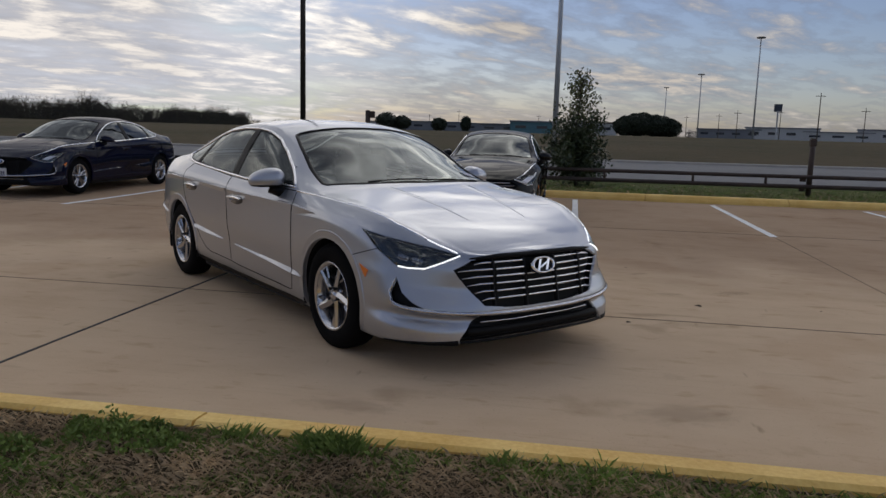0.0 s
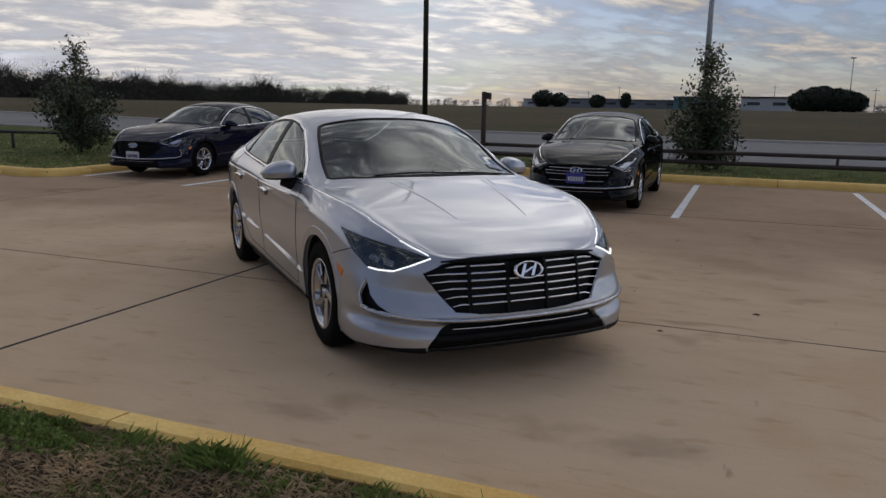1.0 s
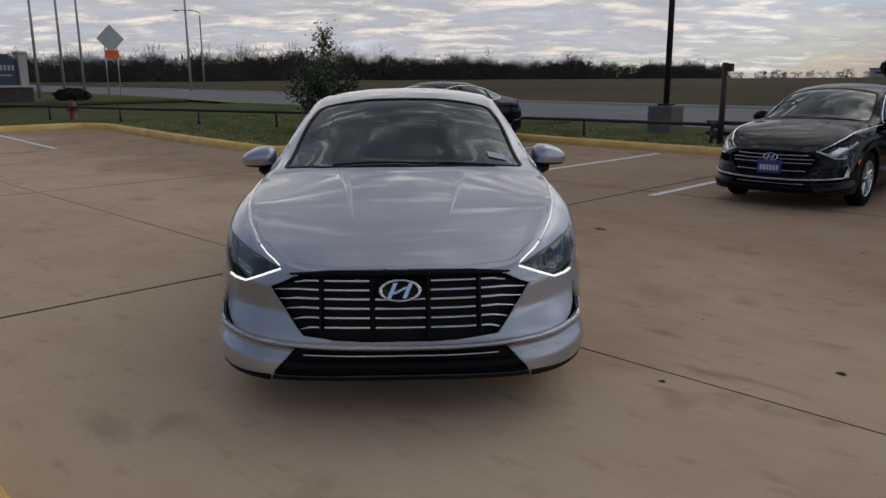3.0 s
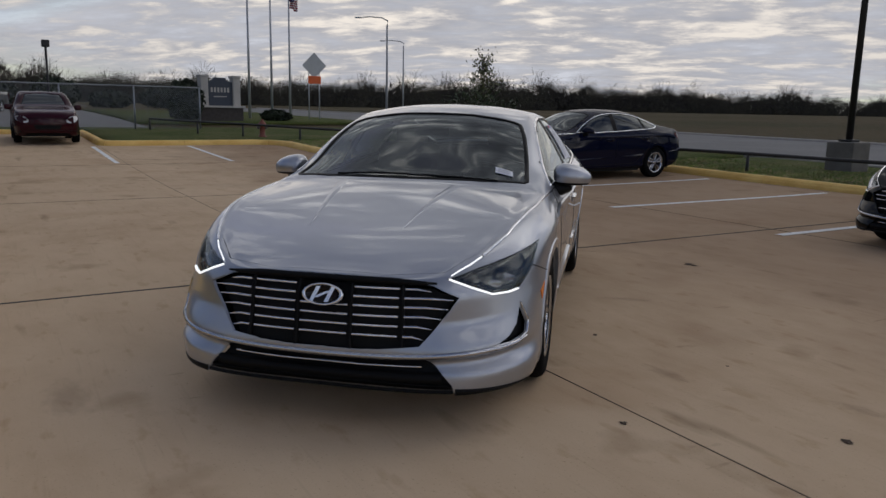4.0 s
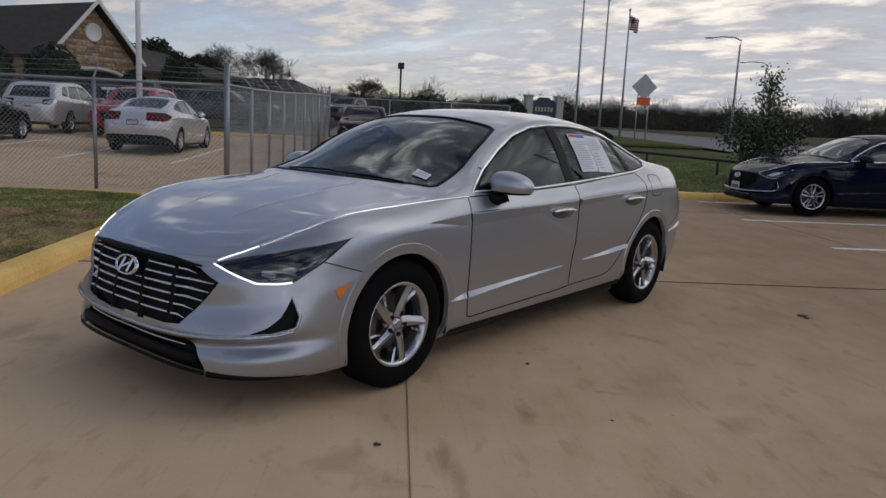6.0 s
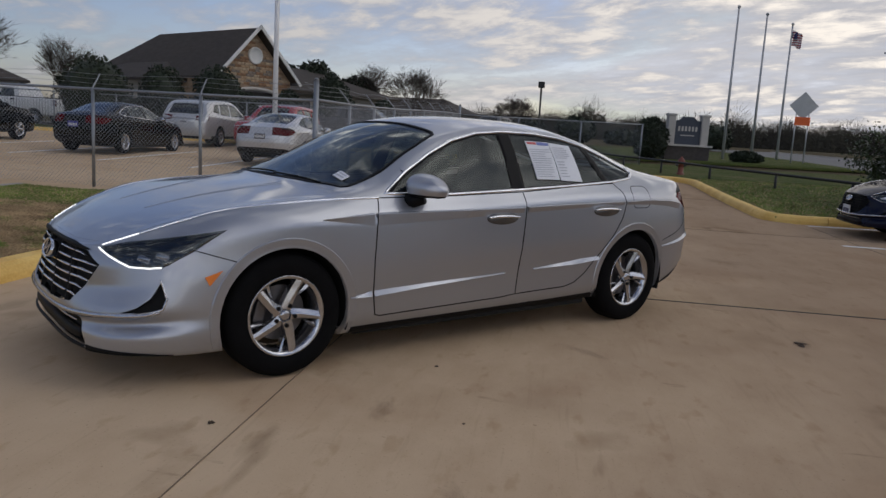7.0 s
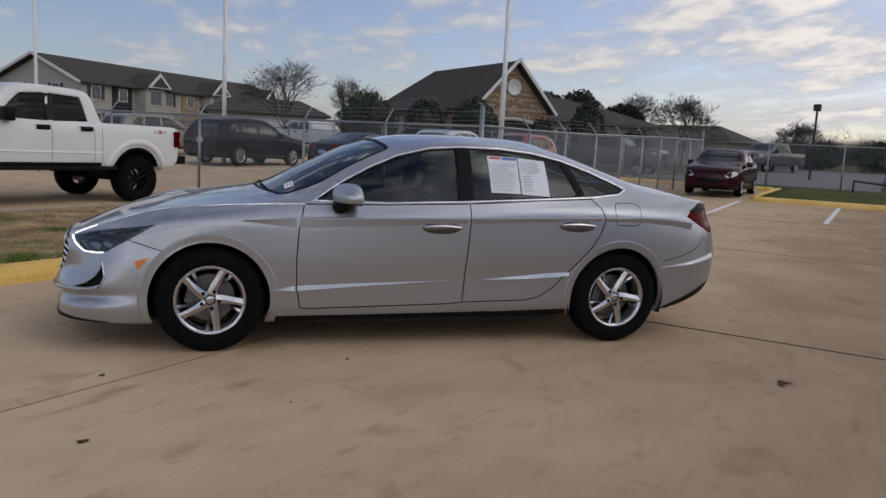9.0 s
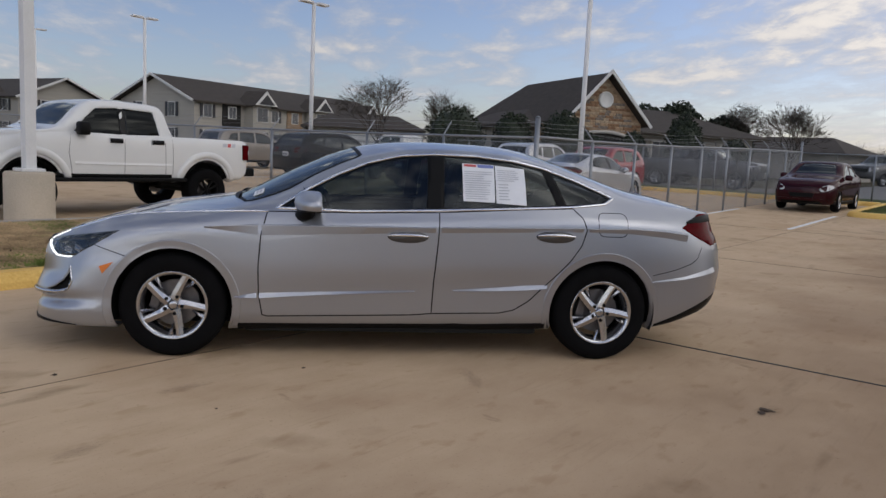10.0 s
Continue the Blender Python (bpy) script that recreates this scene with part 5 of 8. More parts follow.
bars_on(HSKIN, SV, -0.675, -0.845, 1.28, 1.20, 6, INK, ps, seed=3, lift=0.0055)
bars_on(HSKIN, SV, -0.675, -0.77, 1.19, 1.075, 6, INK, ps, seed=4, lift=0.0055)
st = hero_bit("windshield_sticker", HSKIN.plate([(0.955, 0.520), (0.955, 0.625), (0.895, 0.615), (0.895, 0.512)], TOP_VIEW, 0.004, 0.0), PAPER, "small white stock sticker")
b = bmesh.new()
for x, y0, y1 in ((0.935, 0.53, 0.61), (0.912, 0.53, 0.60)):
    q = [HSKIN.on(*TOP_VIEW, *p) for p in ((x - 0.006, y0), (x + 0.006, y0), (x + 0.006, y1), (x - 0.006, y1))]
    b.faces.new([b.verts.new(p + nn * 0.006) for p, nn in q])
part("print_line", b, INK, st)

# ---- the other vehicles ----
BLUEPLATE = mat("blue_plate", (0.05, 0.05, 0.26), 0.5, var=0.05, bump=0.0)
PLATE = mat("number_plate", (0.62, 0.63, 0.64), 0.5, var=0.05, bump=0.0)
DARKPLATE = mat("plate_print", (0.08, 0.08, 0.12), 0.6, var=0.0)
CLEARLAMP = mat("clear_lamp_plastic", (0.55, 0.55, 0.57), 0.12, var=0.1, fine=40, bump=0.1, coat=1.0)
HALO = mat("lamp_reflector", (0.62, 0.62, 0.66), 0.2, 0.6, var=0.1, bump=0.0)


def recolour(car, old, fresh, swap=()):
    """Gives a copied car its own paint."""
    table = dict([(old, fresh), *swap])
    for ob in car.children_recursive:
        for slot in ob.material_slots:
            if slot.material in table:
                fresh_one = table[slot.material]
                slot.link = "OBJECT"
                slot.material = fresh_one
    return car


def add_plate(car, x, y, z, turn, face=PLATE, tilt=0.0):
    pl = part("number_plate", box((0.012, 0.31, 0.155), None, 0.004), face, car, "car number plate", m=pose(x, y, z, 0, tilt, turn))
    bm = bmesh.new()
    for k in range(6):
        add_box(bm, (0.004, 0.030, 0.065), pose(0.007, -0.105 + k * 0.042, -0.01))
    part("print_bar", bm, DARKPLATE if face is PLATE else PLATE, pl)
    return pl


NAVY_CAR, NSKIN = build_sedan(lot(-8.2, 8.27, gz(-8.2, 8.27), -90), NAVY, "dark navy fastback sedan backed against the kerb", "fan", lit=False, tint=DARKGLASS, dressed=False, darkface=True)


def sedan_copy(a, b, turn, colour, label, sc=(1, 1, 1), swap=()):
    c = copy_thing(NAVY_CAR, lot(a, b, gz(a, b) - 0.005, turn) @ Matrix.Diagonal((*sc, 1)))
    tagged(c, label, "car")
    return recolour(c, NAVY, colour, swap)


ELANTRA = sedan_copy(0.53, 7.62, -90, BLACKP, "black compact sedan with a blue front plate", (0.943, 0.91, 0.995))
OLD_SILVER = sedan_copy(-16.6, -6.95, 180, PALEP, "pale silver sedan with red tail lights", (0.985, 0.98, 1.0), ((DARKGLASS, SIDEGLASS),))
DARK_SEDAN = sedan_copy(-16.15, -12.1, 180, BLACKP, "black sedan with red tail lights and alloy wheels", (0.985, 0.99, 1.0))
add_plate(NAVY_CAR, 2.405, 0, 0.42, 0)
add_plate(ELANTRA, 2.40, 0, 0.50, 0, BLUEPLATE)
# the compact's own face: pale lamp wedges, chrome bars and corner vents
for s in (1, -1):
    part("lamp_trim", NSKIN.ribbon([(-1.236, 0.694), (-1.025, 0.640), (-0.80, 0.735), (-0.68, 0.795)], corner_view(s), 0.018, 0.008, 0.004, 0.03), CLEARLAMP, ELANTRA, "bright lamp edge", True)
    part("lamp_reflector", NSKIN.plate([(-1.10, 0.672), (-0.98, 0.650), (-0.80, 0.735), (-0.95, 0.735)], corner_view(s), 0.004), HALO, ELANTRA, "pale headlight reflector")
    part("corner_vent", NSKIN.plate([(-0.86, 0.50), (-0.83, 0.40), (-0.92, 0.41)], corner_view(s), 0.006), CLEARLAMP, ELANTRA, "pale corner trim")
for z, w in ((0.645, 0.45), (0.60, 0.52), (0.555, 0.50), (0.465, 0.44)):
    part("grille_bar", NSKIN.ribbon([(-w, z), (0, z - 0.006), (w, z)], FRONT_VIEW, 0.011, 0.004, 0.01), SATIN, ELANTRA, "thin bright grille bar", True)
for c, w, z in ((NAVY_CAR, 0.30, 0.62),):
    for s in (1, -1):
        part("lamp_reflector", NSKIN.plate([(-1.05, 0.662), (-0.95, 0.650), (-0.80, 0.72), (-0.90, 0.725)], corner_view(s), 0.003), HALO, c, "dim headlight reflector")
for c in (OLD_SILVER, DARK_SEDAN):
    part("trunk_line", NSKIN.ribbon([(-0.60, 0.93), (-0.50, 0.72), (0.50, 0.72), (0.60, 0.93)], (Y, Z, -X), 0.006, 0.001, 0.002, 0.05), PLASTIC, c, "trunk lid gap", True)
    for s in (1, -1):
        part("tail_lamp", NSKIN.plate([(0.34 * s, 0.83), (0.46 * s, 0.94), (0.72 * s, 0.95), (0.74 * s, 0.84)], (Y, Z, -X), 0.006), REDLENS, c, "bright red tail lamp")
    add_plate(c, -2.512, 0, 0.78, 180, CHROME if c is OLD_SILVER else BLUEPLATE)
    part("rear_bumper_trim", NSKIN.ribbon([(-0.70, 0.40), (0, 0.39), (0.70, 0.40)], (Y, Z, -X), 0.07, 0.002, 0.01, 0.1), PLASTIC, c, "black lower bumper trim", True)


def boxy_skin(sp):
    """A van, hatchback or pickup skin, drawn through slices along its length."""
    top = soft(pchip(*zip(*sp["top"])), 0.05)
    belt = pchip(*zip(*sp["belt"]))
    half, w0 = sp["len"] / 2, sp["wide"] / 2
    xs = np.concatenate([[-half], -half + np.array([0.015, 0.05, 0.1]), np.linspace(-half + 0.16, half - 0.22, 90), half - np.array([0.16, 0.10, 0.05, 0.015]), [half]])
    bm = bmesh.new()
    rings = []
    for x in xs:
        e = abs(x) / half
        nose = sp["nose"] if x > 0 else sp["stern"]
        w = w0 * (1 - nose * e ** 10) * (1 - 0.02 * e * e)
        end = max(0.0, 1 - (half - abs(x)) / 0.12)
        zt, zb, zl = float(top(x)), float(belt(x)), sp["sill"] + (0.10 * end)
        zb = min(zb, zt - 0.02) - 0.03 * end * end
        zt -= 0.05 * end * end
        glass = max(0.0, zt - zb - 0.05)
        yr = w * 0.93 - glass * sp["lean"]
        ring = [(w * 0.80, zl), (w * 0.95, zl + 0.04), (w * 0.985, zl + 0.16), (w, (zl + zb) / 2), (w * 0.995, zb - 0.12), (w * 0.965, zb - 0.02), (w * 0.94, zb + 0.02),
                ((w * 0.94 + yr) / 2 + 0.012, (zb + zt) / 2 - 0.01), (yr, zt - 0.06 if glass > 0.1 else zt - 0.025), (yr - 0.07, zt - 0.018), (yr * 0.6, zt - 0.004), (0, zt)]
        v = np.arange(len(ring))
        q = np.linspace(0, len(ring) - 1, (len(ring) - 1) * 3 + 1)
        ys, zs = pchip(v, [p[0] for p in ring])(q), pchip(v, [p[1] for p in ring])(q)
        pts = [(x, y, z) for y, z in zip(ys, zs)] + [(x, -y, z) for y, z in list(zip(ys, zs))[-2::-1]]
        rings.append([bm.verts.new(p) for p in pts])
    for u, v in zip(rings, rings[1:]):
        for i in range(len(u) - 1):
            bm.faces.new((u[i], v[i], v[i + 1], u[i + 1]))
    for r in (rings[0], rings[-1]):
        n = len(r)
        for i in range(n // 2 - 0):
            j = n - 1 - i
            if i + 1 < j - 0:
                try_face = [r[i], r[i + 1], r[j - 1], r[j]] if i + 1 != j - 1 else [r[i], r[i + 1], r[j]]
                bm.faces.new(try_face)
    bmesh.ops.recalc_face_normals(bm, faces=bm.faces)
    bm.normal_update()
    if sum(f.normal.z for f in bm.faces if f.calc_center_median().z > sp["belt"][0][1]) < 0:
        bmesh.ops.reverse_faces(bm, faces=bm.faces)
        bm.normal_update()
    return bm


def build_boxy(name, m, sp, colour, label, category, glass=None, style="plain", lamps=True):
    """A parked vehicle with panes, lamps, doors and wheels."""
    bm = boxy_skin(sp)
    skin = Skin(bm)
    car = thing(name, m, label, category)
    glass = glass or DARKGLASS
    r = sp["wheel"]
    for s in (1, -1):
        for cx in sp["axles"]:
            ra = r * sp.get("arch", 1.12)
            poly = [(cx + ra * math.cos(2 * math.pi * k / 32), r + sp.get("gap", 0) + ra * math.sin(2 * math.pi * k / 32)) for k in range(32)]
            fs = carve(bm, poly, X, Z, Y * s, limit=-2.0, where=lambda c, s=s: c.y * s > sp["wide"] * 0.27)
            bmesh.ops.delete(bm, geom=fs, context="FACES")
            bm.normal_update()
    zb = min(b for _, b in sp["belt"])
    for s in (1, -1):
        for poly in sp["panes"]:
            fs = carve(bm, poly, *side_view(s), limit=0.1, where=lambda c: c.z > zb - 0.05)
            pane = lift_off(bm, fs)
            if pane.faces:
                part("side_window", rim(pane, 0.004, 0.0, -0.008), glass, car, "dark side window", True)
    for nm, poly in (("windshield", sp.get("front_pane")), ("rear_window", sp.get("rear_pane"))):
        if poly:
            f = Vector((0.6, 0, 0.8)) if nm == "windshield" else Vector((-0.8, 0, 0.6))
            view = (Y, Z, f)
            fs = carve(bm, both_x(poly), *view, limit=0.35, where=lambda c, nm=nm: (c.x > 0) == (nm == "windshield"))
            pane = lift_off(bm, fs)
            if pane.faces:
                part(nm, rim(pane, 0.004, 0.0, -0.008), glass, car, "dark " + nm.replace("_", " "), True)
    for s in (1, -1):
        for path in sp["gaps"]:
            part("shut_line", skin.ribbon(path, side_view(s), 0.010, 0.001, 0.002, 0.06), PLASTIC, car, "", True)
        for hx, hz in sp["handles"]:
            part("door_handle", skin.ribbon([(hx - 0.12, hz), (hx + 0.12, hz)], side_view(s), 0.085 if "bed" in sp else 0.05, 0.03, 0.0, 0.05), sp.get("handle_mat", colour), car, "door handle", True)
        sill_end = sp["bed"][0] - 0.95 if "bed" in sp else -sp["len"] / 2 + 0.35
        part("sill", skin.ribbon([(sill_end, sp["sill"] + 0.07), (sp["len"] / 2 - 0.4, sp["sill"] + 0.07)], side_view(s), 0.12, 0.006, 0.01, 0.2), PLASTIC, car, "black lower sill", True)
        mx, mz = sp["mirror"]
        mw, mh = (0.19, 0.23) if "bed" in sp else (0.12, 0.16)
        part("door_mirror", box((mw, 0.20, mh), pose(mx, s * (sp["wide"] / 2 + 0.06), mz), 0.05), sp.get("mirror_mat", colour), car, "door mirror", True)
        hw = sp["wide"] / 2
        z0, z1, y0, y1 = sp["head"]
        oval = [((y0 + y1) / 2 * hw * s + (y1 - y0) / 2 * hw * math.cos(k * 0.4488), (z0 + z1) / 2 + (z1 - z0) / 2 * math.sin(k * 0.4488) + (z1 - z0) * 0.25 * math.cos(k * 0.4488) * s) for k in range(14)]
        part("headlight", skin.plate(oval if sp.get("oval") else [(y0 * hw * s, z0), (y1 * hw * s, (z0 + z1) / 2), (y1 * hw * s, z1), (y0 * hw * s, z1 - 0.02)], FRONT_VIEW, 0.012, 0.02, 0.08), CLEARLAMP, car, "clear headlight")
        z0, z1, y0, y1 = sp["tail"]
        if "bed" in sp:
            part("tail_light", box((0.13, 0.12, z1 - z0), pose(-sp["len"] / 2 + 0.055, s * (hw - 0.058), (z0 + z1) / 2), 0.02), REDLENS, car, "red wrap-around tail light")
            part("reverse_lamp", box((0.07, 0.118, (z1 - z0) * 0.26), pose(-sp["len"] / 2 + 0.020, s * (hw - 0.058), (z0 + z1) / 2), 0.012), CLEARLAMP, car, "clear reverse lamp")
            x0, za, zc = sp["bed"]
            part("pillar_trim", skin.plate([(x0 - 0.055, za), (x0 - 0.055, zc), (x0 + 0.055, zc), (x0 + 0.055, za)], side_view(s), 0.002, 0.004), GLOSSBLACK, car, "black pillar trim")
        else:
            part("tail_light", skin.plate([(y0 * hw * s, z0), (y1 * hw * s, z0), (y1 * hw * s, z1), (y0 * hw * s, z1)], (Y, Z, -X), 0.012, 0.02, 0.08), REDLENS, car, "red tail light")
    z0, z1, w = sp["grille"]
    part("grille", skin.plate([(-w, z1), (-w * 0.85, z0), (w * 0.85, z0), (w, z1)], FRONT_VIEW, 0.012, 0.02, 0.1), PLASTIC, car, "black front grille")
    part("front_bumper", skin.plate([(-0.75, sp["sill"] + 0.05), (0.75, sp["sill"] + 0.05), (0.70, sp["sill"] + 0.17), (-0.70, sp["sill"] + 0.17)], FRONT_VIEW, 0.015, 0.02, 0.1), PLASTIC, car, "dark bumper intake")
    add_plate(car, -sp["len"] / 2 - 0.015, 0, sp["plate"], 180)
    part("cabin_floor", box((sp["len"] * 0.55, sp["wide"] * 0.72, 0.3), pose(-0.1, 0, sp["sill"] + 0.25), 0.03), CLOTH, car, "dark cabin floor")
    part("underbody", box((sp["len"] * 0.92, sp["wide"] * 0.72, 0.12), pose(0, 0, sp["sill"] + 0.06), 0.02), WELL, car, "dark underbody")
    part("body", rim(bm, 0.03), colour, car, "painted body shell", True)
    for x in sp["axles"]:
        for s in (1, -1):
            b = bmesh.new()
            add_lathe(b, [(r * 1.14, 0.0), (r * 1.18, 0.30), (0.05, 0.32)], pose(x, s * sp["wide"] / 2 * 0.96, r + sp.get("gap", 0), 90 * s, 0, 0), 28)
            bmesh.ops.delete(b, geom=[f for f in b.faces if f.calc_center_median().z < sp["sill"] + 0.04], context="FACES")
            part("wheel_well", b, WELL, car)
            add_wheel(car, x, s * (sp["wide"] / 2 - sp.get("inset", 0.10)), r, style, r / (0.43 if style == "truck" else 0.335))
    return car, skin


SUV = dict(len=4.75, wide=1.88, sill=0.26, lean=0.30, nose=0.16, stern=0.10, wheel=0.36, axles=(1.40, -1.35),
           top=[(2.38, 0.86), (2.2, 0.98), (1.9, 1.04), (1.2, 1.12), (1.0, 1.18), (0.45, 1.52), (0.15, 1.64), (-0.3, 1.69), (-1.2, 1.67), (-1.85, 1.60), (-2.1, 1.42), (-2.25, 1.15), (-2.38, 1.0)],
           belt=[(2.38, 0.84), (1.2, 1.03), (0.6, 1.06), (-1.0, 1.12), (-2.38, 1.14)],
           panes=[[(0.80, 1.10), (0.42, 1.36), (0.12, 1.52), (-0.35, 1.55), (-0.35, 1.11)], [(-0.43, 1.11), (-0.43, 1.55), (-1.15, 1.53), (-1.25, 1.15)], [(-1.33, 1.17), (-1.25, 1.52), (-1.60, 1.47), (-1.80, 1.24)]],
           front_pane=[(0, 1.20), (0.62, 1.19), (0.52, 1.56), (0, 1.60)], rear_pane=[(0, 1.14), (0.66, 1.14), (0.56, 1.50), (0, 1.53)],
           gaps=[[(0.82, 1.05), (0.90, 0.7), (0.84, 0.36)], [(-0.39, 1.08), (-0.40, 0.36)], [(-1.28, 1.10), (-1.15, 0.75), (-0.92, 0.40)]],
           handles=[(-0.20, 0.97), (-1.05, 0.99)], mirror=(0.72, 1.12), head=(0.72, 0.86, 0.55, 0.92), tail=(0.92, 1.08, 0.48, 0.93), grille=(0.52, 0.80, 0.45), plate=0.86)
HATCH = dict(SUV, oval=True, len=4.28, wide=1.695, sill=0.20, wheel=0.295, axles=(1.22, -1.28), lean=0.34, nose=0.22,
             top=[(2.14, 0.74), (2.0, 0.86), (1.7, 0.93), (1.05, 1.02), (0.85, 1.07), (0.25, 1.40), (0.0, 1.46), (-0.4, 1.47), (-0.9, 1.43), (-1.5, 1.12), (-1.9, 1.06), (-2.14, 0.98)],
             belt=[(2.14, 0.72), (1.0, 0.92), (0, 0.96), (-2.14, 0.98)],
             panes=[[(0.66, 0.99), (0.22, 1.28), (-0.05, 1.36), (-0.28, 1.37), (-0.28, 1.0)], [(-0.36, 1.0), (-0.36, 1.36), (-0.85, 1.30), (-1.20, 1.04)]],
             front_pane=[(0, 1.09), (0.58, 1.08), (0.47, 1.38), (0, 1.42)], rear_pane=[(0, 1.12), (0.5, 1.12), (0.45, 1.34), (0, 1.36)],
             gaps=[[(0.70, 0.95), (0.78, 0.6), (0.70, 0.30)], [(-0.32, 0.97), (-0.33, 0.30)], [(-1.15, 0.98), (-1.0, 0.62), (-0.82, 0.32)]],
             handles=[(-0.15, 0.86), (-0.92, 0.88)], mirror=(0.62, 1.0), head=(0.59, 0.76, 0.55, 0.92), tail=(0.75, 0.95, 0.6, 0.93), grille=(0.40, 0.52, 0.35), plate=0.72)
PICKUP = dict(SUV, bed=(0.11, 1.45, 1.90), len=5.9, wide=2.02, sill=0.62, gap=0.06, lean=0.24, nose=0.08, stern=0.03, wheel=0.43, axles=(1.95, -1.75), inset=0.13,
              top=[(2.95, 1.28), (2.85, 1.38), (2.5, 1.43), (1.6, 1.50), (1.42, 1.55), (0.95, 1.90), (0.72, 2.02), (0.3, 2.06), (-0.5, 2.04), (-0.80, 2.00), (-0.92, 1.80), (-0.97, 1.47), (-1.1, 1.45), (-2.95, 1.46)],
              belt=[(2.95, 1.24), (1.5, 1.42), (0.5, 1.44), (-2.95, 1.42)],
              panes=[[(1.12, 1.46), (0.86, 1.72), (0.64, 1.88), (0.16, 1.91), (0.16, 1.44)], [(0.06, 1.44), (0.06, 1.91), (-0.60, 1.88), (-0.70, 1.46)]],
              front_pane=[(0, 1.57), (0.74, 1.56), (0.62, 1.94), (0, 1.98)], rear_pane=None,
              gaps=[[(1.20, 1.40), (1.25, 1.1), (1.18, 0.74)], [(0.11, 1.42), (0.11, 0.74)], [(-0.80, 1.44), (-0.82, 0.74)], [(-0.98, 1.44), (-0.99, 0.74)]],
              handles=[(0.30, 1.33), (-0.62, 1.33)], handle_mat=PLASTIC, mirror_mat=PLASTIC, mirror=(1.02, 1.52), head=(1.02, 1.26, 0.62, 0.95), tail=(1.05, 1.36, 0.86, 0.99), grille=(0.98, 1.28, 0.58), plate=0.85)


def park(a, b, turn):
    return lot(a, b, gz(a, b), turn)


SHORT = dict(PICKUP, arch=1.26, len=5.2, axles=(1.72, -1.62), bed=(0.097, 1.45, 1.90), top=[(x * 0.881, z) for x, z in PICKUP["top"]], belt=[(x * 0.881, z) for x, z in PICKUP["belt"]],
             panes=[[(x * 0.881, z) for x, z in p] for p in PICKUP["panes"]], gaps=[[(x * 0.881, z) for x, z in p] for p in PICKUP["gaps"]], handles=[(0.26, 1.33), (-0.55, 1.33)], mirror=(0.88, 1.52))
TRUCK, TSKIN = build_boxy("pickup_truck", park(-3.0, -10.1, 0), SHORT, WHITEP, "lifted white crew cab pickup with black wheels", "pickup", BLACKGLASS, "truck")
part("rear_bumper", box((0.26, 1.84, 0.17), pose(-2.70, 0, 0.80), 0.03), PLASTIC, TRUCK, "black rear step bumper")
for s in (1, -1):
    for cx in SHORT["axles"]:
        arc = [(cx + 0.64 * math.cos(math.radians(k)), 0.49 + 0.64 * math.sin(math.radians(k))) for k in range(12, 169, 6)]
        part("wheel_flare", TSKIN.ribbon(arc, side_view(s), 0.13, 0.035, 0.004, 0.04), WHITEP, TRUCK, "white flared wheel arch", True)
    part("body_crease", TSKIN.ribbon([(1.0, 0.93), (0, 0.92), (-0.84, 0.92)], side_view(s), 0.05, 0.014, 0.001, 0.05, ridge=s), WHITEP, TRUCK)
for s in (1, -1):
    part("running_board", box((2.5, 0.10, 0.07), pose(0.1, s * 1.0, 0.64), 0.02), PLASTIC, TRUCK, "black running board")
    for i, (xx, ww) in enumerate(((-1.98, 0.10), (-2.10, 0.08), (-2.20, 0.09))):
        part("side_decal", TSKIN.plate([(xx, 1.30), (xx - ww, 1.30), (xx - ww - 0.02, 1.37), (xx - 0.02, 1.37)], side_view(s), 0.003, 0.001), INK if i != 1 else REDINK, TRUCK, "grey and red side decal")
    part("rear_axle_gear", box((0.5, 0.10, 0.12), pose(-1.1, s * 0.55, 0.55), 0.02), WELL, TRUCK, "dark suspension arm")
part("axle", tube((-1.62, -0.8, 0.43), (-1.62, 0.8, 0.43), 0.07), WELL, TRUCK, "dark rear axle")
build_boxy("suv", park(-16.1, -17.6, 180), SUV, BLACKP, "black sport utility vehicle with alloy wheels", "suv")
build_boxy("suv", park(-17.3, -24.3, 180), SUV, TANP, "taupe sport utility vehicle", "suv")
build_boxy("suv", park(-22.6, -12.3, 180), SUV, PALEP, "pale silver sport utility vehicle", "suv")
build_boxy("suv", park(-22.3, -9.5, 0), SUV, REDP, "red sport utility vehicle parked nose out", "suv", SIDEGLASS)
build_boxy("hatchback", park(-21.35, -1.5, 0), HATCH, MAROON, "maroon compact car with round clear headlights", "car", DARKGLASS)
LOWTRUCK = dict(PICKUP, bed=(0.11, 1.31, 1.76), sill=0.45, gap=0.0, wheel=0.38, wide=1.98, top=[(x, z - 0.14) for x, z in PICKUP["top"]], belt=[(x, z - 0.14) for x, z in PICKUP["belt"]],
                panes=[[(x, z - 0.14) for x, z in p] for p in PICKUP["panes"]], front_pane=[(x, z - 0.14) for x, z in PICKUP["front_pane"]],
                gaps=[[(x, z - 0.14) for x, z in p] for p in PICKUP["gaps"]], handles=[(0.30, 1.19), (-0.62, 1.19)], head=(0.88, 1.12, 0.62, 0.95), tail=(0.91, 1.22, 0.86, 0.99), grille=(0.84, 1.14, 0.58), mirror=(1.02, 1.38), plate=0.7)
build_boxy("pickup_truck", park(-31.7, -9.0, 90), LOWTRUCK, GREYP, "dark grey pickup on the side street", "pickup", SIDEGLASS)
build_boxy("pickup_truck", park(-50.2, -3.8, -22), LOWTRUCK, GREYP, "dark grey pickup on the gravel drive", "pickup", SIDEGLASS)
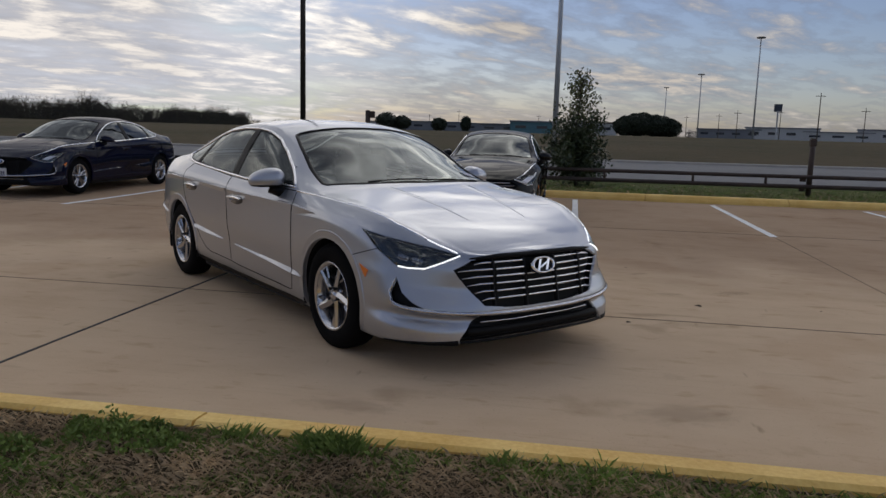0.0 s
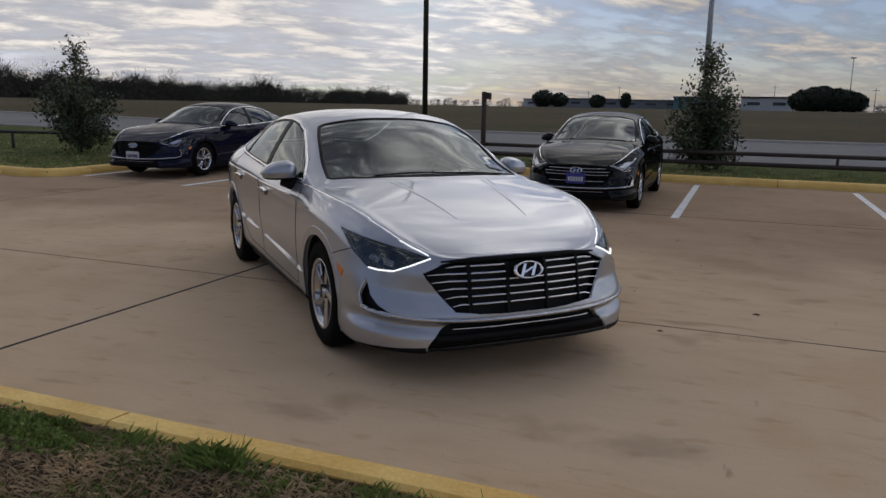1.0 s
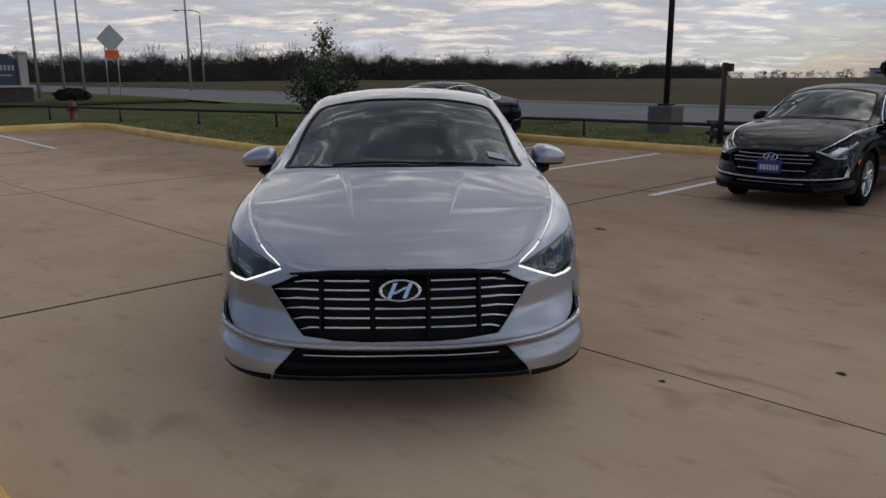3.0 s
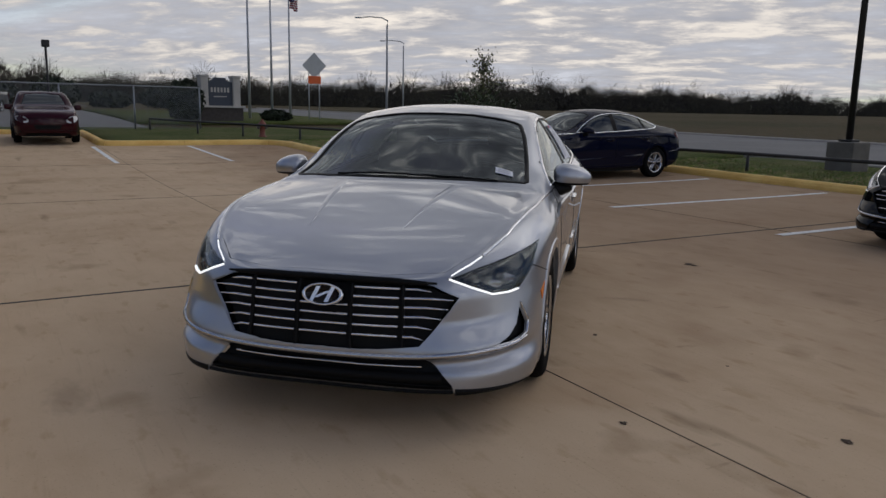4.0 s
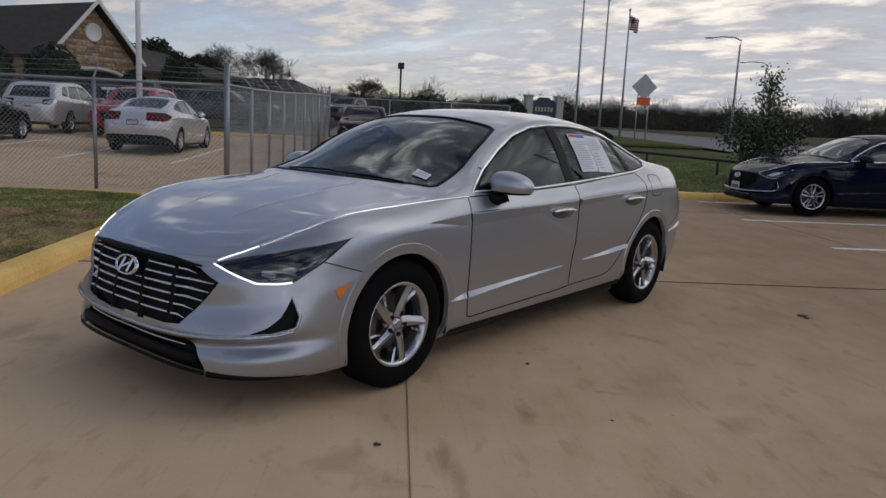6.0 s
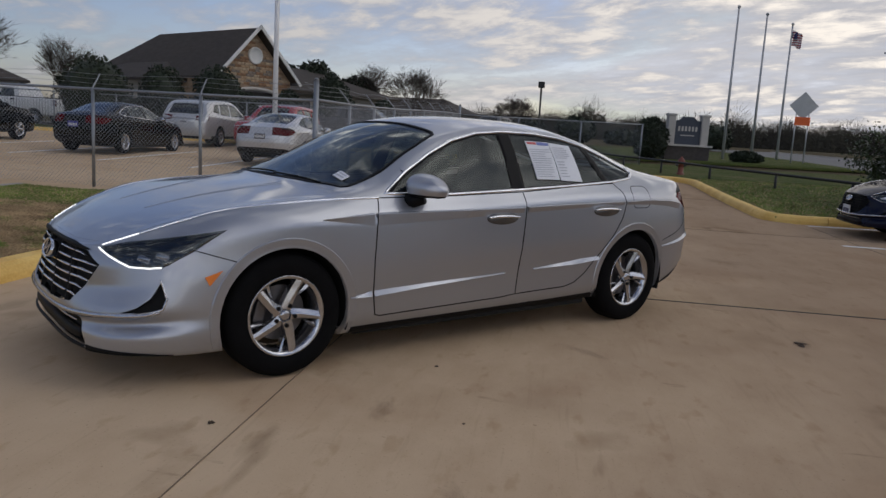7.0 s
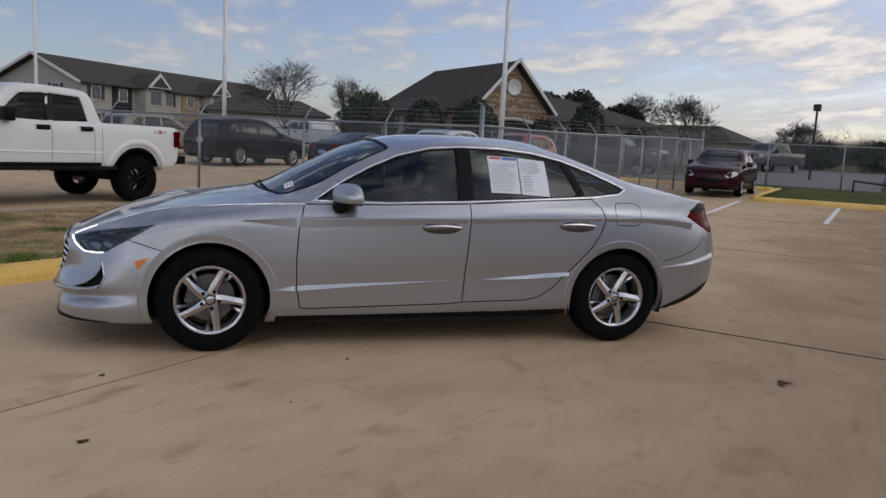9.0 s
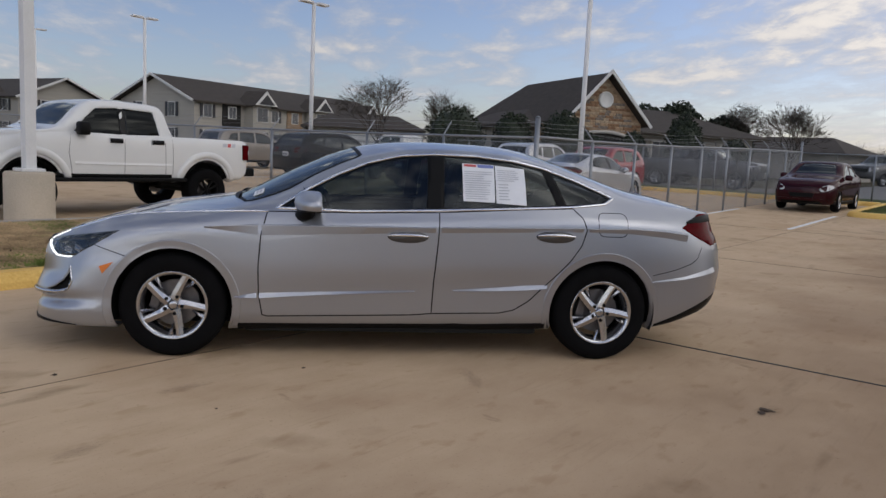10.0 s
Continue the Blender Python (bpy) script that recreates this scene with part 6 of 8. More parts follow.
build_boxy("pickup_truck", park(-30.6, -27.0, -90), LOWTRUCK, WHITEP, "white pickup on the side street", "pickup", SIDEGLASS)
build_boxy("suv", park(-33.6, -14.0, 90), SUV, WHITEP, "white sport utility vehicle on the side street", "suv")

# ---- fences, rails, poles, signs ----
GALV = mat("galvanised_steel", (0.27, 0.285, 0.305), 0.45, 0.7, var=0.12, scale=3, fine=60, bump=0.05)
BLACKSTEEL = mat("black_painted_steel", (0.020, 0.018, 0.017), 0.55, var=0.3, scale=3, fine=50, bump=0.15)
RUSTY = mat("rusty_brown_steel", (0.050, 0.032, 0.024), 0.7, var=0.4, scale=4, fine=40, bump=0.25)
WHITESTEEL = mat("white_painted_steel", (0.72, 0.72, 0.72), 0.5, var=0.06, scale=2, fine=40, bump=0.05)
PALESTEEL = mat("pale_grey_steel", (0.42, 0.43, 0.44), 0.5, 0.3, var=0.08, bump=0.05)
CAST = mat("cast_concrete_base", (0.48, 0.41, 0.32), 0.8, var=0.14, scale=2, fine=50, bump=0.2)
DIRTYCAST = mat("dark_concrete_base", (0.15, 0.135, 0.115), 0.85, var=0.25, scale=3, fine=50, bump=0.25)
SIGNBACK = mat("bare_sign_back", (0.42, 0.43, 0.43), 0.5, 0.3, var=0.08, bump=0.05)
ORANGE = mat("orange_sign", (0.80, 0.13, 0.02), 0.5, var=0.06, bump=0.0)
HYDRANT = mat("red_hydrant_paint", (0.20, 0.05, 0.03), 0.5, var=0.2, fine=40, bump=0.1)


def chain_fence(name, a0, b0, a1, b1, posts, height, label, tall=(), arms=True, rail=True, pitch=0.075, lean_out=1):
    """A chain-link run between two corners of the plan, with barbed wire on leaning arms."""
    p, q = Vector((a0, b0)), Vector((a1, b1))
    d = (q - p).normalized()
    out = Vector((-d.y, d.x)) * lean_out
    root = thing(name, LOT, label, "fence")

    def spot(s):
        c = p + d * s
        return c.x, c.y, gz(c.x, c.y)
    full = (q - p).length
    for s in posts:
        x, y, z = spot(s)
        if s in tall:
            bm = tube((x, y, z - 0.05), (x, y, z + height + 0.32), 0.045, sides=14)
            add_tube(bm, (x, y, z + height + 0.32), (x, y, z + height + 0.36), 0.052, 0.02, 14)
            part("post", bm, GALV, root, "thick corner post", True)
        else:
            part("post", tube((x, y, z - 0.05), (x, y, z + height), 0.030, sides=10), GALV, root, "", True)
            if arms:
                part("barb_arm", tube((x, y, z + height), (x + out.x * 0.22, y + out.y * 0.22, z + height + 0.26), 0.016, 0.012, 6), GALV, root, "leaning arm for barbed wire")
    if rail:
        for h in (height - 0.02,):
            bm = bmesh.new()
            add_sweep(bm, [(spot(s)[0], spot(s)[1], spot(s)[2] + h) for s in np.linspace(0, full, 9)], 0.022, 8)
            part("top_rail", bm, GALV, root, "", True)
    bm = bmesh.new()
    bot = height * 0
    n = int((full + height) / pitch)
    h = height - 0.03
    lean = Vector((d.x, d.y, 0))
    side = Vector((out.x, out.y, 0)) * 0.0026
    for k in range(-int(height / pitch), int(full / pitch) + 1):
        for up in (1, -1):
            s0, s1 = k * pitch, k * pitch + h
            lo, hi = max(s0, 0.0), min(s1, full)
            if hi - lo < 0.05:
                continue
            z0, z1 = (lo - s0) / (s1 - s0) * h, (hi - s0) / (s1 - s0) * h
            if up < 0:
                z0, z1 = h - z0, h - z1
            A, B = spot(lo), spot(hi)
            pa, pb = Vector((A[0], A[1], A[2] + 0.02 + z0)), Vector((B[0], B[1], B[2] + 0.02 + z1))
            cross = (pb - pa).cross(side).normalized() * 0.0023
            off = side * up
            vs = [bm.verts.new(v) for v in (pa - cross + off, pa + cross + off, pb + cross + off, pb - cross + off, pa - off * 0.6, pb - off * 0.6)]
            bm.faces.new((vs[0], vs[1], vs[2], vs[3]))
            bm.faces.new((vs[1], vs[4], vs[5], vs[2]))
            bm.faces.new((vs[4], vs[0], vs[3], vs[5]))
    ob = part("chain_link", bm, GALV, root, "woven galvanised wire mesh")
    ob["kind"] = "stuff"
    if arms:
        for t in (0.35, 0.68, 1.0):
            bm = bmesh.new()
            pts = [(spot(s)[0] + out.x * 0.22 * t, spot(s)[1] + out.y * 0.22 * t, spot(s)[2] + height + 0.26 * t - 0.02 * math.sin(s * 2.1)) for s in np.arange(0, full, 0.7)]
            add_sweep(bm, pts, 0.003, 3)
            part("barbed_wire", bm, GALV, root)
    return root


chain_fence("fence", -7.2, -3.12, -7.2, -25.5, [0, 2.08, 4.12, 7.2, 10.3, 13.35, 16.4, 19.4, 22.3], 1.76, "galvanised chain-link fence with barbed wire arms", (0,), lean_out=-1)
chain_fence("fence", -7.2, -3.12, -25.6, -3.12, [2.1, 4.1, 6.15, 8.2, 10.25, 12.3, 14.35, 16.4, 18.4], 1.78, "galvanised chain-link fence seen end on", (18.4,), lean_out=1)
chain_fence("fence", -25.7, -3.12, -25.9, 4.2, [2.4, 4.9, 7.3], 1.75, "low chain-link fence behind the lawn", (), arms=False)
chain_fence("fence", -25.7, -3.2, -26.2, -34, [3.05 * k for k in range(1, 11)], 1.75, "chain-link fence at the back of the yard", (), pitch=0.11)


def pipe_rail(name, pts, height, label, material=BLACKSTEEL, low=None, r=0.038):
    """A low pipe rail on short posts."""
    root = thing(name, LOT, label, "rail")
    zs = [(a, b, gz(a, b) + 0.15) for a, b in pts]
    for a, b, z in zs:
        part("post", tube((a, b, z - 0.2), (a, b, z + height), r * 0.95, sides=10), material, root, "", True)
    for h in [height] + ([low] if low else []):
        bm = bmesh.new()
        add_sweep(bm, [(a, b, z + h) for a, b, z in zs], r, 10)
        part("rail_pipe", bm, material, root, "", True)
    return root


pipe_rail("pipe_rail", [(-25.3, 2.2), (-22.5, 3.3), (-20.8, 4.4), (-18.3, 5.5), (-16.1, 6.8), (-14.0, 8.0), (-11.4, 9.4), (-8.8, 10.6), (-6.2, 11.35), (-3.25, 11.75)], 0.40, "low black steel pipe rail on short posts")
GATE = thing("pipe_gate", LOT, "rusty brown double pipe gate across the verge", "gate")
for h, r in ((0.44, 0.045), (0.22, 0.05)):
    bm = bmesh.new()
    add_sweep(bm, [(a, 11.85 + 0.03 * (a + 3), gz(a, 11.85) + 0.15 + h) for a in np.arange(-3.4, 24, 1.5)], r, 10)
    part("gate_pipe", bm, RUSTY, GATE, "", True)
for a in (-1.5, 2.6, 4.6, 6.2, 8.8, 11.5, 14.5, 18, 21):
    b = 11.85 + 0.03 * (a + 3)
    part("gate_stub", tube((a, b, gz(a, b) + 0.36), (a, b, gz(a, b) + 0.60), 0.03, sides=8), RUSTY, GATE, "", True)
for a, b, h in ((-3.05, 11.75, 1.72), (7.15, 12.2, 1.35)):
    g = thing("gate_post", lot(a, b, gz(a, b) + 0.1), "rusty brown steel gate post with a latch box", "post")
    part("pole", tube((0, 0, 0), (0, 0, h), 0.06, sides=14), RUSTY, g, "", True)
    part("latch_box", box((0.14, 0.12, 0.16), pose(0.10 if h > 1.5 else 0.0, 0, h - 0.10), 0.02), RUSTY, g, "small steel latch box")
    for z in (0.22, 0.44):
        part("roller", tube((-0.14, 0, z - 0.06), (-0.14, 0, z + 0.06), 0.07, sides=12), RUSTY, g, "gate roller", True)


def lamp_post(name, a, b, height, r0, r1, material, label, base=None, heads=0, square=False, lean=0.0, dz=0.0):
    g = thing(name, lot(a, b, gz(a, b) + dz), label, "lamp post")
    z0 = 0.0
    if base:
        br, bh, bm_, kind = base
        if kind == "square":
            part("base", box((br * 2, br * 2, bh + 0.3), pose(0, 0, bh / 2 - 0.15), 0.03), bm_, g, "concrete base block")
        else:
            bm = bmesh.new()
            add_lathe(bm, [(br, -0.2), (br, bh - 0.03), (br - 0.03, bh), (0.001, bh)], None, 36)
            part("base", bm, bm_, g, "round cast concrete base", True)
        z0 = bh
        part("base_plate", box((r0 * 4.2, r0 * 4.2, 0.05), pose(0, 0, bh + 0.03), 0.01), material, g, "square base plate")
    if square:
        bm = box((r0 * 2, r0 * 2, height - z0), pose(0, 0, (height + z0) / 2), 0.012)
        part("pole", bm, material, g, "square pole")
    else:
        part("pole", tube((0, 0, z0), (0, 0, height), r0, r1, 16), material, g, "", True)
    for k in range(heads):
        s = 1 if k == 0 else -1
        part("lamp_head", box((0.55, 0.30, 0.09), pose(0.38 * s, 0, height + 0.02), 0.03), material, g, "flat lamp head")
        part("lamp_arm", tube((0, 0, height - 0.05), (0.2 * s, 0, height), 0.03), material, g)
    return g


lamp_post("lamp_post", -5.4, 13.7, 9.5, 0.075, 0.06, BLACKSTEEL, "tall black lamp post on a square concrete base", (0.32, 0.62, DIRTYCAST, "square"), dz=0.18)
lamp_post("lamp_post", 0.9, 31.0, 11.0, 0.14, 0.09, PALESTEEL, "tall grey steel lamp post beyond the road")
lamp_post("lamp_post", -1.1, -8.75, 7.4, 0.085, 0.085, WHITESTEEL, "white square lamp pole on a round concrete drum", (0.37, 0.78, CAST, "round"), square=True)
for a, b, h in ((-17.9, -8.0, 6.6), (-15.6, -18.4, 6.5), (-15.9, -30.7, 6.75), (-16.4, -43.5, 6.9)):
    lamp_post("lamp_post", a, b, h, 0.085, 0.07, WHITESTEEL, "tall white lamp pole with flat twin heads", None, 2)
g = lamp_post("lamp_post", -38.5, -0.3, 3.55, 0.06, 0.055, BLACKSTEEL, "short black lamp post with a box lantern")
part("lantern", box((0.36, 0.36, 0.34), pose(0, 0, 3.72), 0.04), BLACKSTEEL, g, "black box lantern")

for k, (a, b, h) in enumerate(((-52.6, 25.4, 7.8), (-74.0, 38.0, 7.9))):
    g = thing("street_lamp", lot(a, b, gz(a, b)), "grey street lamp with a curved arm", "street lamp")
    bm = bmesh.new()
    add_sweep(bm, [(0, 0, 0), (0, 0, h * 0.5), (0, 0, h - 0.6), (0.1, 0.02, h - 0.2), (-0.3, -0.3, h + 0.05), (-1.0, -1.0, h + 0.15), (-1.5, -1.5, h + 0.12)], 0.07, 8, radii=[0.11, 0.09, 0.07, 0.06, 0.05, 0.045, 0.045])
    part("pole", bm, PALESTEEL, g, "", True)
    part("lamp_head", box((0.6, 0.22, 0.10), pose(-1.75, -1.75, h + 0.10, 0, 0, 45), 0.03), PALESTEEL, g, "flat lamp head")

FLAG = bpy.data.materials.new("striped_flag")
FLAG.use_nodes = True
fn, fl = FLAG.node_tree.nodes, FLAG.node_tree.links
fw = fn.new("ShaderNodeTexWave")
fw.bands_direction, fw.inputs["Scale"].default_value = "Z", 2.2
ft = fn.new("ShaderNodeTexCoord")
fr_ = fn.new("ShaderNodeValToRGB")
fr_.color_ramp.interpolation = "CONSTANT"
fr_.color_ramp.elements[0].color, fr_.color_ramp.elements[1].color, fr_.color_ramp.elements[1].position = (0.30, 0.03, 0.04, 1), (0.6, 0.58, 0.57, 1), 0.5
fl.new(ft.outputs["Object"], fw.inputs["Vector"])
fl.new(fw.outputs[0], fr_.inputs[0])
fl.new(fr_.outputs[0], fn["Principled BSDF"].inputs["Base Color"])
BLUECLOTH = mat("blue_cloth", (0.025, 0.03, 0.10), 0.8, var=0.1, bump=0.0)
for k, (a, b) in enumerate(((-39.1, 10.0), (-41.2, 12.0), (-44.5, 14.3))):
    z = gz(a, b)
    g = thing("flagpole", lot(a, b, z), "tall pale flagpole" + (" with a small striped flag" if k == 2 else " without a flag"), "flagpole", "flagpoles")
    part("pole", tube((0, 0, 0), (0, 0, 8.9 - z), 0.085, 0.045, 12), PALESTEEL, g, "", True)
    bm = bmesh.new()
    bmesh.ops.create_uvsphere(bm, u_segments=10, v_segments=8, radius=0.09)
    part("finial", bm, PALESTEEL, g, "", True, pose(0, 0, 8.95 - z))
    if k == 2:
        bm = bmesh.new()
        nx, nz = 10, 6
        g0 = [[bm.verts.new((-0.04 - 0.75 * i / nx * (1 - 0.25 * j / nz), 0.10 * math.sin(i * 1.1 + j * 0.5), -0.25 * i / nx - 0.85 * j / nz)) for j in range(nz + 1)] for i in range(nx + 1)]
        for i in range(nx):
            for j in range(nz):
                bm.faces.new((g0[i][j], g0[i + 1][j], g0[i + 1][j + 1], g0[i][j + 1]))
        fo = part("flag", bm, FLAG, g, "red and white striped flag", True, pose(0, 0, 8.6 - z, 0, 0, -75))
        bm = box((0.32, 0.05, 0.40), pose(-0.20, 0.02, -0.28), 0.01)
        part("canton", bm, BLUECLOTH, fo, "blue corner")

g = thing("road_sign", lot(-39.3, 14.0, gz(-39.3, 14)), "back of a diamond road sign over an orange plate", "road sign")
for y in (-0.33, 0.33):
    part("post", tube((0, y, 0), (0, y, 3.5), 0.035, sides=8), PALESTEEL, g, "", True)
part("diamond", box((0.03, 1.08, 1.08), pose(0.06, 0, 3.25, 45, 0, 0), 0.01), SIGNBACK, g, "bare grey sign back")
part("orange_plate", box((0.03, 0.80, 0.45), pose(0.09, 0, 2.42), 0.01), ORANGE, g, "plain orange plate")

SIGNSTONE = mat("pale_sign_stone", (0.47, 0.44, 0.40), 0.8, var=0.1, scale=3, fine=30, bump=0.2)
SIGNDARK = mat("slate_sign_panel", (0.045, 0.055, 0.075), 0.6, var=0.1, bump=0.05)
DARKBRICK = mat("dark_sign_brick", (0.06, 0.05, 0.045), 0.85, var=0.3, scale=6, fine=25, bump=0.4)
g = thing("monument_sign", lot(-35.6, 7.4, gz(-35.6, 7.4), 8), "stone monument sign with a dark panel", "sign")
part("plinth", box((0.7, 2.3, 0.8), pose(0, 0, 0.40), 0.03), DARKBRICK, g, "dark brick plinth")
part("ledge", box((0.9, 2.5, 0.10), pose(0, 0, 0.85), 0.02), SIGNSTONE, g, "pale stone ledge")
for y in (-0.86, 0.86):
    pl = part("pillar", box((0.5, 0.38, 1.45), pose(0, y, 1.62), 0.02), SIGNSTONE, g, "pale stone pillar")
    part("cap", box((0.6, 0.48, 0.12), pose(0, y, 2.38), 0.03), SIGNSTONE, pl)
pn = part("panel", prism([(-0.67, 0), (0.67, 0), (0.67, 1.2), (0.42, 1.24), (0.28, 1.42), (-0.28, 1.42), (-0.42, 1.24), (-0.67, 1.2)], -0.10, 0.10, pose(0, 0, 0.9, 90, 0, 90)), SIGNDARK, g, "dark slate panel")
for k in range(6):
    part("letter_bar", box((0.02, 0.10, 0.24), pose(0.11, -0.44 + k * 0.176, 1.70)), SIGNSTONE, pn, "pale letter bar")
part("letter_bar", box((0.02, 0.70, 0.05), pose(0.11, 0, 1.36)), SIGNSTONE, pn, "pale letter bar")

g = thing("fire_hydrant", lot(-20.6, 5.0, gz(-20.6, 5) + 0.12), "faded red fire hydrant on the lawn", "hydrant")
bm = bmesh.new()
add_lathe(bm, [(0.13, 0), (0.13, 0.05), (0.09, 0.07), (0.09, 0.38), (0.13, 0.40), (0.13, 0.44), (0.10, 0.50), (0.04, 0.56), (0.03, 0.60), (0.001, 0.60)], None, 20)
part("barrel", bm, HYDRANT, g, "", True)
for s in (1, -1):
    part("nozzle", tube((0, 0.05 * s, 0.33), (0, 0.17 * s, 0.33), 0.05, sides=12), IRON, g, "grey nozzle cap", True)

# debris and stains on the slab
LEAFBITS = mat("dry_leaf", (0.065, 0.040, 0.024), 0.9, var=0.3, bump=0.2)
rnd = random.Random(4)


def crumb(a_x, a_y, r, flat=0.25):
    bm = bmesh.new()
    bmesh.ops.create_icosphere(bm, subdivisions=2, radius=1)
    for v in bm.verts:
        k = 1 + 1.1 * noise.noise(v.co * 2.3 + Vector((a_x, a_y, 0)))
        v.co = Vector((v.co.x * r * k * 1.3, v.co.y * r * k, max(v.co.z * r * flat * k, -0.001)))
    tagged(part("leaf_litter", bm, LEAFBITS, m=pose(a_x, a_y, 0.004, 0, 0, rnd.random() * 360)), "scrap of dry leaf on the concrete slab", "litter", "leaf litter")


for x, y, r in ((1.987, 1.315, 0.014), (0.584, 1.145, 0.011), (-2.057, 1.947, 0.028), (-2.00, 1.99, 0.018), (1.932, 2.281, 0.017), (2.6, 3.0, 0.007), (0.4, 3.2, 0.007), (-3.1, 4.2, 0.012), (1.0, 1.9, 0.007)):
    crumb(x, y, r)

STAIN = bpy.data.materials.new("old_oil_stain")
STAIN.use_nodes = True
tn, tl = STAIN.node_tree.nodes, STAIN.node_tree.links
st_at, st_len, st_noise = tn.new("ShaderNodeTexCoord"), tn.new("ShaderNodeVectorMath"), tn.new("ShaderNodeTexNoise")
st_len.operation = "LENGTH"
st_noise.inputs["Scale"].default_value, st_noise.inputs["Detail"].default_value = 2.6, 7
tl.new(st_at.outputs["Object"], st_len.inputs[0])
tl.new(st_at.outputs["Object"], st_noise.inputs["Vector"])
st_sum, st_edge = tn.new("ShaderNodeMath"), tn.new("ShaderNodeMapRange")
st_sum.operation = "MULTIPLY_ADD"
st_sum.inputs[1].default_value = -1.6
tl.new(st_noise.outputs[0], st_sum.inputs[0])
tl.new(st_len.outputs["Value"], st_sum.inputs[2])
st_edge.inputs["From Min"].default_value, st_edge.inputs["From Max"].default_value = 0.12, -0.55
st_edge.inputs["To Max"].default_value = 0.16
tl.new(st_sum.outputs[0], st_edge.inputs["Value"])
st_clear, st_mix = tn.new("ShaderNodeBsdfTransparent"), tn.new("ShaderNodeMixShader")
tn["Principled BSDF"].inputs["Base Color"].default_value = (0.13, 0.085, 0.058, 1)
tn["Principled BSDF"].inputs["Roughness"].default_value = 0.85
tl.new(st_edge.outputs[0], st_mix.inputs[0])
tl.new(st_clear.outputs[0], st_mix.inputs[1])
tl.new(tn["Principled BSDF"].outputs[0], st_mix.inputs[2])
tl.new(st_mix.outputs[0], tn["Material Output"].inputs[0])
for k, (a, b, ra, rb, turn) in enumerate(((0.84, -2.6, 0.32, 0.14, 0), (2.5, -2.31, 0.36, 0.20, 20), (-14.6, 0.5, 1.0, 0.42, 60), (-15.3, 1.0, 0.7, 0.3, 40), (-13.9, 1.9, 0.7, 0.3, 70), (2.58, 1.7, 0.16, 0.08, 40),
                                       (2.78, 0.75, 0.16, 0.08, 10), (1.96, 0.29, 0.20, 0.08, 0), (3.35, 0.95, 0.26, 0.12, 30), (0.6, 1.3, 0.24, 0.07, 50), (-0.15, 2.84, 0.16, 0.08, 0))):
    bm = bmesh.new()
    bmesh.ops.create_circle(bm, cap_ends=True, segments=24, radius=1)
    tagged(part("trim_stain", bm, STAIN, m=lot(a, b, gz(a, b) + 0.003, turn) @ Matrix.Diagonal((ra, rb, 1, 1))), "faded dark stain on the concrete slab", "stain", "slab stains", "structure")
for a, b, size in ((-5.15, -3.78, 0.05), (-4.5, -3.62, 0.045)):
    bm = bmesh.new()
    bmesh.ops.create_icosphere(bm, subdivisions=2, radius=size)
    for v in bm.verts:
        v.co *= 1 + 0.7 * noise.noise(v.co * 40 + Vector((a, b, 0)))
        v.co.z = max(v.co.z * 0.5, -0.004)
    tagged(part("paper_scrap", bm, PAPER, m=lot(a, b, gz(a, b) + 0.155)), "crumpled white paper scrap on the grass island", "litter")

# ---- trees, hedges, far woods, houses ----
BARK = mat("grey_bark", (0.085, 0.070, 0.058), 0.9, var=0.3, scale=6, fine=40, bump=0.4)
TWIG = mat("bare_twigs", (0.075, 0.060, 0.050), 0.9, var=0.2, bump=0.0)
LEAF = mat("holly_leaf", (0.024, 0.040, 0.013), 0.45, var=0.5, scale=2, fine=9, bump=0.0, tint=(0.042, 0.060, 0.020))
LEAFTOP = mat("pale_new_leaf", (0.12, 0.13, 0.055), 0.6, var=0.4, scale=2, fine=9, bump=0.0)
DARKLEAF = mat("dark_evergreen", (0.017, 0.026, 0.011), 0.7, var=0.5, scale=1.2, fine=6, bump=0.0)
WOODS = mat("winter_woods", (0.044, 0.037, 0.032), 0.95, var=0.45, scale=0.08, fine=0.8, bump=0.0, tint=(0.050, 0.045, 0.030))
# paler and greyer than WOODS: distance haze is put into the colour
HAZYWOODS = mat("haze_tinted_woods", (0.060, 0.058, 0.058), 0.95, var=0.3, scale=0.05, fine=0.6, bump=0.0)


def leaf_quads(bm, centre, size, rnd, squash=1.0):
    d = Vector((rnd.gauss(0, 1), rnd.gauss(0, 1), rnd.gauss(0, 1) * squash)).normalized()
    u = d.orthogonal().normalized()
    w = d.cross(u)
    an = rnd.random() * 6.28
    u, w = u * math.cos(an) + w * math.sin(an), w * math.cos(an) - u * math.sin(an)
    u, w = u * size, w * size * 0.5
    c = Vector(centre)
    bm.faces.new([bm.verts.new(p) for p in (c - u, c - u * 0.1 + w, c + u, c - u * 0.1 - w)])


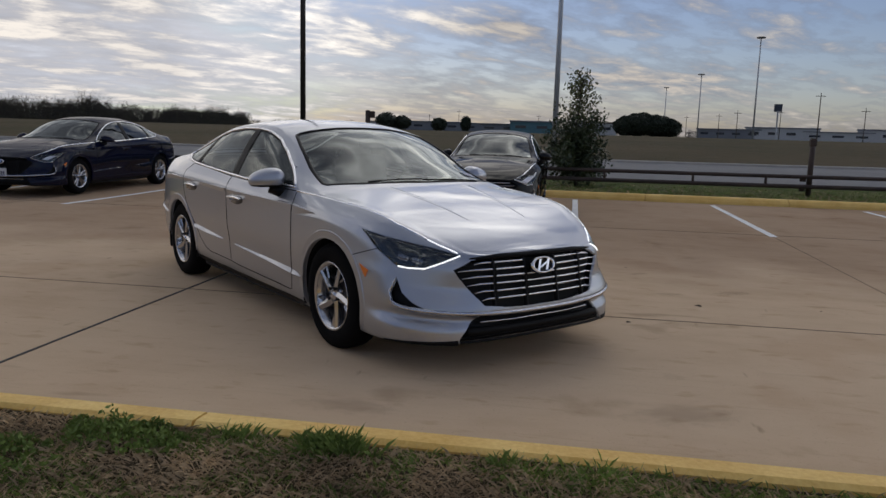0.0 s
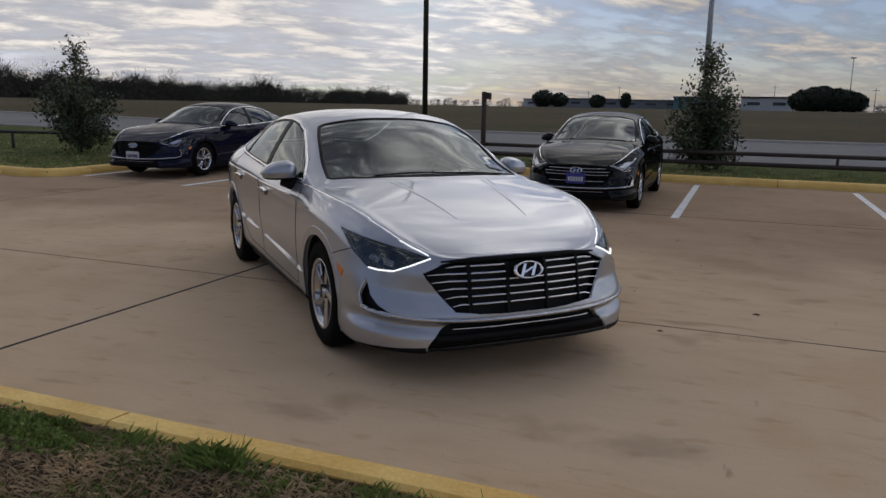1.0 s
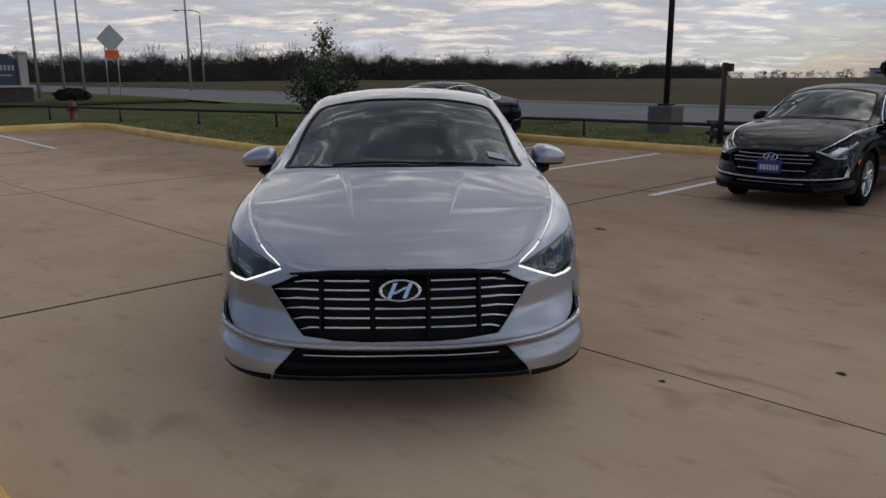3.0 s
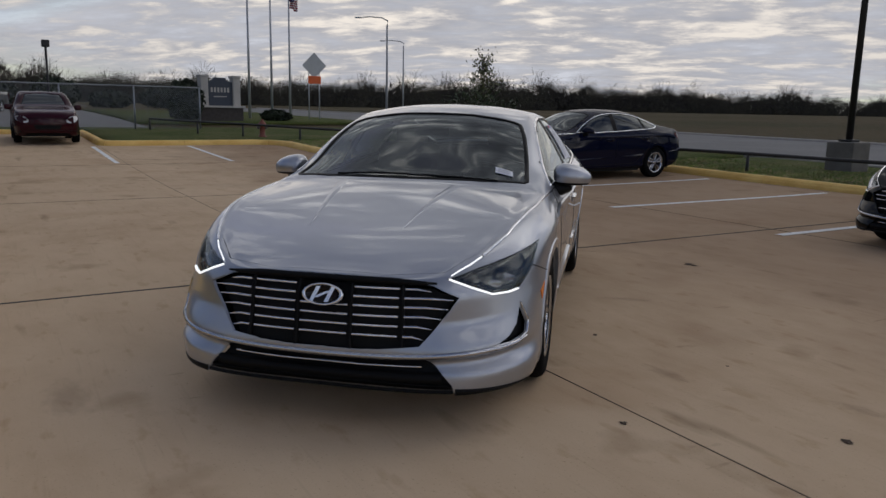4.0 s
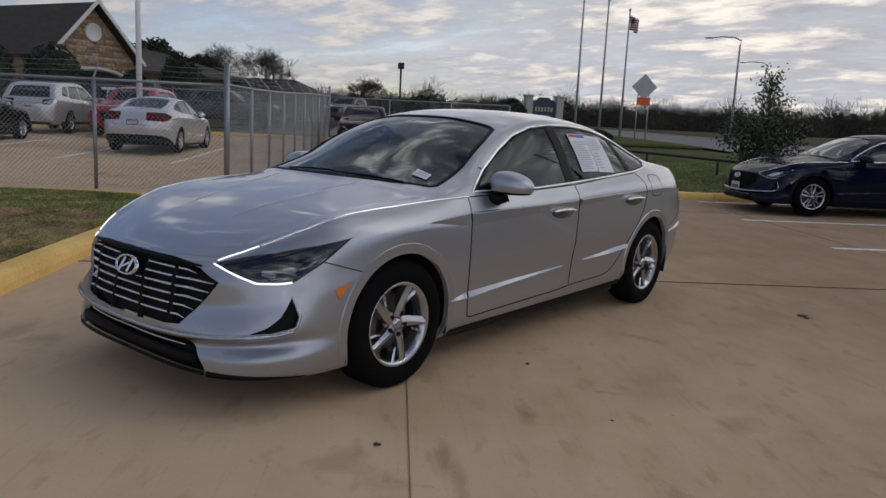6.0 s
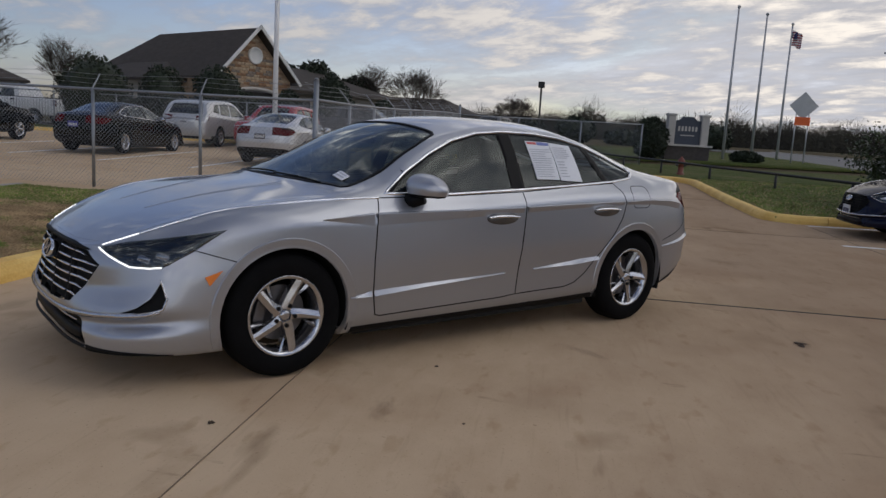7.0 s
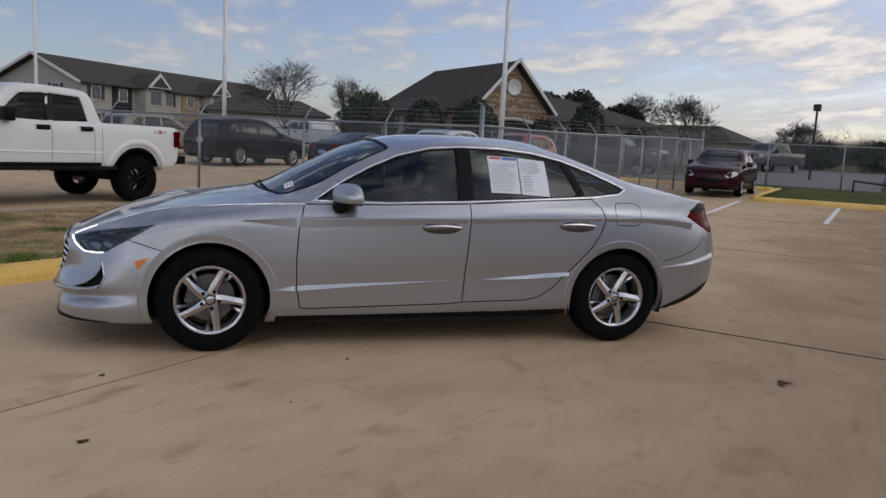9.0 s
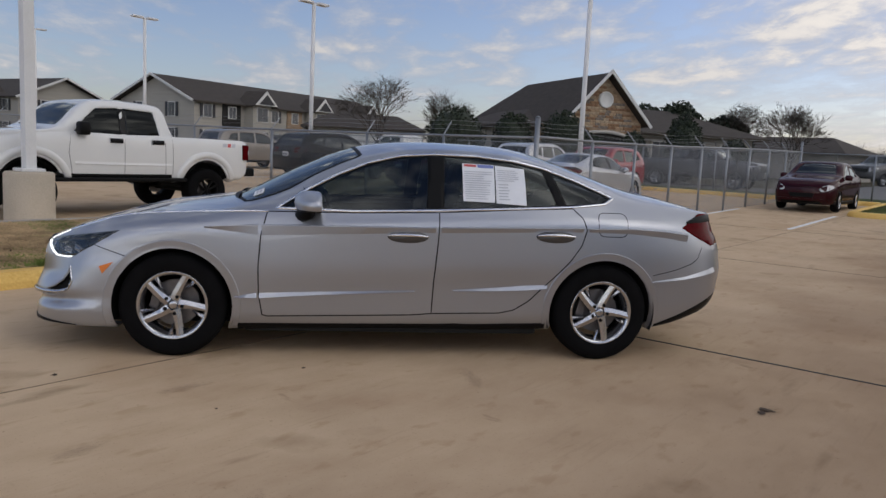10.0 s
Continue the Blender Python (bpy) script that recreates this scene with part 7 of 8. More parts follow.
def branch(bm, p, d, length, r, depth, rnd, tips, spread=0.55, kids=3, droop=0.0):
    q, pts = Vector(p), [Vector(p)]
    d = Vector(d).normalized()
    for i in range(3):
        d = (d + Vector((rnd.gauss(0, 0.10), rnd.gauss(0, 0.10), rnd.gauss(0.02, 0.06) - droop))).normalized()
        q = q + d * length / 3
        pts.append(q.copy())
    add_sweep(bm, pts, r, 5 if depth > 1 else 3, radii=[r, r * 0.85, r * 0.7, r * 0.5])
    if depth == 0:
        tips.append((q, d))
        return
    for k in range(kids):
        axis = d.orthogonal().normalized()
        axis.rotate(Matrix.Rotation(k * 6.28 / kids + rnd.random() * 1.2, 3, d))
        nd = (d + axis * spread * (0.7 + 0.6 * rnd.random())).normalized()
        at = pts[2] if rnd.random() < 0.35 else pts[3]
        branch(bm, at, nd, length * (0.62 + 0.2 * rnd.random()), r * 0.55, depth - 1, rnd, tips, spread, kids, droop)
    tips.append((q, d))


def shrub_tree(a, b, height, width, seed, label, dz=0.12, dense=1.0):
    """A young evergreen: a leafy cone with an open, airy top."""
    rnd = random.Random(seed)
    g = thing("tree", lot(a, b, gz(a, b) + dz), label, "tree")
    bm = bmesh.new()
    add_sweep(bm, [(0, 0, -0.1), (0.02, 0, height * 0.3), (-0.03, 0.03, height * 0.6), (0.02, 0.0, height * 0.93)], 0.04, 8, radii=[0.05, 0.042, 0.028, 0.008])
    leaves, tops = bmesh.new(), bmesh.new()
    n = 90
    for i in range(n):
        f = (i + rnd.random()) / n
        z0 = height * (0.04 + 0.90 * f)
        reach = width / 2 * (1.0 if f < 0.25 else 1.0 - 0.80 * ((f - 0.25) / 0.75) ** 0.9) * (0.35 + 0.85 * rnd.random())
        an = i * 2.4 + rnd.random()
        up = 0.30 + 0.9 * f + 0.2 * rnd.random()
        end = Vector((math.cos(an) * reach, math.sin(an) * reach, z0 + reach * up))
        start = Vector((0, 0, z0))
        add_sweep(bm, [start, (start + end) / 2 + Vector((0, 0, 0.03)), end], 0.008, 3, radii=[0.012, 0.008, 0.003])
        many = int((170 if f < 0.45 else 34) * dense * (0.4 + reach * 1.3))
        for _ in range(many):
            t = 0.25 + 0.8 * rnd.random()
            c = start + (end - start) * t
            s = 0.10 if f < 0.6 else 0.075
            c = c + Vector((rnd.gauss(0, s), rnd.gauss(0, s), rnd.gauss(0, s)))
            if c.z < 0.03:
                continue
            leaf_quads(tops if (f > 0.55 and rnd.random() < 0.6) else leaves, c, 0.034 + 0.022 * rnd.random(), rnd)
    part("trunk", bm, BARK, g, "thin grey trunk and limbs", True)
    part("crown", leaves, LEAF, g, "dark green leaves")["kind"] = "stuff"
    part("crown_top", tops, LEAFTOP, g, "paler leaves at the top")["kind"] = "stuff"
    return g


shrub_tree(-12.0, 8.2, 2.6, 1.65, 11, "young holly tree with an airy top on the grass verge", dense=0.6)
shrub_tree(1.95, 12.6, 2.75, 1.65, 12, "young dark green holly tree behind the pipe gate")


def bare_tree(a, b, height, seed, label, width=0.8, stems=0, upright=0.5):
    """A leafless tree: limbs off a short trunk, or many stems from the ground, forking into fine twigs."""
    rnd = random.Random(seed)
    g = thing("tree", lot(a, b, gz(a, b)), label, "tree")
    bm, tips = bmesh.new(), []
    n = stems or 7
    fork = 0.03 if stems else 0.22
    if not stems:
        add_sweep(bm, [(0, 0, -0.1), (0.03, 0, height * 0.14), (-0.02, 0.03, height * 0.30)], 0.1, 8, radii=[0.022 * height, 0.018 * height, 0.014 * height])
    for k in range(n):
        an = k * 2.4 + 0.5 * rnd.random()
        out = (0.25 + 0.75 * (k % 3) / 2) * width * (0.35 if stems else 0.8)
        z0 = height * (fork + (0.0 if stems else 0.10 * rnd.random()))
        branch(bm, (0.08 * math.cos(an), 0.08 * math.sin(an), z0), (out * math.cos(an), out * math.sin(an), 1), height * 0.26, 0.011 * height, 4, rnd, tips, upright, 3, -0.02)
    tw = bmesh.new()
    for p, d in tips:
        for _ in range(6):
            nd = (d + Vector((rnd.gauss(0, 0.45), rnd.gauss(0, 0.45), rnd.gauss(0.15, 0.35)))).normalized()
            side = nd.orthogonal().normalized() * 0.010
            e = p + nd * height * 0.10 * (0.4 + rnd.random())
            tw.faces.new([tw.verts.new(v) for v in (p - side, p + side, e)])
    top = max(v.co.z for v in tw.verts)
    reach = sorted(math.hypot(v.co.x, v.co.y) for v in tw.verts)[int(len(tw.verts) * 0.97)]
    fit = Matrix.Diagonal((height * width / 2 / reach, height * width / 2 / reach, height / top, 1))
    for one in (bm, tw):
        bmesh.ops.transform(one, matrix=fit, verts=one.verts)
    part("trunk", bm, BARK, g, "bare grey trunk and limbs", True)
    part("twig_haze", tw, TWIG, g, "fine bare twigs")["kind"] = "stuff"
    return g


bare_tree(-32.8, -31.0, 6.2, 21, "leafless spreading tree behind the yard", 0.86)
bare_tree(-35.7, -27.7, 5.4, 22, "leafless multi-stemmed tree with an upright crown", 0.62, 9, 0.3)
bare_tree(-53.0, -13.8, 5.6, 23, "leafless tree beside low houses", 0.9)
bare_tree(-53.8, -10.4, 5.8, 24, "leafless tree beside low houses", 0.9)
bare_tree(-60.0, -3.0, 4.2, 25, "leafless tree beside the drive", 0.9)
bare_tree(-48.0, -82.0, 8.0, 26, "leafless tree behind the apartments", 0.8)


def bush(a, b, height, width, seed, label, material=DARKLEAF, count=2600, size=0.085, dz=0.0, name="bush"):
    """A clipped or wild evergreen, of many small leaf clumps over a dark core."""
    rnd = random.Random(seed)
    g = thing(name, lot(a, b, gz(a, b) + dz), label, "bush")
    bm = bmesh.new()
    for _ in range(count):
        v = Vector((rnd.gauss(0, 1), rnd.gauss(0, 1), rnd.gauss(0, 1))).normalized()
        k = 0.78 + 0.24 * rnd.random() + 0.18 * noise.noise(v * 2.2 + Vector((seed, 0, 0)))
        leaf_quads(bm, (v.x * width / 2 * k, v.y * width / 2 * k, height / 2 + v.z * height / 2 * k), size * (0.7 + 0.7 * rnd.random()), rnd)
    core = bmesh.new()
    bmesh.ops.create_icosphere(core, subdivisions=3, radius=1)
    for v in core.verts:
        k = 0.86 + 0.2 * noise.noise(v.co * 2.5 + Vector((seed, 3, 0)))
        v.co = Vector((v.co.x * width / 2 * k, v.co.y * width / 2 * k, height / 2 + v.co.z * height / 2 * k))
    part("bough_core", core, material, g, "dark inner boughs", True)
    part("foliage", bm, material, g, "dark green foliage")["kind"] = "stuff"
    return g


for k, (a, b, h, w) in enumerate(((-34.8, 5.5, 2.2, 1.8), (-34.2, -13.6, 2.6, 1.6), (-34.0, -16.6, 2.7, 1.8), (-33.4, -19.0, 1.8, 1.7), (-34.8, -11.0, 3.0, 1.9), (-36.2, 10.6, 0.7, 1.6), (-34.4, -22.0, 1.7, 2.2), (-35.5, -8.6, 2.4, 1.5))):
    bush(a, b, h, w, 40 + k, "clipped dark evergreen bush")
for k, (a, b, h, w) in enumerate(((-50, -17.4, 5.2, 4.0), (-53, -15.0, 4.4, 4.2), (-49, -20, 5.0, 5))):
    bush(a, b, h, w, 60 + k, "dark evergreen tree behind the stone house", count=5000, size=0.16, name="tree")
for k in range(6):
    bush(-70 - 3 * k, -2 + 5.2 * k - 6, 1.7 + 0.5 * (k % 3), 4.2, 80 + k, "dark scrub beside the drive", count=700, size=0.28)


def woods(name, spans, dist, height, seed, material, label, per_deg=9, depth=30, low=1.0):
    """A far belt of winter woods: upright twig clumps with an uneven top."""
    rnd = random.Random(seed)
    bm = bmesh.new()
    for lo, hi in spans:
        for k in range(int((hi - lo) * per_deg)):
            an = radians(lo + (hi - lo) * rnd.random())
            r = dist + depth * rnd.random()
            h = height * (0.60 + 0.38 * rnd.random() + 0.55 * max(0.0, noise.noise((an * 34, seed, 0))) + 0.30 * noise.noise((an * 170, seed, 5)))
            if rnd.random() < 0.10:
                h *= 1.35
            h *= low + (1.3 - 0.3 * low - low) * (an - radians(lo)) / radians(hi - lo) if low < 1 else 1.0
            c = Vector((3.5 + r * math.cos(an), -1 + r * math.sin(an), float(rise(r))))
            tang = Vector((-math.sin(an), math.cos(an), 0))
            w = h * (0.30 + 0.25 * rnd.random())
            for q in range(74):
                f = 0.52 * rnd.random()
                if q >= 34:
                    # fine twigs that spread outwards through a rounded crown
                    side = max(-1.0, min(1.0, rnd.gauss(0, 0.5)))
                    p = c + tang * side * w * 0.75 + Vector((0, 0, h * (0.48 + 0.34 * rnd.random() * (1 - 0.6 * side * side))))
                    lean = side * 0.8 + rnd.gauss(0, 0.4)
                    e = p + (tang * math.sin(lean) + Vector((0, 0, math.cos(lean)))) * h * (0.09 + 0.13 * rnd.random())
                    v = (tang * math.cos(lean) - Vector((0, 0, math.sin(lean)))) * dist * 0.00017
                    bm.faces.new([bm.verts.new(x) for x in (p - v, p + v, e)])
                    continue
                p = c + tang * rnd.gauss(0, w * 0.6 * (1.15 - 0.75 * f)) + Vector((0, 0, h * f))
                s = h * (0.024 + 0.034 * rnd.random()) * (1.5 - 1.05 * f)
                d = (tang * rnd.gauss(0, 1) + Vector((0, 0, rnd.gauss(0.4, 1)))).normalized()
                u, v = d * s * 1.3, Vector((-d.y * 0.2, d.x * 0.2, 0)) * s + (tang * d.z - Vector((0, 0, 1)) * d.dot(tang)) * s * 0.6
                bm.faces.new([bm.verts.new(x) for x in (p - u, p + v - u * 0.2, p + u, p - v + u * 0.3)])
    ob = part(name, bm, material, m=LOT)
    return tagged(ob, label, "woods", kind="stuff")


woods("far_woods", [(115, 150)], 250, 9.4, 5, WOODS, "belt of bare brown winter woods beyond the field", 30, low=0.5)
woods("far_woods", [(150, 186)], 200, 7.6, 6, WOODS, "belt of bare brown winter woods beyond the drive", 26)
woods("far_woods", [(186, 215)], 150, 5.6, 7, WOODS, "bare winter trees behind the houses", 12)
woods("far_woods", [(60, 116)], 420, 4.2, 8, HAZYWOODS, "line of far trees with distance haze in their colour", 5)

# ---- houses ----
STONE = mat("tan_ledge_stone", (0.30, 0.195, 0.115), 0.85, var=0.4, scale=2.5, fine=9, bump=0.5, stretch=(1, 1, 2.6), tint=(0.36, 0.25, 0.16))
SHINGLE = mat("brown_grey_shingle", (0.056, 0.045, 0.036), 0.9, var=0.25, scale=2.0, fine=14, bump=0.3, stretch=(1, 1, 3))
SIDING = mat("cream_siding", (0.40, 0.37, 0.32), 0.7, var=0.08, scale=1.0, fine=8, bump=0.1, stretch=(0.2, 0.2, 6))
WHITETRIM = mat("white_trim_paint", (0.68, 0.67, 0.64), 0.6, var=0.05, bump=0.0)
PANE = mat("house_window_glass", (0.045, 0.05, 0.06), 0.08, var=0.1, scale=0.5, bump=0.0)
SHUTTER = mat("dark_shutter", (0.03, 0.03, 0.035), 0.6, var=0.1, bump=0.0)
# near-black colour that stands for the shade inside porch and stair bays
SHADE = mat("painted_recess_shade", (0.02, 0.018, 0.016), 0.9, var=0.2, bump=0.0)


def house_window(parent, x, y, z, w, h, turn, shutters=False):
    """A framed window standing proud of a wall, facing its own +x."""
    m = pose(x, y, z, 0, 0, turn)
    fr = part("window", box((0.10, w + 0.16, h + 0.16), None, 0.01), WHITETRIM, parent, "white framed window", m=m)
    for s in (1, -1):
        part("pane", box((0.04, w / 2 - 0.04, h), pose(0.045, s * w / 4, 0)), PANE, fr, "dark pane")
        if shutters:
            part("shutter", box((0.05, 0.32, h + 0.1), pose(0.04, s * (w / 2 + 0.28), 0)), SHUTTER, fr, "dark shutter")
    return fr


def gable_roof(length, span, z0, z1, over=0.35, thick=0.16, hip=0.0, back=None):
    """Two slopes over a ridge along x; hip: how far the ridge stops short at each end."""
    bm = bmesh.new()
    L, S = length / 2 + over, span / 2 + over
    drop = (z1 - z0) * over / (span / 2)
    e, r = z0 - drop, z1
    pts = [(-L, -S, e), (L, -S, e), (L, S, e), (-L, S, e), (-L + (hip if back is None else back), 0, r), (L - hip, 0, r)]
    top = [bm.verts.new((x, y, z + thick)) for x, y, z in pts]
    low = [bm.verts.new((x, y, z)) for x, y, z in pts]
    for q, flip in ((top, False), (low, True)):
        fs = [(q[0], q[1], q[5], q[4]), (q[2], q[3], q[4], q[5])] + ([(q[1], q[2], q[5])] if hip else []) + ([(q[3], q[0], q[4])] if hip or back else [])
        for f in fs:
            bm.faces.new(f[::-1] if flip else f)
    ring = [0, 1, 2, 3] if hip else ([0, 1, 5, 2, 3] if back else [0, 1, 5, 2, 3, 4])
    for i in range(len(ring)):
        j = (i + 1) % len(ring)
        bm.faces.new((low[ring[i]], low[ring[j]], top[ring[j]], top[ring[i]]))
    bmesh.ops.recalc_face_normals(bm, faces=bm.faces)
    return bm


def gable_wall(length, span, z0, z1):
    """Walls under a gable roof."""
    return prism([(-span / 2, 0), (span / 2, 0), (span / 2, z0), (0, z1), (-span / 2, z0)], -length / 2, length / 2, pose(0, 0, 0, 90, 0, 90))


# stone clubhouse: a steep stone gable in front of long low roofs
H = thing("house", lot(-35.5, -16.0, 0.45, 59), "stone clubhouse with a steep gable and brown shingle roofs", "house")
part("gable_wall", gable_wall(9.0, 5.0, 3.2, 5.75), STONE, H, "tan ledge stone gable", m=pose(-4.6, 0, 0))
rf = part("roof", gable_roof(15.0, 5.0, 3.25, 5.85, 0.20, 0.10, 0.0, 5.0), SHINGLE, H, "brown shingle roof", m=pose(-7.3, 0, 0))
for s in (1, -1):
    ln = math.hypot(2.95, 3.1)
    part("verge_board", box((0.06, ln - 0.1, 0.17), pose(7.73, s * 1.42, 4.53, s * -46.1, 0, 0)), WHITETRIM, rf, "white verge board")
bm = bmesh.new()
add_lathe(bm, [(0.001, 0.10), (0.36, 0.10), (0.38, 0.12), (0.46, 0.12), (0.47, 0.0)], pose(-0.10, 0, 4.45, 0, 90, 0), 28)
part("round_vent", bm, WHITETRIM, H, "round white gable vent", True)
# a dark slab on the wall: the porch's shade is painted, nothing is hollow
part("porch_arch", prism([(-2.0, 0), (-2.0, 1.9)] + [(2.0 * math.cos(radians(d)), 1.9 + 0.65 * math.sin(radians(d))) for d in range(170, 5, -12)] + [(2.0, 1.9), (2.0, 0)], 0, 0.12, pose(-0.10, 0, 0, 90, 0, 90)), SHADE, H, "dark arched panel painted as the porch's shade")
bm = bmesh.new()
add_sweep(bm, [(0.06, 2.05 * math.cos(radians(d)), 1.95 + 0.70 * math.sin(radians(d))) for d in range(5, 176, 10)], 0.11, 6)
part("arch_trim", bm, SIGNSTONE, H, "pale stone arch band", True)
part("side_wall", box((9, 17.6, 3.0), pose(-8.2, 5.3, 1.5)), SIDING, H, "cream wall of the long wing")
part("side_roof", gable_roof(18.2, 10, 2.95, 4.6, 0.4, 0.16, 4.0), SHINGLE, H, "low hipped shingle roof", m=pose(-8.2, 5.3, 0, 0, 0, 90))
for y in (6.5, 9.5, 12.0):
    house_window(H, -3.66, y, 1.75, 1.1, 1.3, 0)

# clipped evergreens along the clubhouse front
for k, (x, y, h, w) in enumerate(((1.8, -3.6, 3.2, 2.5), (1.3, -6.4, 3.0, 2.1), (0.8, -9.4, 3.1, 3.2), (0.8, 4.9, 3.5, 2.1), (1.8, -1.9, 2.0, 1.6))):
    c, d = math.cos(radians(59)), math.sin(radians(59))
    bush(-35.5 + x * c - y * d, -16.0 + x * d + y * c, h, w, 50 + k, "clipped dark evergreen before the stone clubhouse", dz=0.3)

# the two-storey apartments
def apartments(m, length, label):
    g = thing("apartment_building", m, label, "apartments")
    part("wall", gable_wall(length, 10.5, 5.2, 7.6), SIDING, g, "cream siding wall")
    rf = part("roof", gable_roof(length + 0.4, 10.5, 5.25, 7.75, 0.5), SHINGLE, g, "brown shingle roof")
    for e in (1, -1):
        for s in (1, -1):
            part("verge_board", box((0.10, 6.5, 0.24), pose(e * (length / 2 + 0.72), s * 2.92, 6.45, s * -25.4, 0, 0)), WHITETRIM, rf, "white verge board")
    for s, turn in ((1, 90),):
        k = -length / 2 + 2.2
        i = 0
        while k < length / 2 - 1:
            if i % 3 == 1:
                bay = part("bay", box((2.6, 1.5, 5.4), pose(k, s * 5.7, 2.7)), SIDING, g, "cream bay")
                part("bay_roof", gable_roof(2.2, 2.8, 5.35, 6.75, 0.3, 0.12), SHINGLE, bay, "small gable roof", m=pose(k, s * 5.6, 0, 0, 0, 90))
                gab = part("bay_gable", prism([(-1.62, 5.22), (1.62, 5.22), (0, 6.86)], 0, 0.06, pose(k, s * 7.08, 0, 90, 0, 0)), WHITETRIM, bay, "white gable face")
                part("gable_field", prism([(-1.12, 5.34), (1.12, 5.34), (0, 6.46)], 0, 0.05, pose(k, s * 7.14, 0, 90, 0, 0)), SHUTTER, gab, "dark gable field")
                for z in (1.5, 4.2):
                    house_window(bay, k, s * 6.47, z, 1.5, 1.5, 90)
            elif i % 3 == 0:
                for z in (1.5, 4.2):
                    house_window(g, k, s * 5.28, z, 1.0, 1.3, 90, True)
            else:
                # odd ones are stone cladding, even ones dark slabs for a stair bay's shade
                part("stone_panel", box((2.4, 0.12, 5.1), pose(k, s * 5.30, 2.55)), STONE if i % 2 else SHADE, g, "dark panel painted as a stair bay's shade" if i % 2 == 0 else "stone clad panel")
                house_window(g, k, s * 5.38, 4.2, 0.9, 1.2, 90)
            k += 3.1
            i += 1
    for z in (1.5, 4.2):
        for y in (-2.4, 2.2):
            house_window(g, length / 2 + 0.02, y, z, 0.9, 1.4, 0, True)
            house_window(g, -length / 2 - 0.02, y, z, 0.9, 1.4, 180, True)
    return g


apartments(lot(-52.6, -66.9, 0.7, 8.3) @ Matrix.Diagonal((1, 1, 0.9, 1)), 31.7, "two-storey cream apartment building with gabled bays")
apartments(lot(-35.0, -95.2, 0.7, -81.4) @ Matrix.Diagonal((1, 1, 0.9, 1)), 24, "two-storey apartment building further off")
g = thing("house", lot(-43.3, -42.7, 0.6, -45), "low cream clubhouse garage with a brown roof", "house")
part("wall", box((9, 7, 2.6), pose(0, 0, 1.3)), SIDING, g, "cream siding wall")
part("roof", gable_roof(9.4, 7, 2.6, 3.7, 0.4, 0.16, 2.2), SHINGLE, g, "brown shingle roof")
for x in (-2.9, 0, 2.9):
    part("garage_door", box((2.6, 0.10, 2.1), pose(x, 3.53, 1.05)), WHITETRIM, g, "white garage door")
g = thing("house", lot(-62, -12, 0.7, 80), "low brown house behind bare trees", "house")
part("wall", box((9, 7, 2.2), pose(0, 0, 1.1)), SIDING, g, "cream wall")
part("roof", gable_roof(9.4, 7, 2.2, 3.3, 0.5, 0.16, 2.5), SHINGLE, g, "brown shingle roof")

# iron picket fence in front of the houses
IRONF = thing("iron_fence", LOT, "black iron picket fence along the street", "fence")
for k in range(8):
    part("fence_post", tube((-27.6, -6 - 5 * k, gz(-27.6, -6 - 5 * k)), (-27.6, -6 - 5 * k, gz(-27.6, -6 - 5 * k) + 1.6), 0.04, sides=6), BLACKSTEEL, IRONF)
bm = bmesh.new()
for k in range(240):
    b = -6 - k * 0.15
    z = gz(-27.6, b)
    add_tube(bm, (-27.6, b, z + 0.1), (-27.6, b, z + 1.5), 0.010, sides=3, caps=False)
part("picket", bm, BLACKSTEEL, IRONF, "thin iron pickets")["kind"] = "stuff"
for h in (0.25, 1.38):
    bm = bmesh.new()
    add_sweep(bm, [(-27.6, -6 - 4 * k, gz(-27.6, -6 - 4 * k) + h) for k in range(10)], 0.02, 4)
    part("fence_rail", bm, BLACKSTEEL, IRONF)

# ---- far roadside, small at the edge of the field ----
FARGREY = mat("far_grey_wall", (0.20, 0.21, 0.23), 0.8, var=0.1, scale=0.2, fine=1.0, bump=0.0)
FARWHITE = mat("far_white_wall", (0.50, 0.50, 0.50), 0.8, var=0.08, scale=0.2, fine=1.0, bump=0.0)
TEAL = mat("far_teal_wall", (0.09, 0.20, 0.23), 0.7, var=0.1, scale=0.2, fine=1.0, bump=0.0)


def far(name, bearing, dist, size, material, label, category, roof=None):
    an = radians(bearing)
    a, b = 3.5 + dist * math.cos(an), -1 + dist * math.sin(an)
    z = float(rise(dist))
    g = thing(name, lot(a, b, z, bearing + 90), label, category)
    part("wall", box(size, pose(0, 0, size[2] / 2)), material, g)
    part("roof", box((size[0] * 1.03, size[1] * 1.1, size[2] * 0.12), pose(0, 0, size[2] * 1.06)), roof or FARGREY, g, "flat roof")
    n = max(2, int(size[0] / 7))
    for k in range(n):
        part("window", box((size[0] / n * 0.5, 0.2, size[2] * 0.25), pose(-size[0] / 2 + size[0] * (k + 0.5) / n, -size[1] / 2 - 0.05, size[2] * 0.55)), PANE, g)
        part("window", box((size[0] / n * 0.5, 0.2, size[2] * 0.25), pose(-size[0] / 2 + size[0] * (k + 0.5) / n, size[1] / 2 + 0.05, size[2] * 0.55)), PANE, g)
    return g


far("warehouse", 93.6, 330, (18, 14, 4.6), TEAL, "far teal and grey warehouse", "warehouse")
far("warehouse", 89.0, 300, (17, 12, 4.4), FARWHITE, "far white shed with a dark roof", "warehouse", SHINGLE)
far("warehouse", 101.5, 340, (30, 12, 3.6), FARGREY, "far low grey sheds", "warehouse")
far("warehouse", 104.0, 350, (24, 12, 3.2), FARWHITE, "far low white sheds", "warehouse")
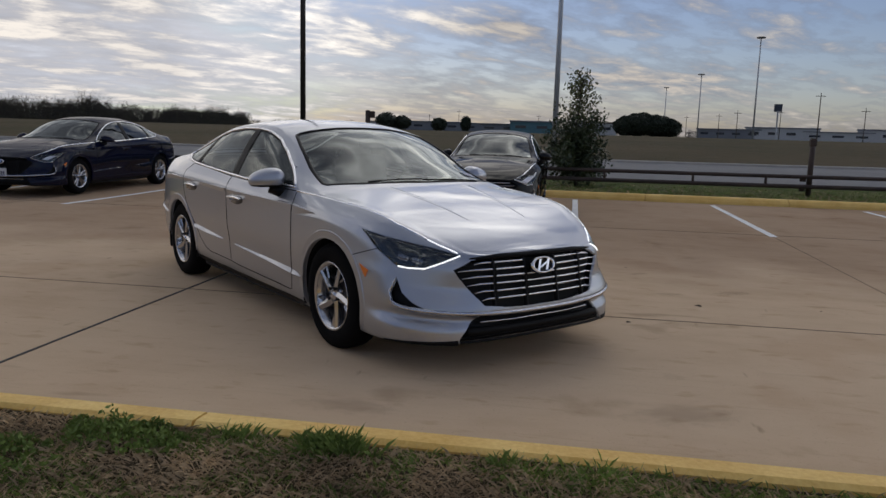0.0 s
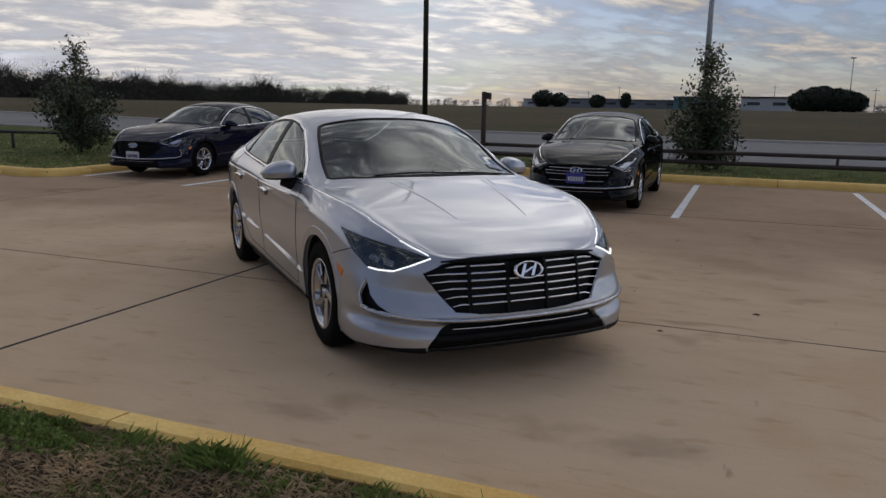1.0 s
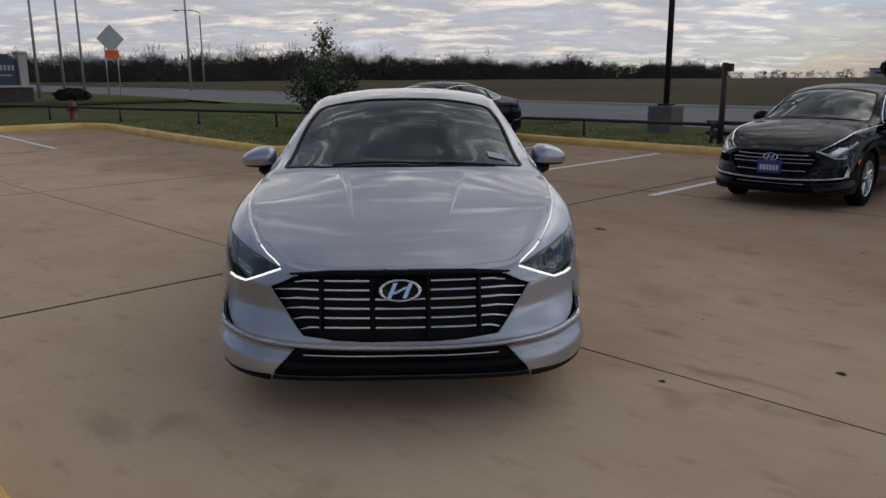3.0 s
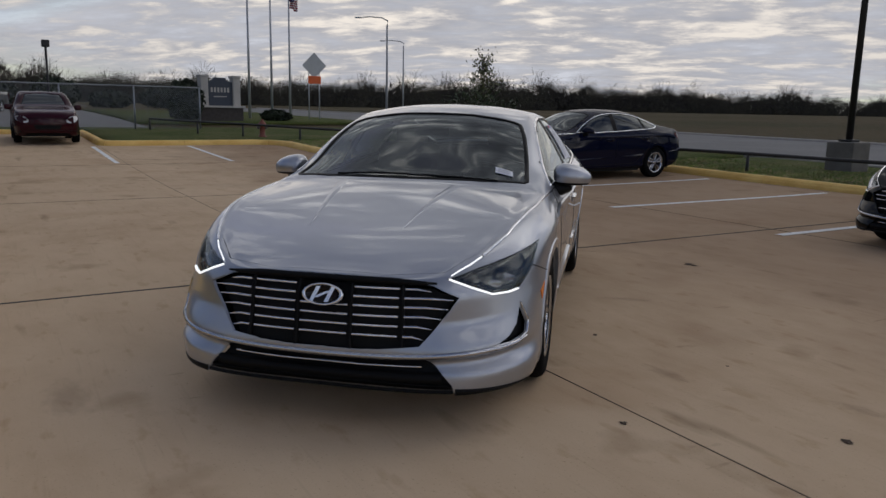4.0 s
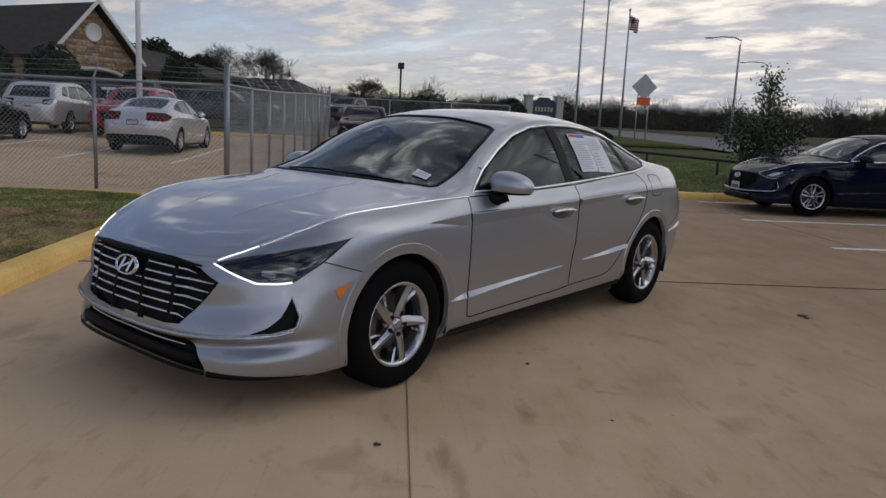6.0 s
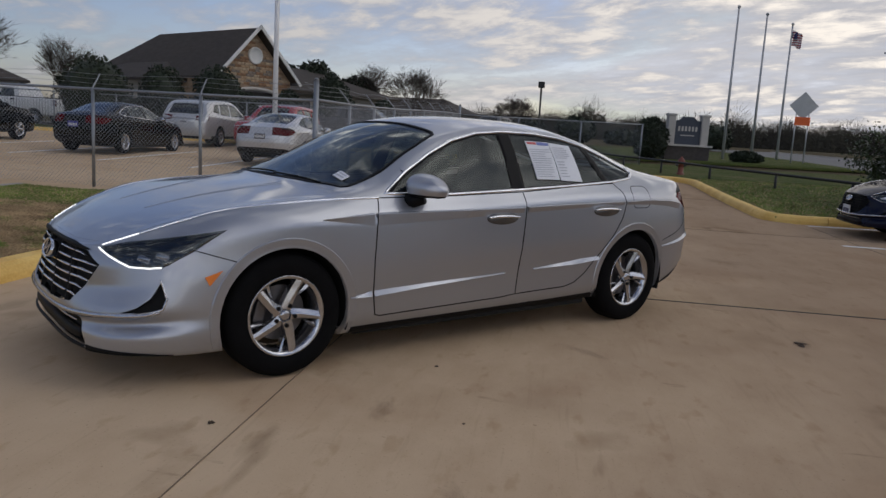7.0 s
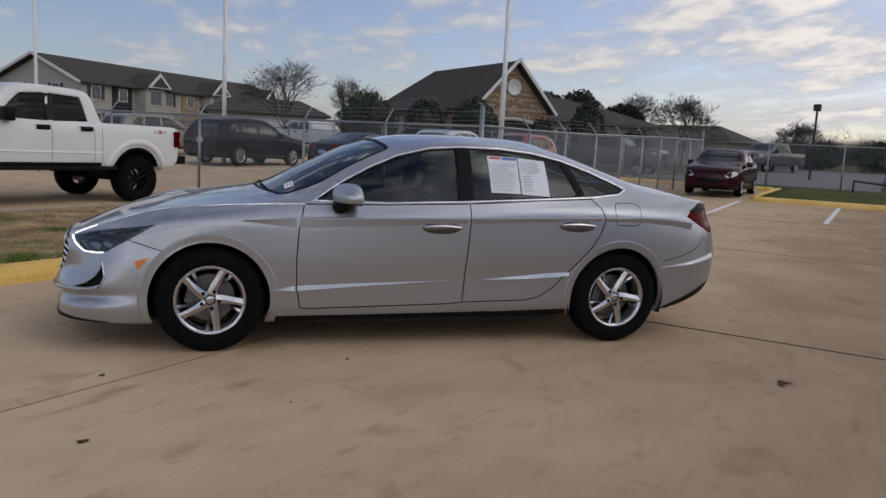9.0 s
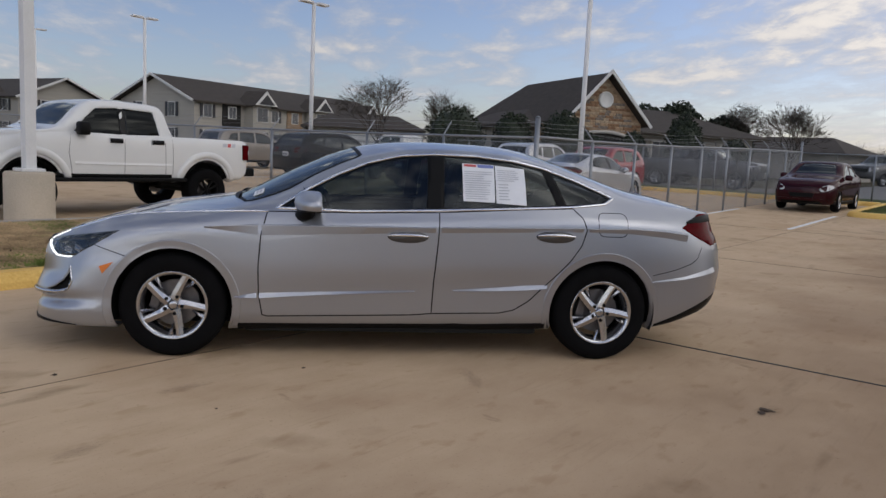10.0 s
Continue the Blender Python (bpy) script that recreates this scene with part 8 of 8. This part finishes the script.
far("warehouse", 97.5, 340, (34, 12, 3.4), FARGREY, "far low grey sheds", "warehouse")
for br, d_, h in ((76.0, 380, 5), (79.5, 380, 4), (72.5, 360, 3.5), (69.0, 380, 5), (65.0, 380, 4)):
    far("store", br, d_, (16 + h * 3, 10, h), FARWHITE if h != 4 else FARGREY, "far pale roadside store building", "store")
for k, (br, w, h) in enumerate(((84.6, 10, 6.6), (85.7, 11, 7.2), (86.6, 9, 6.0), (83.7, 8, 5.4))):
    an = radians(br)
    bush(3.5 + 240 * math.cos(an), -1 + 240 * math.sin(an), h, w, 120 + k, "dark round oak far across the field", count=3600, size=0.34, name="tree")
for k, (br, w, h, d_) in enumerate(((104.6, 9, 6.5, 300), (103.4, 7, 5.5, 300), (100.6, 6, 5, 300), (98.6, 4, 6, 300))):
    an = radians(br)
    bush(3.5 + d_ * math.cos(an), -1 + d_ * math.sin(an), h, w, 140 + k, "dark tree far across the field", count=900, size=0.45, name="tree")
for br, d_, h, r in ((77.9, 260, 32, 0.28), (81.6, 330, 26, 0.28), (83.9, 420, 26, 0.28), (73.8, 200, 11.5, 0.16), (79.0, 260, 9, 0.14), (80.2, 300, 9, 0.14), (76.2, 250, 9, 0.14), (71.0, 230, 9, 0.14), (82.4, 330, 9, 0.14), (67.5, 240, 9, 0.14), (88.5, 400, 12, 0.15), (93.0, 420, 10, 0.15), (99.0, 400, 11, 0.15), (101.2, 420, 9, 0.15)):
    an = radians(br)
    g = thing("mast" if h > 20 else "utility_pole", lot(3.5 + d_ * math.cos(an), -1 + d_ * math.sin(an), float(rise(d_)), br), "far tall highway light mast" if h > 20 else "far wooden utility pole", "mast" if h > 20 else "pole")
    part("pole", tube((0, 0, 0), (0, 0, h), r, r * 0.6, 8), PALESTEEL if h > 20 else BARK, g, "", True)
    if h > 20:
        bm = bmesh.new()
        add_lathe(bm, [(1.3, h - 0.5), (1.5, h - 0.1), (0.3, h)], None, 10)
        part("lamp_ring", bm, PALESTEEL, g, "ring of lamps")
    else:
        part("cross_arm", box((0.15, 2.2, 0.15), pose(0, 0, h - 0.8)), BARK, g)
g = thing("pylon_sign", lot(3.5 + 260 * math.cos(radians(76.4)), -1 + 260 * math.sin(radians(76.4)), float(rise(260)), 76.4), "far pylon sign with a dark panel", "sign")
part("pole", tube((0, 0, 0), (0, 0, 9), 0.25), PALESTEEL, g)
part("panel", box((0.4, 2.4, 2.4), pose(0, 0, 10)), SIGNDARK, g, "plain dark panel")

# ---- grass on the kerbed island and along the kerbs ----
DRYGRASS = mat("dry_grass_blades", (0.40, 0.265, 0.145), 0.85, var=0.6, scale=2.5, fine=70, bump=0.0, tint=(0.52, 0.38, 0.22))
GREENGRASS = mat("green_grass_blades", (0.130, 0.180, 0.030), 0.7, var=0.5, scale=2.5, fine=60, bump=0.0, tint=(0.20, 0.27, 0.055))


def blades(name, count, where, material, label, seed, hmin, hmax, wide, lie=1.0, ground=None):
    """A sward of bent blades; each blade is two triangles."""
    rnd = random.Random(seed)
    verts, faces = [], []
    for _ in range(count):
        spot = where(rnd)
        if spot is None:
            continue
        a, b, k = spot
        z = ground(a, b)
        h = (hmin + (hmax - hmin) * rnd.random()) * k
        an = rnd.random() * 6.283
        lean = lie * (0.3 + 0.9 * rnd.random()) * h
        dx, dy = math.cos(an), math.sin(an)
        w = wide * (0.6 + 0.8 * rnd.random())
        up = max(0.15, 1.0 - 0.55 * lie * rnd.random()) * h
        i = len(verts)
        verts += [(a - dy * w, b + dx * w, z - 0.005), (a + dy * w, b - dx * w, z - 0.005), (a + dx * lean * 0.45 + dy * w * 0.7, b + dy * lean * 0.45 - dx * w * 0.7, z + up * 0.7), (a + dx * lean, b + dy * lean, z + up)]
        faces += [(i, i + 1, i + 2), (i, i + 2, i + 3)]
    me = bpy.data.meshes.new(name)
    me.from_pydata(verts, [], faces)
    me.materials.append(material)
    ob = new(name, me)
    ob.matrix_basis = LOT
    return tagged(ob, label, "grass", kind="stuff")


def island_z(a, b):
    edge = min(-3.32 - b, b + 7.4, a + 5.55)
    return gz(a, b) + 0.125 + 0.03 * (1 - math.exp(-max(edge, 0) / 0.8)) + 0.02 * noise.noise((a * 0.9, b * 0.9, 0))


def patch(a, b):
    return noise.noise((a * 1.1, b * 1.1, 7)) + 0.5 * noise.noise((a * 3.1, b * 3.1, 2))


def near_dry(rnd):
    a, b = -3.4 + 11 * rnd.random(), -7.3 + 3.95 * rnd.random()
    return (a, b, 1.0) if b < -3.36 else None


def near_green(rnd):
    a, b = -3.4 + 11 * rnd.random(), -7.3 + 3.95 * rnd.random()
    edge = -3.34 - b
    want = patch(a, b) + 0.35 * math.exp(-edge / 0.35) - 0.15 + 0.30 * min(max(a - 1.6, 0), 1)
    return (a, b, 0.8 + 0.5 * max(want, 0)) if want > 0.0 and b < -3.34 else None


blades("dry_grass", 300000, near_dry, DRYGRASS, "matted dry straw-coloured winter grass", 1, 0.012, 0.044, 0.0009, 1.8, island_z)
blades("green_grass", 230000, near_green, GREENGRASS, "patches of short green grass", 2, 0.012, 0.042, 0.0010, 1.1, island_z)


def end_spot(rnd):
    a, b = -5.35 + 2.0 * rnd.random(), -7.2 + 3.8 * rnd.random()
    return (a, b, 1.0) if b < -3.5 and math.hypot(min(a + 4.75, 0), max(b + 4.1, 0)) < 0.62 else None


blades("island_green_grass", 42000, end_spot, GREENGRASS, "short green grass at the island's rounded end", 8, 0.02, 0.055, 0.0024, 1.0, island_z)
blades("island_dry_grass", 26000, end_spot, DRYGRASS, "dry grass at the island's rounded end", 9, 0.02, 0.05, 0.0022, 1.3, island_z)


def weed(a, b, r, count, seed, label, h=0.13):
    rnd = random.Random(seed)
    bm = bmesh.new()
    for _ in range(count):
        an, rr = rnd.random() * 6.283, r * math.sqrt(rnd.random())
        c = Vector((rr * math.cos(an) * 1.6, rr * math.sin(an) * 0.8, 0))
        lump = noise.noise((c.x * 14, c.y * 14, seed))
        if lump < -0.12:
            continue
        top = h * (1 - (rr / r) ** 2 * 0.7) * (0.25 + 0.75 * rnd.random()) * (0.6 + 1.2 * max(lump, 0))
        leaf_quads(bm, c + Vector((0, 0, top)), 0.007 + 0.008 * rnd.random(), rnd, 0.5)
    tagged(part("weed_patch", bm, GREENGRASS, m=lot(a, b, island_z(a, b))), label, "weed", "weeds", "stuff")


def tuft(a, b, r, count, seed, label, h=0.2):
    rnd = random.Random(seed)
    return blades("grass_tuft", count, lambda q: (a + q.gauss(0, r * 1.5), min(b + q.gauss(0, r * 0.7), -3.2), 1.0), GREENGRASS, label, seed, h * 0.2, h, 0.0007, 0.8, island_z)


def kerb_green(rnd):
    a, b = -5.0 + 14 * rnd.random(), -3.42 - abs(rnd.gauss(0, 0.07))
    return (a, b, 1.0) if noise.noise((a * 1.6, 5, 0)) > -0.15 else None


blades("kerb_grass", 5000, kerb_green, GREENGRASS, "green grass fringe along the yellow kerb", 3, 0.02, 0.05, 0.0016, 0.8, island_z)


def verge_spot(rnd):
    if rnd.random() < 0.55:
        a, b = -9.2 + 22 * rnd.random(), 11.15 + 2.6 * rnd.random() ** 1.5
    else:
        a, b = -18.5 + 8.8 * rnd.random(), 5.2 + 7 * rnd.random() ** 1.3
    return (a, b, 1.0)


blades("verge_grass", 60000, verge_spot, GREENGRASS, "short green grass of the far verge", 5, 0.03, 0.08, 0.006, 1.0, lambda a, b: gz(a, b) + 0.13)
blades("verge_dry_grass", 40000, verge_spot, DRYGRASS, "short dry grass of the far verge", 6, 0.03, 0.07, 0.006, 1.2, lambda a, b: gz(a, b) + 0.13)


weed(0.18, -3.52, 0.17, 2600, 31, "leafy green weed clump beside the kerb", 0.12)
weed(-0.25, -3.75, 0.2, 2200, 32, "leafy green weed clump beside the kerb", 0.08)
weed(-0.3, -4.9, 0.15, 1400, 33, "leafy green weed clump in the dry grass", 0.07)
tuft(1.02, -3.42, 0.04, 800, 34, "tall green grass tuft beside the kerb", 0.10)
tuft(0.62, -3.40, 0.03, 130, 35, "small green grass tuft beside the kerb", 0.085)
tuft(1.72, -3.42, 0.03, 70, 36, "thin green grass tuft beside the kerb", 0.075)
tuft(2.05, -3.42, 0.05, 90, 37, "thin green grass tuft beside the kerb", 0.075)
tuft(3.1, -3.5, 0.05, 110, 38, "green grass tuft beside the kerb", 0.075)

# ---- ledge stones of the clubhouse gable ----
def stone_mat(name, col, tint):
    return mat(name, col, 0.9, var=0.35, scale=5, fine=22, bump=0.5, tint=tint)


LEDGE = [stone_mat("tan_ledge", (0.34, 0.22, 0.13), (0.42, 0.29, 0.18)), stone_mat("rust_ledge", (0.22, 0.115, 0.06), (0.28, 0.16, 0.09)),
         stone_mat("grey_ledge", (0.17, 0.14, 0.115), (0.24, 0.20, 0.165)), stone_mat("cream_ledge", (0.36, 0.26, 0.17), (0.43, 0.33, 0.22))]
STONE_MESHES = []
for k in range(12):
    me = mesh_of(box((0.09, 0.30 + 0.11 * (k // 4) + 0.06 * (k % 2), 0.135), None, 0.015), "stone", False)
    me.materials.append(LEDGE[k % 4])
    STONE_MESHES.append((me, 0.30 + 0.11 * (k // 4) + 0.06 * (k % 2)))
rnd = random.Random(77)
z = 0.25
while z < 5.55:
    half = (2.46 if z < 3.1 else 2.46 * (5.70 - z) / 2.6) - 0.05
    y = -half
    while y < half - 0.2:
        me, w = STONE_MESHES[rnd.randrange(12)]
        c = y + w / 2
        y += w + 0.014
        if c + w / 2 > half + 0.06 or math.hypot(c, z - 4.45) < 0.62 or (abs(c) < 2.15 and z < 2.1 + 0.75 * math.sqrt(max(0, 1 - (c / 2.2) ** 2))):
            continue
        share("stone", me, H, pose(-0.085 + 0.02 * rnd.random(), c, z))
    z += 0.148
